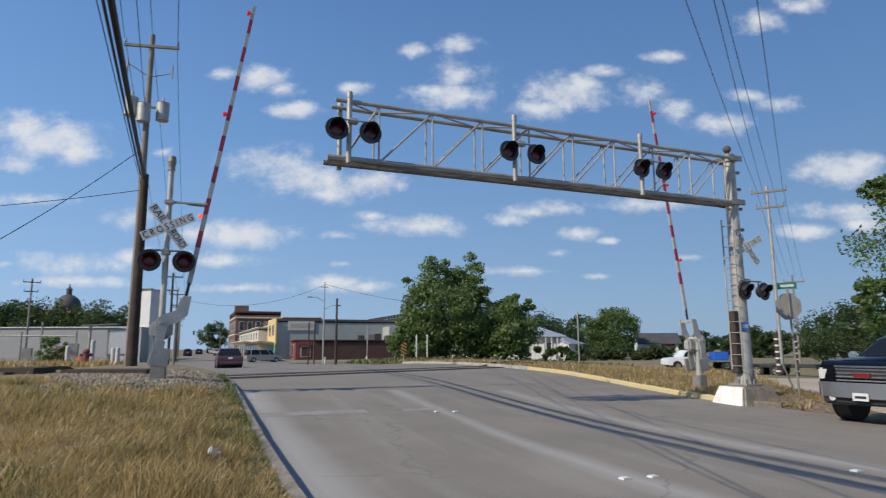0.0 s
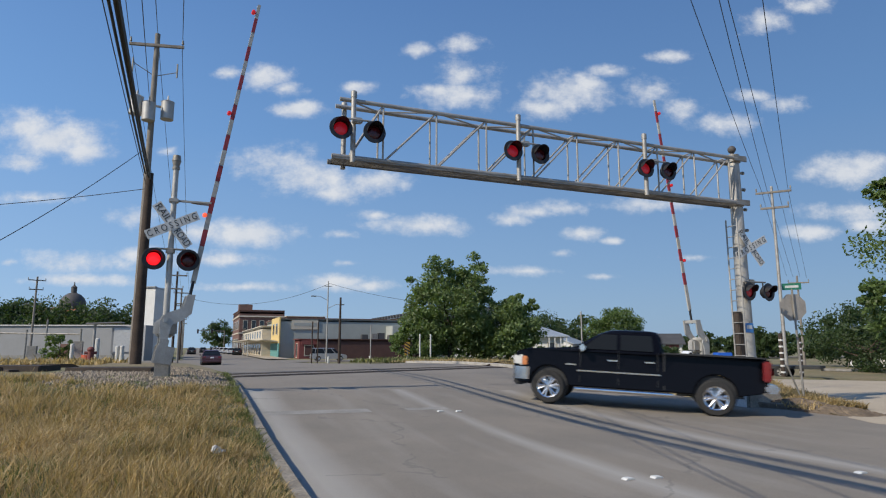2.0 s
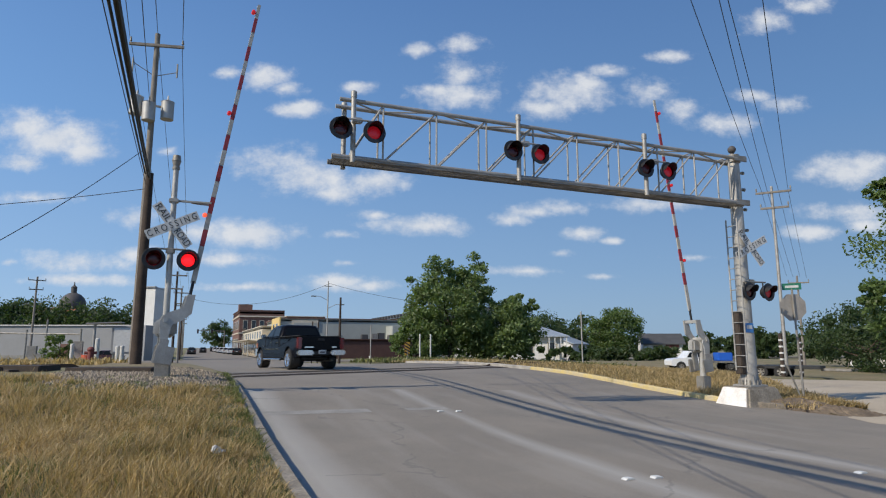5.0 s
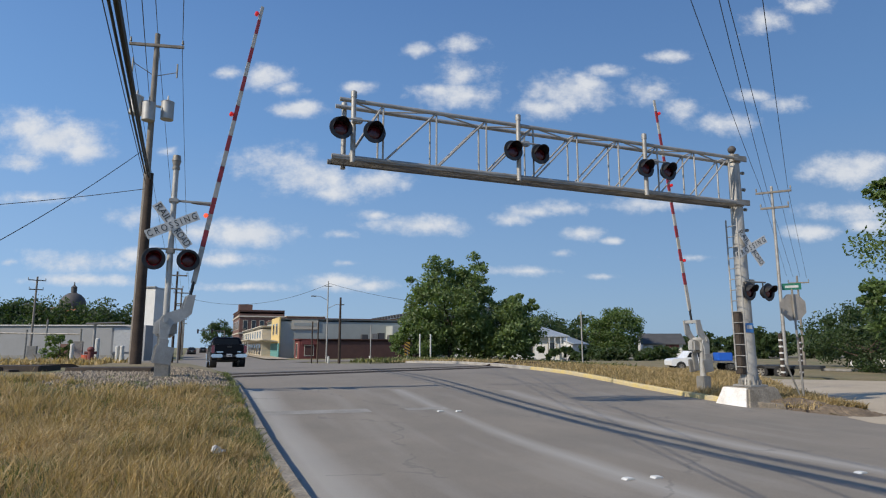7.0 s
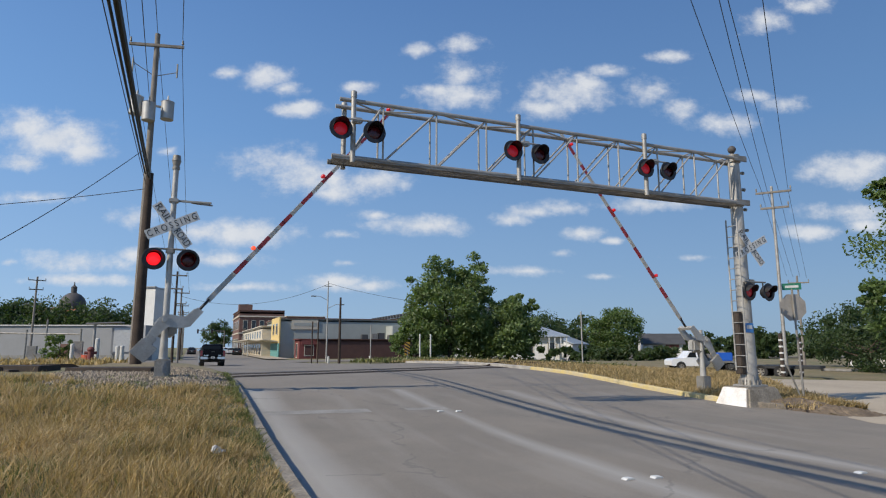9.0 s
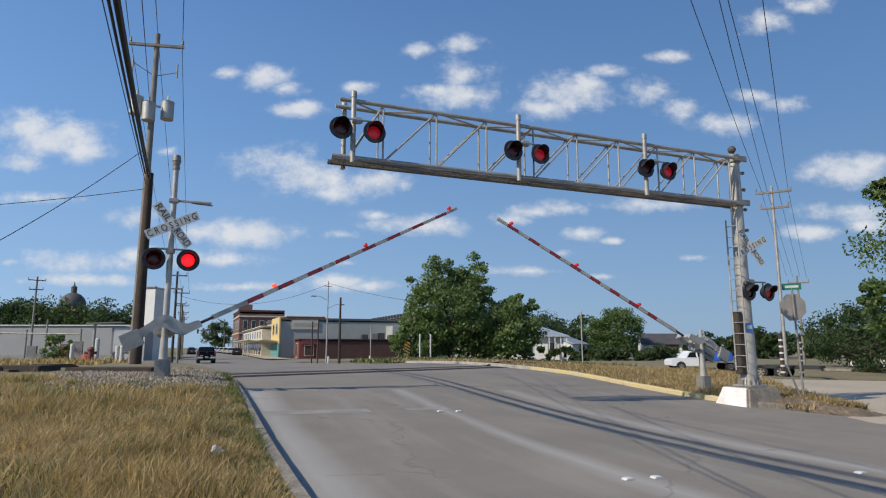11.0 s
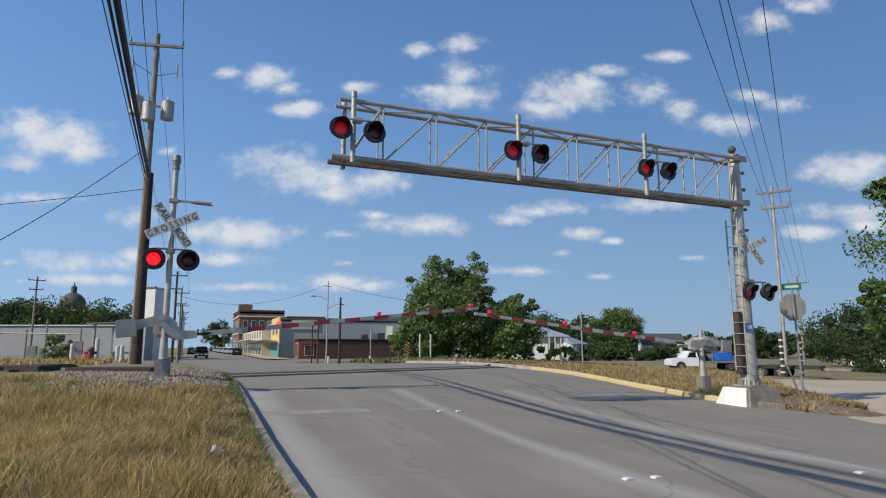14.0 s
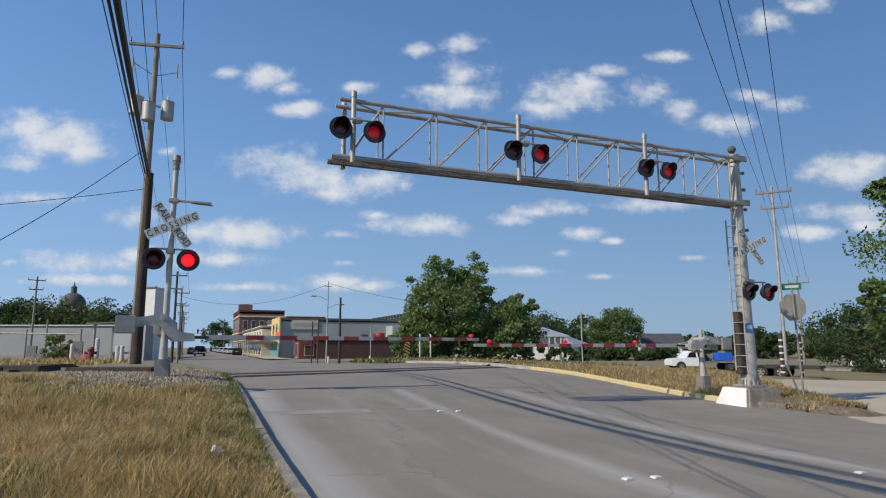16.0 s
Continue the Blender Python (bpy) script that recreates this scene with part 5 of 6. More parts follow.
def street_lamp(at, h):
    th = thing("street_lamp", at, "grey steel street lamp with two arms", "street lamp")
    part("pole", tube(B(), (0, 0, 0), (0, 0, h), 0.10, 0.06, 12), "galv", th)
    for s, z in ((-1, 7.5), (1, 6.6)):
        bm = B()
        tube(bm, (0, 0, z - 0.5), (s * 0.9, 0, z), 0.03, None, 8)
        tube(bm, (s * 0.9, 0, z), (s * 1.4, 0, z), 0.03, None, 8)
        part("arm", bm, "galv", th)
        part("lantern", box(B(), (s * 1.65, 0, z), (0.6, 0.25, 0.12), bevel=0.04), "galv_dark", th)
    part("crossarm", box(B(), (0, 0, h - 0.6), (0.9, 0.07, 0.08)), "galv", th)
    return th


street_lamp(pose(14.6, 71.7, -0.15), 9.3)
# black cable bundle from behind the corner to the dark pole, and the power lines above
def line_through(a, b, back):
    """From b through a and on for back metres."""
    a, b = Vector(a), Vector(b)
    return tuple(a + (a - b).normalized() * back)


for a, b_, r in (((-1.49, 10.31, 6.86), (-1.76, 23.2, 7.45), 0.028), ((-1.40, 10.26, 6.86), (-1.66, 23.2, 7.35), 0.03), ((-1.36, 10.23, 6.86), (-1.58, 23.2, 7.25), 0.028), ((-1.58, 10.35, 6.86), (-1.72, 23.25, 7.1), 0.01)):
    wire("cable", [line_through(a, b_, 14.0), a, b_], r, "thick black cable to the dark pole" if r > 0.02 else "thin black cable to the dark pole", "cables", 0.04)
for a, b_ in (((-1.50, 11.08, 7.29), (-1.79, 25.06, 7.82)), ((-1.45, 11.06, 7.32), (-1.74, 25.06, 7.78))):
    wire("cable", [line_through(a, b_, 14.0), a, b_, (-2.08, 28.8, 8.3)], 0.028, "thick black cable to the tall weathered pole", "cables", 0.03)
for a, b_ in (((-1.79, 14.74, 9.26), (-3.2, 28.85, 14.95)), ((-1.16, 14.49, 9.26), (-2.12, 28.95, 15.4)), ((-0.57, 14.25, 9.26), (-1.05, 28.75, 14.65)), ((-1.45, 14.61, 9.26), (-2.2, 28.9, 11.9))):
    wire("power_line", [line_through(a, b_, 16.0), a, b_], 0.011, "thin overhead power line", "power lines", 0.02)
for du, z in ((-1.05, 14.9), (0.0, 15.4), (1.05, 14.75)):
    wire("power_line", [(-2.12 + du, 28.8, z), (-1.2 + du * 0.8, 81, 8.2)], 0.012, "thin overhead power line", "power lines", 0.8)
wire("cable", [(-1.75, 23.4, 6.95), (-6.05, 24.01, 6.15), (-28.0, 27.0, 3.9)], 0.012, "thin cable across the sky", "cables", 0.03)
wire("cable", [(-2.3, 28.8, 9.95), (-5.92, 23.96, 4.96), (-9.0, 19.0, 2.0)], 0.014, "twisted cable across the sky", "cables", 0.12)
for a, b_, c_ in (((10.85, 10.72, 9.85), (32.7, 27.7, 11.4), (53.4, 43.1, 8.4)), ((11.49, 10.46, 9.85), (33.1, 27.6, 11.4), (54.0, 42.9, 8.3)), ((11.69, 10.38, 9.85), (33.7, 27.3, 11.5), (54.7, 42.7, 8.3)), ((12.47, 10.06, 9.85), (34.35, 27.1, 11.4), (55.2, 42.4, 8.2))):
    wire("power_line", [line_through(a, b_, 20.0), a, b_, c_], 0.011, "overhead power line over the lot", "power lines", 0.12)
wire("cable", [(14.6, 71.7, 8.8), (-1.2, 81, 7.6)], 0.02, "cable across the street", "cables", 1.6)
wire("cable", [(14.6, 71.7, 8.9), (33.0, 60.0, 6.0)], 0.02, "cable to the trees", "cables", 0.9)


# ---- signs, posts and small things ----
def traffic_signal(at, arm):
    th = thing("traffic_signal", at, "dark traffic signals on a long mast arm", "traffic signal")
    part("pole", tube(B(), (0, 0, 0), (0, 0, 6.2), 0.13, 0.1, 10), "galv_dark", th)
    part("mast_arm", tube(B(), (0, 0, 6.0), (-arm, 0, 6.2), 0.09, 0.06, 8), "galv_dark", th)
    for q in (0.45, 0.95):
        hd = part("signal_head", box(B(), (-arm * q, -0.1, 5.9), (0.45, 0.3, 1.2), bevel=0.04), "black", th)
        for k in range(3):
            part("signal_lens", tube(B(), (-arm * q, -0.25, 5.55 + 0.35 * k), (-arm * q, -0.28, 5.55 + 0.35 * k), 0.13, None, 10), "lens_dark", hd)
    return th


traffic_signal(pose(9.2, 190.0, zt(9.2, 190.0)), 7.5)

def stop_sign(at):
    th = thing("stop_sign", at, "back of an octagonal road sign below a green street name sign", "road sign")
    bm = B()
    tube(bm, (0, 0, 0), (0, 0, 3.05), 0.03, None, 10)
    part("post", bm, "galv_dark", th)
    bm = B()
    r = 0.41
    prism(bm, [(r * math.cos(math.pi / 8 + k * math.pi / 4), 2.52 + r * math.sin(math.pi / 8 + k * math.pi / 4)) for k in range(8)], 0.032, 0.04)
    part("brace", tube(B(), (-0.42, 0.1, 0.9), (-0.1, 0.02, 0.0), 0.025, None, 8), "galv_dark", th)
    part("octagon", bm, "sign_back", th, "bare metal back of the octagon", pose(0, 0, 0, 0, 0, -20))
    nm = part("street_name", box(B(), (0, 0, 3.12), (0.52, 0.02, 0.19), bevel=0.004), "sign_green", th, "green street name sign", pose(0, 0, 0, 0, 0, -32))
    part("name_bar", box(B(), (0.0, -0.013, 3.12), (0.36, 0.005, 0.07)), "white_refl", nm)
    return th


stop_sign(pose(16.25, 12.9, 0.12, 0, -2, 0))


def guarded_post(at, h):
    th = thing("striped_post", at, "post wrapped with black and pale bands", "post", "striped posts")
    part("post", tube(B(), (0, 0, 0), (0, 0, h), 0.11, None, 12), "wood", th)
    for k in range(6):
        part("band", tube(B(), (0, 0, 0.3 + k * 0.34), (0, 0, 0.39 + k * 0.34), 0.118, None, 12), "white_refl", th)
    return th


guarded_post(pose(29.6, 24.6, zt(29.6, 24.6)), 2.4)
guarded_post(pose(33.0, 26.2, zt(33.0, 26.2)), 2.3)


def lowboy():
    th = thing("flat_trailer", pose(31.0, 26.2, zt(31.0, 26.2), 0, 0, -60), "low dark flatbed trailer parked in the grass", "trailer")
    part("deck", box(B(), (0, 0, 0.62), (4.6, 2.1, 0.16), bevel=0.02), "plastic", th)
    part("tongue", box(B(), (2.9, 0, 0.5), (1.4, 0.2, 0.14), bevel=0.02), "galv_dark", th)
    for x in (-0.6, 0.4):
        for y in (-0.95, 0.95):
            wheel(th, x, y, 0.36, 0.2, 5, "galv_dark", 0.2)
    return th


lowboy()


def post(at, h, r, material, label, name="post", group="posts", square=False):
    bm = B()
    if square:
        box(bm, (0, 0, h / 2), (r * 2, r * 1.4, h), bevel=0.015)
    else:
        tube(bm, (0, 0, -0.05), (0, 0, h), r, None, 10)
        ball(bm, (0, 0, h), r, (1, 1, 0.5), 10, 6)
    return solid(name, bm, material, label, "post", group, at=at)


post(pose(26.1, 38.0, 0.5), 3.55, 0.05, "galv", "thin grey steel post in the dry grass")
for u_, v_, h_ in ((19.0, 52.5, 2.4), (19.9, 52.2, 2.4)):
    post(pose(u_, v_, 0.25), h_, 0.07, "pole_white", "pale post before the trees")
for u_, v_ in ((11.9, 66.0), (12.45, 65.7)):
    post(pose(u_, v_, zt(u_, v_)), 4.3, 0.07, "wood", "slim dark sign post at the street corner")
for u_, v_ in ((14.2, 68.6), (18.6, 67.5)):
    post(pose(u_, v_, zt(u_, v_) - 0.08), 0.75, 0.12, "pole_white", "short white marker post in the grass", "marker_post", "marker posts")
post(pose(15.9, 57.6, 0.05), 3.6, 0.05, "galv", "thin grey sign post by the verge")
for u_, v_, h_ in ((-3.51, 29.4, 1.0), (-2.94, 31.4, 0.75), (-2.75, 31.3, 0.75), (-4.99, 33.3, 0.95)):
    post(pose(u_, v_, left_top(u_, v_)), h_, 0.09, "pole_white", "short pale bollard in the grass", "bollard", "bollards")
for u_, v_, h_ in ((-4.9, 34.3, 1.15), (-6.9, 35.0, 1.0), (-6.5, 34.6, 0.6)):
    post(pose(u_, v_, left_top(u_, v_)), h_, 0.2, "concrete", "squat weathered concrete marker", "marker_stone", "marker stones", True)


def chevron(at):
    th = thing("chevron_marker", at, "yellow and black striped object marker on a post", "road sign")
    part("post", tube(B(), (0, 0, 0), (0, 0, 1.0), 0.03, None, 8), "galv", th)
    pn = part("panel", box(B(), (0, 0, 1.2), (0.5, 0.02, 1.2), bevel=0.004), "stripe_yellow", th)
    for k in range(4):
        part("stripe", box(B(), (0, -0.014, 0.78 + 0.28 * k), (0.56, 0.006, 0.11), ry=28), "black", pn)
    return th


chevron(pose(18.6, 54.8, 0.2))


def control_bungalow():
    th = thing("instrument_case", pose(-2.85, 33.6, left_top(-2.85, 33.6), 0, 0, -5), "white metal railway instrument cabinet on legs", "cabinet")
    part("body", box(B(), (0, 0, 1.15), (1.1, 0.6, 1.3), bevel=0.03), "metal_wall", th)
    part("door", box(B(), (0, -0.31, 1.15), (0.9, 0.02, 1.1), bevel=0.006), "white_wall", th)
    for x in (-0.45, 0.45):
        for y in (-0.2, 0.2):
            part("leg", box(B(), (x, y, 0.25), (0.07, 0.07, 0.5)), "galv_dark", th)
    part("awning", box(B(), (-0.9, 0, 1.95), (1.5, 0.9, 0.05), ry=-3, bevel=0.01), "metal_wall", th)
    part("awning_post", tube(B(), (-1.3, -0.2, 0), (-1.3, -0.2, 1.95), 0.06, None, 10), "galv", th)
    return th


control_bungalow()


def hydrant(at):
    th = thing("hydrant", at, "red fire hydrant in the grass", "hydrant")
    bm = B()
    tube(bm, (0, 0, 0), (0, 0, 0.55), 0.12, 0.11, 14)
    ball(bm, (0, 0, 0.55), 0.14, (1, 1, 0.8))
    part("barrel", bm, "shop_red", th)
    part("nozzle", tube(B(), (-0.22, 0, 0.42), (0.22, 0, 0.42), 0.06, None, 10), "shop_red", th)
    part("flange", tube(B(), (0, 0, 0), (0, 0, 0.06), 0.18, None, 14), "shop_red", th)
    return th


hydrant(pose(-3.6, 28.4, left_top(-3.6, 28.4)))
solid("barrel", tube(tube(B(), (0, 0, 0), (0, 0, 0.5), 0.25, None, 16), (0, 0, 0.2), (0, 0, 0.3), 0.262, None, 16), "orange", "orange red plastic drum in the grass", "drum", at=pose(-4.45, 34.0, left_top(-4.45, 34.0)))
solid("litter", box(box(B(), (0, 0, 0.05), (0.10, 0.07, 0.09), rz=20, ry=20, bevel=0.015), (0.06, 0.02, 0.03), (0.08, 0.07, 0.02), rz=-30), "litter", "crumpled white cup thrown in the grass", "litter", at=pose(0.37, 8.07, left_top(0.37, 8.07) + 0.09))
for u_, v_ in ((5.08, 6.52), (5.49, 6.49), (5.07, 12.69), (5.49, 12.67), (8.12, 5.73)):
    solid("road_stud", prism(B(), [(-0.07, 0), (0.07, 0), (0.045, 0.022), (-0.045, 0.022)], -0.05, 0.05), "white_refl", "white raised road stud", "road stud", "road studs", at=pose(u_, v_, zt(u_, v_) + 0.003))


def stop_line():
    """Worn bar across the lane, a little aslant."""
    verts, faces = [], []
    for k in range(25):
        u = 1.4 + 4.0 * k / 24
        w = 0.20 if u < 3.7 else 0.14
        for q in (-w, w):
            v = 12.32 + 0.16 * u + q + 0.02 * math.sin(k * 2.7)
            verts.append((u, v, zt(u, v) + 0.004))
        if k and not 14 <= k <= 18:
            faces.append((2 * k - 2, 2 * k, 2 * k + 1, 2 * k - 1))
    me = bpy.data.meshes.new("stop_line")
    me.from_pydata(verts, [], faces)
    me.materials.append(M["line_worn"])
    tagged(new("stop_line", me), "faded stop line across the lane", "road marking", "", "structure")


stop_line()


def earth_mound():
    """Dark churned earth where the kerb ends."""
    rng = np.random.RandomState(12)
    n = 34
    verts, faces = [], []
    for j in range(n):
        for i in range(n):
            p, q = i / (n - 1) * 2 - 1, j / (n - 1) * 2 - 1
            u, v = 14.95 + p * 0.75 + q * -0.12, 11.75 + q * 1.75
            h = 0.30 * max(0.0, 1 - p * p) ** 1.2 * max(0.0, 1 - q * q) ** 0.8 * (0.75 + 0.25 * math.sin(7 * q + 3 * p))
            verts.append((u, v, zt(u, v) - 0.03 + h + rng.uniform(-0.025, 0.025) * (h > 0.03)))
            if i and j:
                faces.append((n * j + i - n - 1, n * j + i - n, n * j + i, n * j + i - 1))
    me = bpy.data.meshes.new("earth_mound")
    me.from_pydata(verts, [], faces)
    me.materials.append(M["mud"])
    tagged(new("earth_mound", me), "dark churned earth heaped by the concrete block", "earth", "", "structure")


earth_mound()


# edge of the track bed: its shade put into the dark tie colour
for a_, b_ in (((-5.6, 22.75), (-3.19, 21.78)), ((-2.61, 21.55), (-0.65, 20.76))):
    a_, b_ = Vector(a_), Vector(b_)
    c_ = (a_ + b_) / 2
    solid("shaded_bed_edge", box(B(), (0, 0, 0), ((b_ - a_).length, 0.9, 0.34), bevel=0.02), "tie", "edge of the track bed, its shade drawn as a dark colour", "timber", "timber edges",
          at=pose(c_.x, c_.y - 3.4, left_top(c_.x, c_.y - 3.4) - 0.05, 0, 0, math.degrees(math.atan2(b_.y - a_.y, b_.x - a_.x))))


# ---- buildings ----
def opening(parent, name, c, s, normal, material="window"):
    """A framed opening let into a wall whose outward normal is '-x', '+x' or '-y'."""
    x, y, z = c
    w, h = s
    if normal == "-y":
        fr = part(name, box(B(), (x, y - 0.02, z), (w + 0.2, 0.10, h + 0.2)), "cream_wall", parent)
        part("pane", box(B(), (x, y - 0.05, z), (w, 0.06, h)), material, fr)
    else:
        sg = -1 if normal == "-x" else 1
        fr = part(name, box(B(), (x + sg * 0.02, y, z), (0.10, w + 0.2, h + 0.2)), "cream_wall", parent)
        part("pane", box(B(), (x + sg * 0.05, y, z), (0.06, w, h)), material, fr)


def block(name, at, size, wall, roof, label, parapet=0.5, group=""):
    """A flat-roofed building; at: near corner on the street side, size: along x, along y, height."""
    th = thing(name, at, label, "building", group)
    w, d, h = size
    part("wall", box(B(), (w / 2, d / 2, h / 2 - 0.3), (w, d, h + 0.6 - parapet)), wall, th)
    t = 0.35
    bm = B()
    z = h - parapet / 2
    for c, s in (((w / 2, t / 2, z), (w, t, parapet)), ((w / 2, d - t / 2, z), (w, t, parapet)), ((t / 2, d / 2, z), (t, d - 2 * t, parapet)), ((w - t / 2, d / 2, z), (t, d - 2 * t, parapet))):
        box(bm, c, s)
    part("parapet", bm, wall, th)
    bm = B()
    for c, s in (((w / 2, 0, h + 0.04), (w + 0.16, 0.45, 0.14)), ((0, d / 2, h + 0.04), (0.45, d + 0.16, 0.14))):
        box(bm, c, s)
    part("coping", bm, roof, th)
    part("roof", box(B(), (w / 2, d / 2, h - parapet + 0.03), (w - 0.7, d - 0.7, 0.1)), "roof_dark", th)
    return th


# grey building with a yellow street front
b = block("shop_building", pose(14.4, 110.6, -0.15), (31, 20, 6.7), "grey_wall", "brick", "grey rendered two-storey building with yellow street front")
part("street_front", box(B(), (-0.12, 5.0, 3.9), (0.22, 11.0, 6.0)), "yellow_wall", b, "yellow painted street front")
part("teal_base", box(B(), (-0.2, 5.0, 0.9), (0.14, 11.2, 3.0)), "teal_wall", b)
opening(b, "window", (-0.24, 2.4, 4.9), (2.0, 1.8), "-x")
opening(b, "window", (-0.24, 6.8, 4.9), (2.0, 1.8), "-x")
part("awning", box(B(), (-1.4, 6.0, 2.9), (2.6, 11.0, 0.16), ry=8, bevel=0.03), "cream_wall", b)
sg = part("sign_board", box(B(), (4.2, -0.12, 5.6), (4.6, 0.12, 1.6), bevel=0.03), "cream_wall", b, "faded white wall sign")
part("sign_bar", box(B(), (4.2, -0.2, 5.7), (3.8, 0.03, 0.5)), "grey_wall", sg)
part("lower_wing", box(B(), (27.0, 2.0, 2.6), (16.0, 12.0, 5.8)), "grey_wall", b)
# dark red wall and red shop before it
b = block("brick_hall", pose(19.6, 104.0, -0.15), (19, 6.0, 3.0), "dark_brick", "dark_brick", "long low dark red brick building", 0.3)
for k in range(5):
    part("roof_unit", box(B(), (8.5 + 1.5 * k + 0.3 * (k % 2), 2.0, 3.45), (1.1, 0.9, 0.9 + 0.3 * (k % 3)), bevel=0.05), "galv_dark" if k % 2 else "roof_dark", b)
b = block("corner_shop", pose(16.8, 104.6, -0.15), (2.7, 5.0, 3.0), "shop_red", "shop_red", "small red corner shop", 0.3)
opening(b, "door", (0.0, 2.5, 1.2), (1.1, 2.2), "-x")
opening(b, "shop_window", (1.6, 0.0, 1.2), (1.4, 1.6), "-y", "dark_brick")
part("fascia", box(B(), (2.6, -0.15, 2.5), (4.6, 0.2, 0.7), bevel=0.03), "shop_red", b)
# cream shops further down the street
b = block("arcade_shops", pose(12.6, 122.0, -0.1), (16, 46, 5.6), "cream_wall", "cream_wall", "row of cream shops with a sloping awning", 0.5)
part("awning", box(B(), (-1.3, 22, 2.9), (2.6, 44, 0.16), ry=8, bevel=0.03), "cream_wall", b)
for k in range(9):
    opening(b, "window", (0.0, 3.0 + 5.0 * k, 4.1), (1.8, 1.3), "-x")
    opening(b, "shop_window", (0.0, 3.0 + 5.0 * k, 1.3), (3.0, 2.0), "-x")
    part("awning_post", tube(B(), (-2.4, 1.0 + 5.2 * k, 0), (-2.4, 1.0 + 5.2 * k, 2.8), 0.07, None, 8), "pole_white", b)
# brick building
b = block("brick_building", pose(11.9, 172.0, 0.1), (11.5, 26, 11.2), "brick", "brick", "three-storey red brick corner building", 0.9)
part("cornice", box(B(), (5.7, 12.9, 9.6), (11.9, 26.4, 0.35)), "cream_wall", b)
part("belt_course", box(B(), (5.7, 12.9, 5.2), (11.8, 26.3, 0.3)), "cream_wall", b)
part("corner_tower", box(B(), (1.4, 1.4, 11.9), (3.4, 3.4, 1.6)), "brick", b)
for k in range(5):
    opening(b, "window", (1.5 + 2.1 * k, 0.0, 7.4), (1.0, 2.2), "-y")
    opening(b, "window", (1.5 + 2.1 * k, 0.0, 3.0), (1.2, 2.4), "-y")
for k in range(8):
    opening(b, "window", (0.0, 2.0 + 3.1 * k, 7.4), (1.1, 2.2), "-x")
    opening(b, "window", (0.0, 2.0 + 3.1 * k, 2.4), (1.6, 2.6), "-x")
block("brick_annex", pose(23.6, 168.0, 0.1), (10, 24, 9.6), "brick", "cream_wall", "red brick annex with pale coping", 0.6)


def gabled(name, at, size, rise, wall, roof, label, over=0.4):
    """A pitched-roof house, ridge along x."""
    th = thing(name, at, label, "house")
    w, d, h = size
    part("wall", prism(B(), [(-d / 2, -0.3), (d / 2, -0.3), (d / 2, h), (0, h + rise - 0.1), (-d / 2, h)], -w / 2, w / 2), wall, th, "", pose(0, 0, 0, 0, 0, 90))
    for s in (1, -1):
        bm = B()
        run = d / 2 + over
        drop = rise * over / (d / 2)
        pts = [(0, h + rise), (s * run, h - drop), (s * run, h - drop + 0.14), (0, h + rise + 0.16)]
        prism(bm, pts, -w / 2 - over, w / 2 + over)
        part("roof_slope", bm, roof, th, "", pose(0, 0, 0, 0, 0, 90))
    return th


b = gabled("barn", pose(66.0, 168.0, 0.2, 0, 0, -90), (66, 22, 9.6), 1.2, "cream_wall", "roof_dark", "long pale hall with a dark low roof", 0.8)
for k in range(22):
    part("roof_vent", box(B(), (-31 + 2.9 * k, -10.4, 10.4), (1.5, 0.7, 0.9), bevel=0.05), "roof_dark", b)
for k in range(11):
    opening(b, "window", (-28 + 5.6 * k, -11.0, 7.6), (2.2, 1.3), "-y")


def hipped_house():
    th = thing("house", pose(41.3, 77.7, zt(41.3, 77.7), 0, 0, -28), "white wooden house with a pale tin hipped roof", "house")
    w, d, h = 14.2, 9.5, 3.1
    part("wall", box(B(), (0, 0, h / 2 - 0.2), (w, d, h + 0.4)), "white_wall", th)
    bm = B()
    e = 0.75
    loft(bm, [[(-w / 2 - e, -d / 2 - e, h), (w / 2 + e, -d / 2 - e, h), (w / 2 + e, d / 2 + e, h), (-w / 2 - e, d / 2 + e, h)],
              [(-w / 2 - e, -d / 2 - e, h + 0.15), (w / 2 + e, -d / 2 - e, h + 0.15), (w / 2 + e, d / 2 + e, h + 0.15), (-w / 2 - e, d / 2 + e, h + 0.15)],
              [(-2.6, -0.1, h + 2.15), (2.6, -0.1, h + 2.15), (2.6, 0.1, h + 2.15), (-2.6, 0.1, h + 2.15)]])
    part("roof", bm, "roof_tin", th, "pale ribbed tin roof", smooth=5)
    for k in range(4):
        part("porch_post", box(B(), (5.2 + 0.75 * k, -d / 2 - 0.6, h / 2), (0.12, 0.12, h)), "white_wall", th)
    for x in (-4.5, -1.0, 2.6, 5.6):
        opening(th, "window", (x, -d / 2, 1.6), (1.0, 1.5), "-y")
    return th


hipped_house()
b = gabled("cottage", pose(62.0, 97.0, 0.0, 0, 0, 40), (9, 7, 2.2), 1.3, "white_wall", "roof_tin", "small white cottage behind the house")
opening(b, "window", (1.0, -3.5, 1.5), (1.0, 1.3), "-y")
b = gabled("porch_house", pose(70.5, 81.0, 0.0, 0, 0, -30), (6, 5, 2.2), 1.4, "white_wall", "roof_dark", "low pale house with a dark roof")
opening(b, "window", (-1.0, -2.5, 1.2), (1.0, 1.1), "-y")
part("red_panel", box(B(), (1.4, -2.56, 1.8), (2.0, 0.1, 0.5)), "shop_red", b)


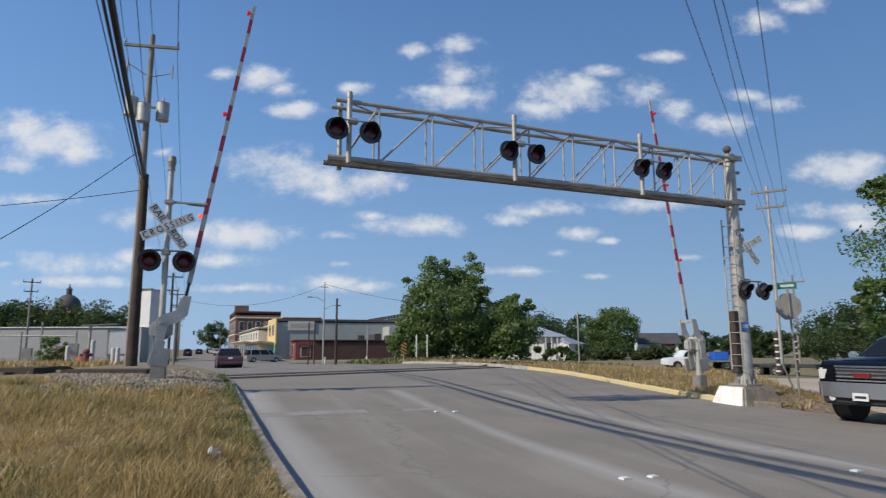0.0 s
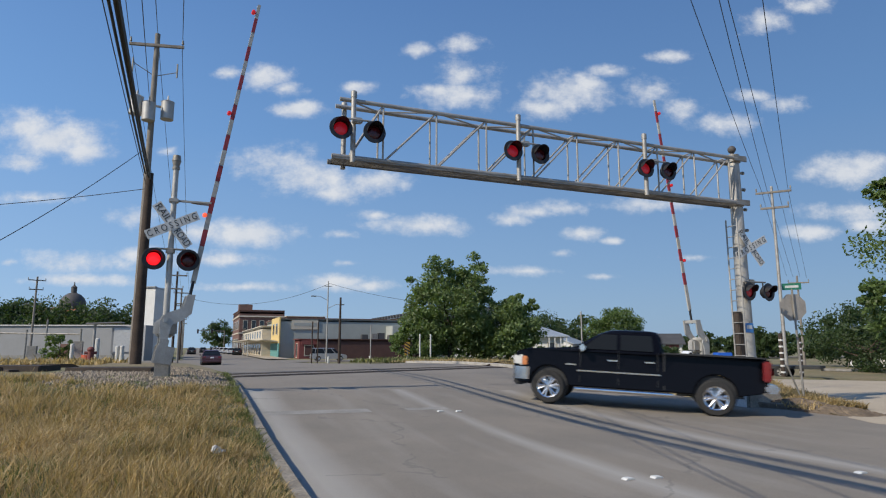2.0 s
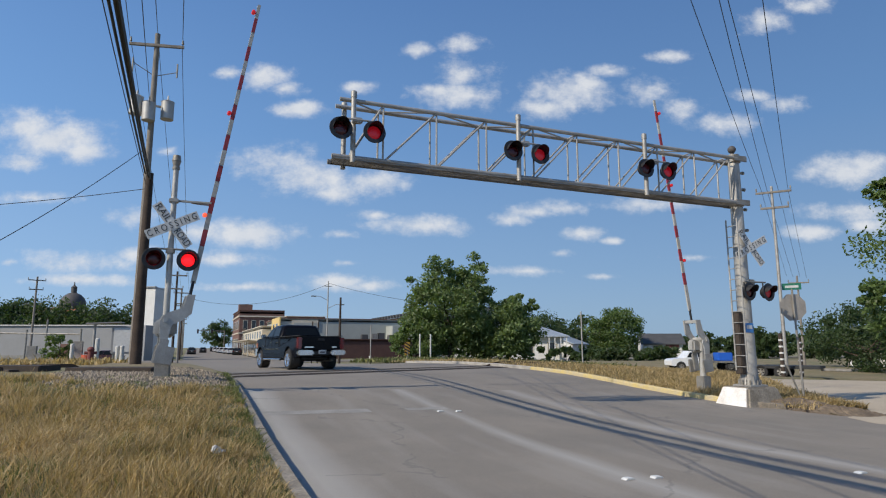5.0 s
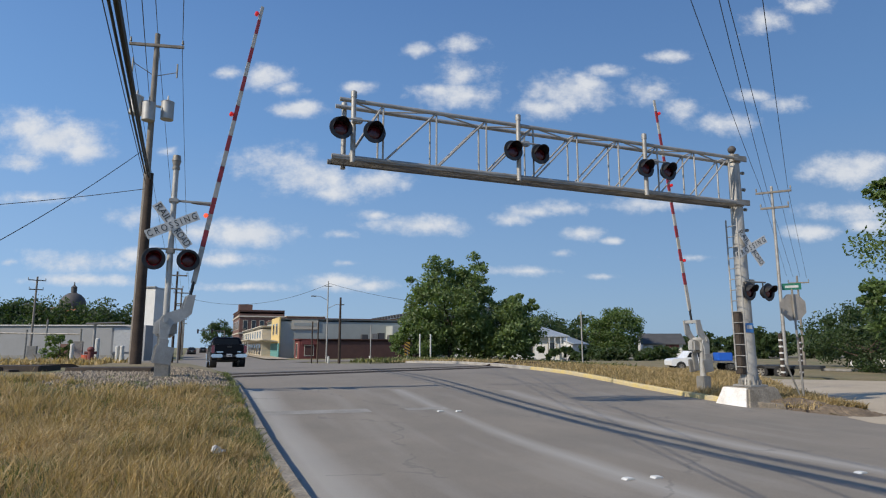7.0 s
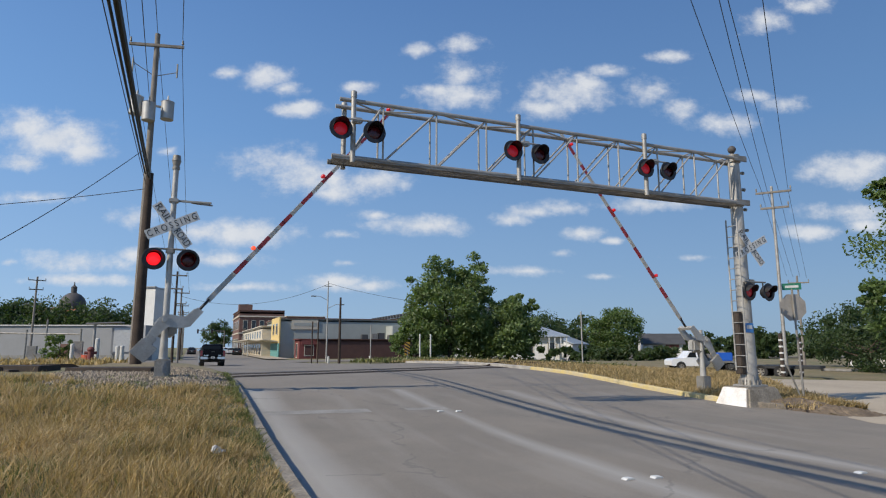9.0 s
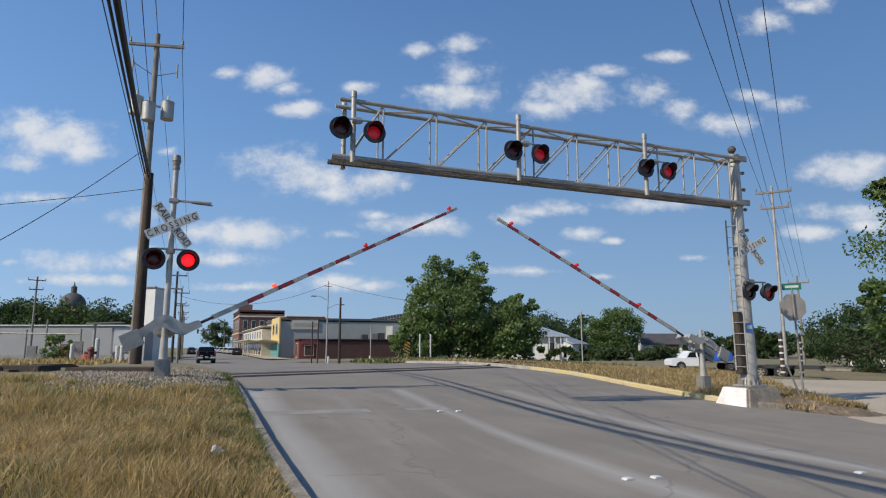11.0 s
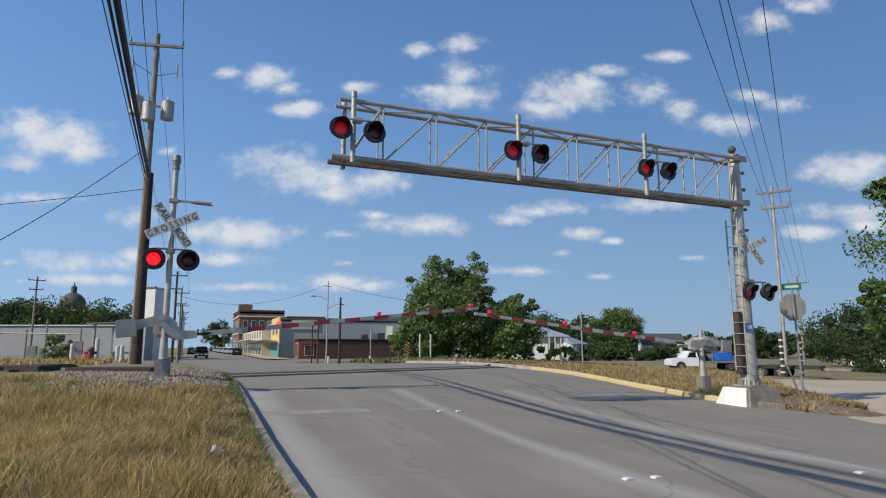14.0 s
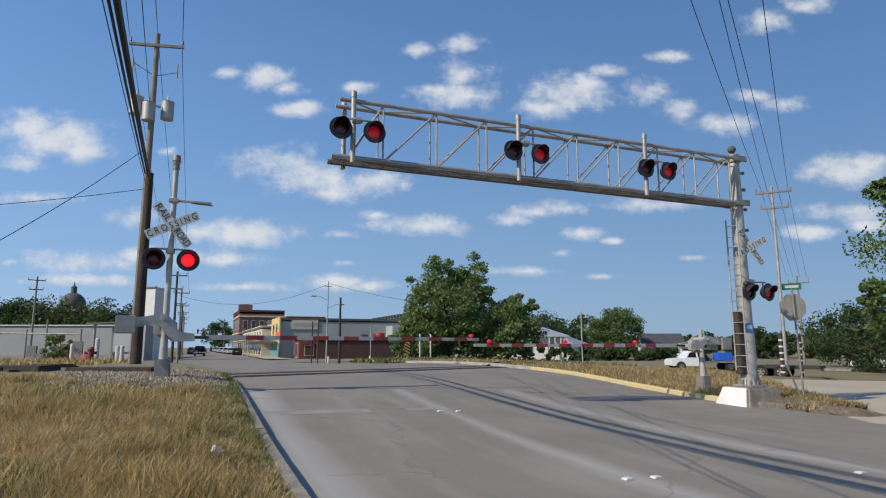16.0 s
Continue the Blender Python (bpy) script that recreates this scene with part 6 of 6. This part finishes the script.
def long_shed():
    th = thing("long_shed", pose(-24.8, 112.4, -0.2, 0, 0, -21.5), "long white metal-sided shed with a flat roof", "shed")
    part("wall", box(B(), (0, 6, 2.45), (36, 12, 5.1)), "metal_wall", th)
    part("eave", box(B(), (0, 6, 5.06), (36.4, 12.5, 0.14)), "white_wall", th)
    for x in (-4.5, 8.0):
        dr = part("door", box(B(), (x, -0.06, 1.1), (1.3, 0.12, 2.3), bevel=0.02), "brick", th, "brown door")
        part("handle", box(B(), (x + 0.5, -0.14, 1.1), (0.05, 0.05, 0.2)), "galv", dr)
    part("stripe", box(B(), (0, -0.05, 0.3), (36, 0.06, 0.5)), "galv_dark", th)
    return th


long_shed()


def pipe_frame():
    th = thing("pipe_frame", pose(-15.0, 80.5, -0.05, 0, 0, -22), "tall dark pipe rail on posts", "rail frame")
    part("top_rail", tube(B(), (-9, 0, 3.2), (4.2, 0, 3.0), 0.09, None, 8), "galv_dark", th)
    for x, z in ((-9, 3.2), (-1.8, 3.5), (0.4, 4.6), (4.2, 3.6)):
        part("post", tube(B(), (x, 0, -0.1), (x, 0, z), 0.1, None, 8), "galv_dark", th)
    return th


pipe_frame()
b = block("tall_white_building", pose(-6.9, 99.6, -0.1, 0, 0, -38), (2.5, 2.0, 10.2), "white_wall", "metal_wall", "tall pale blank building beyond the poles", 0.3)
part("lower_shed", box(B(), (1.0, -0.8, 2.2), (3.4, 1.6, 5.0)), "metal_wall", b)


def domed_hall():
    th = thing("courthouse", pose(-47.3, 300.0, 0.3, 0, 0, -20), "far courthouse with a dark dome and red roof", "courthouse")
    part("wall", box(B(), (-4, 0, 6.0), (26, 20, 14)), "cream_wall", th)
    bm = B()
    loft(bm, [[(-18, -11, 13.0), (10, -11, 13.0), (10, 11, 13.0), (-18, 11, 13.0)], [(-12, -3, 17.6), (4, -3, 17.6), (4, 3, 17.6), (-12, 3, 17.6)]])
    part("roof", bm, "roof_red", th, "red tiled roof")
    part("drum", tube(B(), (1.2, 0, 11.0), (1.2, 0, 18.6), 4.6, None, 24), "dome", th)
    bm = B()
    ball(bm, (1.2, 0, 18.6), 5.0, (1, 1, 1.1), 24, 14)
    part("dome", bm, "dome", th, "dark grey dome")
    bm = B()
    tube(bm, (1.2, 0, 23.8), (1.2, 0, 26.2), 1.1, None, 12)
    tube(bm, (1.2, 0, 26.2), (1.2, 0, 27.2), 1.3, 0.3, 12)
    tube(bm, (1.2, 0, 27.2), (1.2, 0, 28.6), 0.3, 0.15, 8)
    part("lantern", bm, "dome", th)
    return th


domed_hall()


# ---- trees and grass ----
def leaf_cloud(rng, clumps, per, size, flat=0.7):
    """Leaves as small bent quads scattered in clumps."""
    c = np.repeat(np.array([k[:3] for k in clumps]), per, 0)
    r = np.repeat(np.array([k[3] for k in clumps]), per)[:, None]
    d = rng.normal(size=(len(c), 3))
    d /= np.linalg.norm(d, axis=1)[:, None]
    p = c + d * r * (rng.rand(len(c), 1) ** 0.5) * np.array([1, 1, flat])
    a = rng.normal(size=(len(c), 3))
    a /= np.linalg.norm(a, axis=1)[:, None]
    b = np.cross(a, rng.normal(size=(len(c), 3)))
    b /= np.linalg.norm(b, axis=1)[:, None]
    s = size * rng.uniform(0.6, 1.3, (len(c), 1))
    v = np.stack([p - a * s, p + b * s * 0.5, p + a * s, p - b * s * 0.5], 1).reshape(-1, 3)
    f = np.arange(len(v)).reshape(-1, 4)
    return v, f


def tree(name, at, height, width, seed, material, label, clumps=70, per=70, size=0.2, trunk=0.35, base=0.15, depth=None, group="", lobes=()):
    rng = np.random.RandomState(seed)
    th = thing(name, at, label, "tree", group)
    top = height
    cl = []
    depth = depth or width
    while len(cl) < clumps:
        q = rng.uniform(-1, 1, 3)
        if np.linalg.norm(q) > 1:
            continue
        if np.linalg.norm(q) < 0.45 and rng.rand() < 0.6:
            continue
        z = base * top + (q[2] * 0.5 + 0.5) * (1 - base) * top * 0.94
        cl.append((q[0] * width / 2 * 0.88, q[1] * depth / 2 * 0.88, z, rng.uniform(0.09, 0.17) * width * 0.9))
    for lx, lz, lr in lobes:
        for k in range(9):
            q = rng.normal(size=3) * 0.45
            cl.append((lx + q[0] * lr, q[1] * lr, lz + q[2] * lr, lr * rng.uniform(0.3, 0.5)))
    bm = B()
    tube(bm, (0, 0, -0.2), (0.1, 0, top * 0.35), trunk, trunk * 0.6, 10)
    for k in range(9):
        g_ = cl[(k * 7) % len(cl)]
        z0 = top * rng.uniform(0.15, 0.35)
        tube(bm, (0.05, 0, z0), (g_[0] * 0.8, g_[1] * 0.8, max(z0 + 0.3, g_[2])), trunk * 0.35, trunk * 0.06, 6)
    part("trunk", bm, "bark", th)
    v, f = leaf_cloud(rng, cl, per, size)
    me = bpy.data.meshes.new("crown")
    me.from_pydata(v.tolist(), [], f.tolist())
    me.materials.append(M[material])
    ob = new("crown", me)
    ob.parent = th
    return th


tree("tree", pose(23.8, 57.0, 0.1), 9.7, 9.4, 3, "leaf_a", "large dark green broadleaf tree on the verge", 150, 130, 0.17, 0.3, 0.05, 8.0, lobes=((-0.8, 8.9, 1.7), (2.4, 8.9, 1.9), (0.8, 7.9, 1.8), (-3.0, 6.6, 1.5), (3.8, 6.6, 1.5)))
tree("tree", pose(29.2, 55.0, 0.1), 6.2, 7.4, 5, "leaf_a", "dark green bushy tree on the verge", 110, 110, 0.18, 0.2, 0.0, 6.0, lobes=((2.4, 5.2, 0.9), (0.4, 5.9, 1.0)))
tree("tree", pose(26.8, 55.6, 0.1), 5.4, 7.5, 8, "leaf_a", "dark green undergrowth between the trees", 90, 100, 0.17, 0.12, 0.0, 5.0)
tree("tree", pose(20.4, 57.5, 0.1), 4.6, 5.4, 6, "leaf_a", "leafy green bush under the tree", 70, 100, 0.17, 0.12, 0.0, 4.0)
tree("tree", pose(60.0, 79.0, 0.0), 8.1, 9.6, 9, "leaf_b", "round bright green tree by the house", 120, 120, 0.17, 0.3, 0.05)
tree("tree", pose(64.0, 106.0, 0.0), 8.6, 14.0, 11, "leaf_c", "green tree behind the house", 80, 90, 0.2, 0.3, 0.05)
tree("tree", pose(44.2, 23.0, zt(44.2, 23)), 14.9, 12.5, 14, "leaf_b", "large spreading green tree by the lot", 90, 90, 0.15, 0.4, 0.18, lobes=((-9.2, 4.6, 0.8), (-8.2, 4.9, 1.1), (-7.0, 5.0, 1.3), (-6.0, 5.4, 1.2), (-7.4, 3.6, 1.2), (-6.4, 11.2, 0.9), (-5.6, 11.6, 1.1), (-7.2, 11.0, 0.7)))
tree("tree", pose(50.0, 33.5, zt(50, 33.5)), 5.8, 10.0, 15, "leaf_c", "green shrubby tree at the edge of the lot", 90, 150, 0.12, 0.3, 0.0)
tree("tree", pose(10.6, 255.0, 0.6), 11.5, 14.0, 17, "leaf_c", "round tree far down the street", 60, 70, 0.4, 0.5, 0.05)
bush = tree("shrub", pose(-5.7, 34.6, 0.7), 1.5, 1.6, 21, "leaf_b", "small green shrub in the dry grass", 30, 60, 0.07, 0.05, 0.0)


def far_woods(name, rows, seed, material, label):
    rng = np.random.RandomState(seed)
    cl = []
    for u0, v0, u1, v1, n, h in rows:
        for k in range(n):
            t = rng.rand()
            hh = h * rng.uniform(0.55, 1.0)
            for q in range(5):
                cl.append((u0 + (u1 - u0) * t + rng.normal() * 2.0, v0 + (v1 - v0) * t + rng.normal() * 3, hh * rng.uniform(0.15, 0.9), h * rng.uniform(0.14, 0.24)))
    v, f = leaf_cloud(rng, cl, 110, 0.36, 0.8)
    me = bpy.data.meshes.new(name)
    me.from_pydata(v.tolist(), [], f.tolist())
    me.materials.append(M[material])
    return tagged(new(name, me), label, "trees", "", "stuff")


far_woods("far_woods", [(-120, 190, -30, 172, 240, 14), (-45, 176, -14, 168, 120, 13), (44, 68, 58, 65, 26, 1.7), (72, 120, 120, 60, 70, 5.0), (80, 75, 110, 40, 50, 4.2), (60, 42, 90, 22, 26, 5.5), (45, 130, 75, 105, 30, 9), (110, 60, 140, 0, 40, 8)], 31, "leaf_c",
          "far belt of green trees behind the buildings")


def grass(name, count, pick, zf, hmin, hmax, material, label, seed, lean=0.35, wide=0.006, trim=False):
    rng = np.random.RandomState(seed)
    pts = pick(rng, count)
    z = np.array([zf(u, v) for u, v in pts])
    n = len(pts)
    h = rng.uniform(hmin, hmax, n) * rng.uniform(0.6, 1.0, n)
    h *= 0.75 + 0.5 * np.abs(np.sin(pts[:, 0] * 2.3 + 1.7 * np.sin(pts[:, 1] * 1.1)) * np.cos(pts[:, 1] * 1.9 + pts[:, 0]))
    if trim:
        h *= np.interp(pts[:, 0], [0.2, 0.95], [1.0, 0.42]) * np.interp(pts[:, 1], [11.5, 13.8], [1.0, 0.6])
    h *= np.where(rng.rand(n) < 0.06, 1.35, 1.0)
    a = rng.uniform(0, 2 * np.pi, n)
    w = wide * (1 + np.hypot(pts[:, 0], pts[:, 1]) * 0.06)
    dx, dy = np.cos(a) * w, np.sin(a) * w
    lx, ly = rng.normal(size=n) * lean * h + 0.1 * h, rng.normal(size=n) * lean * h
    p = np.stack([pts[:, 0], pts[:, 1], z - 0.02], 1)
    base1 = p - np.stack([dx, dy, 0 * dx], 1)
    base2 = p + np.stack([dx, dy, 0 * dx], 1)
    mid1 = p + np.stack([lx * 0.4 - dx * 0.8, ly * 0.4 - dy * 0.8, h * 0.6], 1)
    mid2 = p + np.stack([lx * 0.4 + dx * 0.8, ly * 0.4 + dy * 0.8, h * 0.6], 1)
    tip = p + np.stack([lx, ly, h], 1)
    v = np.stack([base1, base2, mid2, mid1, tip], 1).reshape(-1, 3)
    k = np.arange(n) * 5
    quads = np.stack([k, k + 1, k + 2, k + 3], 1).tolist()
    tris = np.stack([k + 3, k + 2, k + 4], 1).tolist()
    me = bpy.data.meshes.new(name)
    me.from_pydata(v.tolist(), [], quads + tris)
    me.materials.append(M[material])
    return tagged(new(name, me), label, "grass", "", "stuff")


def left_field(rng, n):
    """Denser where the verge is close to the corner where the walk ends."""
    v = 3.2 + 13.0 * rng.rand(n) ** 1.3
    u = 0.98 - (rng.rand(n) ** 1.15) * (4.0 + v * 0.75)
    ok = ~((v > 14.0 + 0.4 * np.sin(u * 2.0) + 0.35 * np.maximum(-u - 1.5, 0)) & (u > -2.7 + 0.3 * np.sin(v * 3.0)))
    p = np.stack([u, v], 1)[ok]
    # three quarters of the blades stand in tufts
    seeds = p[: max(1, len(p) // 26)]
    k = int(len(p) * 0.75)
    p[:k] = seeds[rng.randint(0, len(seeds), k)] + rng.normal(size=(k, 2)) * 0.055
    p[:, 0] = np.minimum(p[:, 0], 0.98)
    return p


def field_dry(rng, n):
    p = left_field(rng, n)
    patch = np.sin(p[:, 0] * 1.3 + 1.0) * np.cos(p[:, 1] * 0.9) + 0.4 * np.sin(p[:, 0] * 3.1 + p[:, 1] * 2.3)
    return p[(patch > -0.45) | (rng.rand(len(p)) < 0.5)]


def field_green(rng, n):
    p = left_field(rng, n)
    patch = np.sin(p[:, 0] * 1.3 + 1.0) * np.cos(p[:, 1] * 0.9) + 0.4 * np.sin(p[:, 0] * 3.1 + p[:, 1] * 2.3)
    return p[(patch < 0.0) | (p[:, 0] > 0.5) | (rng.rand(len(p)) < 0.3)]


def field_edge(rng, n):
    """Tufts that hang over the kerb and crowd round the gate."""
    v = rng.uniform(8.0, 19.0, n)
    u = 1.02 - np.abs(rng.normal(size=n)) * 0.13
    k = n // 3
    u[:k], v[:k] = rng.uniform(-1.6, 1.0, k), 14.3 + rng.normal(size=k) * 0.55
    p = np.stack([u, v], 1)
    return p[np.sin(v * 2.9) + 0.6 * np.sin(v * 7.1) > -0.5]


def field_bleached(rng, n):
    c = np.array([(-1.55, 8.9), (-1.1, 8.5), (-2.4, 9.6), (-3.4, 11.5), (-0.6, 10.6), (-3.9, 9.0)])
    p = c[rng.randint(0, len(c), n)] + rng.normal(size=(n, 2)) * np.array([0.42, 0.5])
    return p[p[:, 0] < 0.9]


grass("dry_grass", 165000, field_dry, left_top, 0.08, 0.36, "grass", "dry straw-coloured grass on the verge", 41, 0.5, 0.0035, True)
grass("green_grass", 100000, field_green, left_top, 0.05, 0.24, "grass_green", "green grass among the straw", 42, 0.5, 0.0042, True)
grass("kerb_grass", 6000, field_edge, left_top, 0.04, 0.15, "grass_green", "green grass hanging over the kerb", 46, 0.7, 0.005)
grass("bleached_grass", 16000, field_bleached, left_top, 0.08, 0.24, "grass_pale", "bleached trampled straw", 47, 1.1, 0.004, True)


def box_field(u0, u1, v0, v1):
    return lambda rng, n: np.stack([rng.uniform(u0, u1, n), rng.uniform(v0, v1, n)], 1)


def right_field(rng, n):
    v = 11.2 + 35 * rng.rand(n) ** 1.4
    u = 14.15 + rng.rand(n) * np.interp(v, [11.2, 12, 14, 20, 46], [2.2, 2.8, 4.0, 9.0, 32.0])
    p = np.stack([u, v], 1)
    return p[~((np.abs(u - 14.4) < 1.0) & (np.abs(v - 13.05) < 0.9)) & ~((u < 15.8) & (v < 12.9) & (rng.rand(len(u)) < 0.93))]


grass("verge_grass", 70000, right_field, right_top, 0.05, 0.26, "grass", "dry grass behind the yellow kerb", 43, 0.5, 0.005)
grass("verge_grass_far", 16000, box_field(14.5, 36, 44, 60), lambda u, v: zt(u, v) + 0.08, 0.15, 0.5, "grass_green", "rough green grass before the trees", 44, 0.3, 0.02)
grass("track_grass", 22000, box_field(-20, -2.6, 22.5, 40), left_top, 0.08, 0.30, "grass", "dry grass beside the track", 45, 0.3, 0.012)


# ---- parked vehicles ----
def service_truck():
    th = thing("service_truck", pose(41.0, 42.6, zt(41.0, 42.6), 0, 0, 158), "white flatbed service truck with a blue box", "truck")
    bm = body_shell(B(), [(2.5, 0.5), (2.4, 0.45)] + arch(1.7, 0.42, 0.42, 0.45, 9) + [(0.2, 0.45), (0.15, 1.15), (1.2, 1.15), (2.3, 1.05), (2.5, 0.9)], 0.92)
    part("body", bm, "white_car", th)
    bm = B()
    loft(bm, [[(0.18, -0.86, 1.12), (1.35, -0.86, 1.12), (1.35, 0.86, 1.12), (0.18, 0.86, 1.12)], [(0.25, -0.7, 1.72), (0.85, -0.7, 1.72), (0.85, 0.7, 1.72), (0.25, 0.7, 1.72)]])
    part("cab", bm, "white_car", th)
    for s in (1, -1):
        bm = B()
        loft(bm, [[(0.35, s * 0.865, 1.17), (1.15, s * 0.865, 1.17), (0.85, s * 0.745, 1.6), (0.38, s * 0.745, 1.6)], [(0.35, s * 0.88, 1.17), (1.15, s * 0.88, 1.17), (0.85, s * 0.76, 1.6), (0.38, s * 0.76, 1.6)]])
        part("window", bm, "glass", th)
    part("bed", box(B(), (-2.1, 0, 0.78), (4.4, 2.1, 0.16), bevel=0.02), "galv_dark", th)
    part("rack", box(B(), (-0.25, 0, 1.25), (0.35, 1.9, 0.95), bevel=0.03), "plastic", th)
    for sx in (-0.7, -1.15):
        part("equipment", box(B(), (sx, -0.3, 1.15), (0.36, 0.8, 0.62), bevel=0.05), "galv_dark" if sx < -1 else "plastic", th)
    part("tool_box", box(B(), (-2.15, 0.3, 1.22), (1.2, 1.2, 0.7), bevel=0.04), "blue", th, "bright blue box on the bed")
    for x in (1.7, -2.5):
        for y in (0.84, -0.84):
            wheel(th, x, y, 0.4, 0.22, 5, "galv_dark", 0.24)
    return th


service_truck()
proto = car("parked_car", "pale parked car by the kerb", "car", "white_car", group="parked cars")
proto.matrix_basis = pose(9.0, 152.0, zt(9, 152), 0, 0, 90)
dark = car("parked_car", "dark parked car by the kerb", "car", "plastic", group="parked cars")
dark.matrix_basis = pose(9.4, 138.0, zt(9.4, 138), 0, 0, 84)
for u_, v_ in ((8.6, 164), (8.2, 176), (7.9, 188), (7.6, 204)):
    copy_thing(proto, pose(u_, v_, zt(u_, v_), 0, 0, 90))
for u_, v_ in ((0.6, 150), (0.6, 172), (0.8, 200), (3.6, 185), (7.4, 222)):
    copy_thing(dark, pose(u_, v_, zt(u_, v_), 0, 0, 90))
copy_thing(proto, pose(61.0, 40.0, zt(61, 40), 0, 0, 100))

motions()
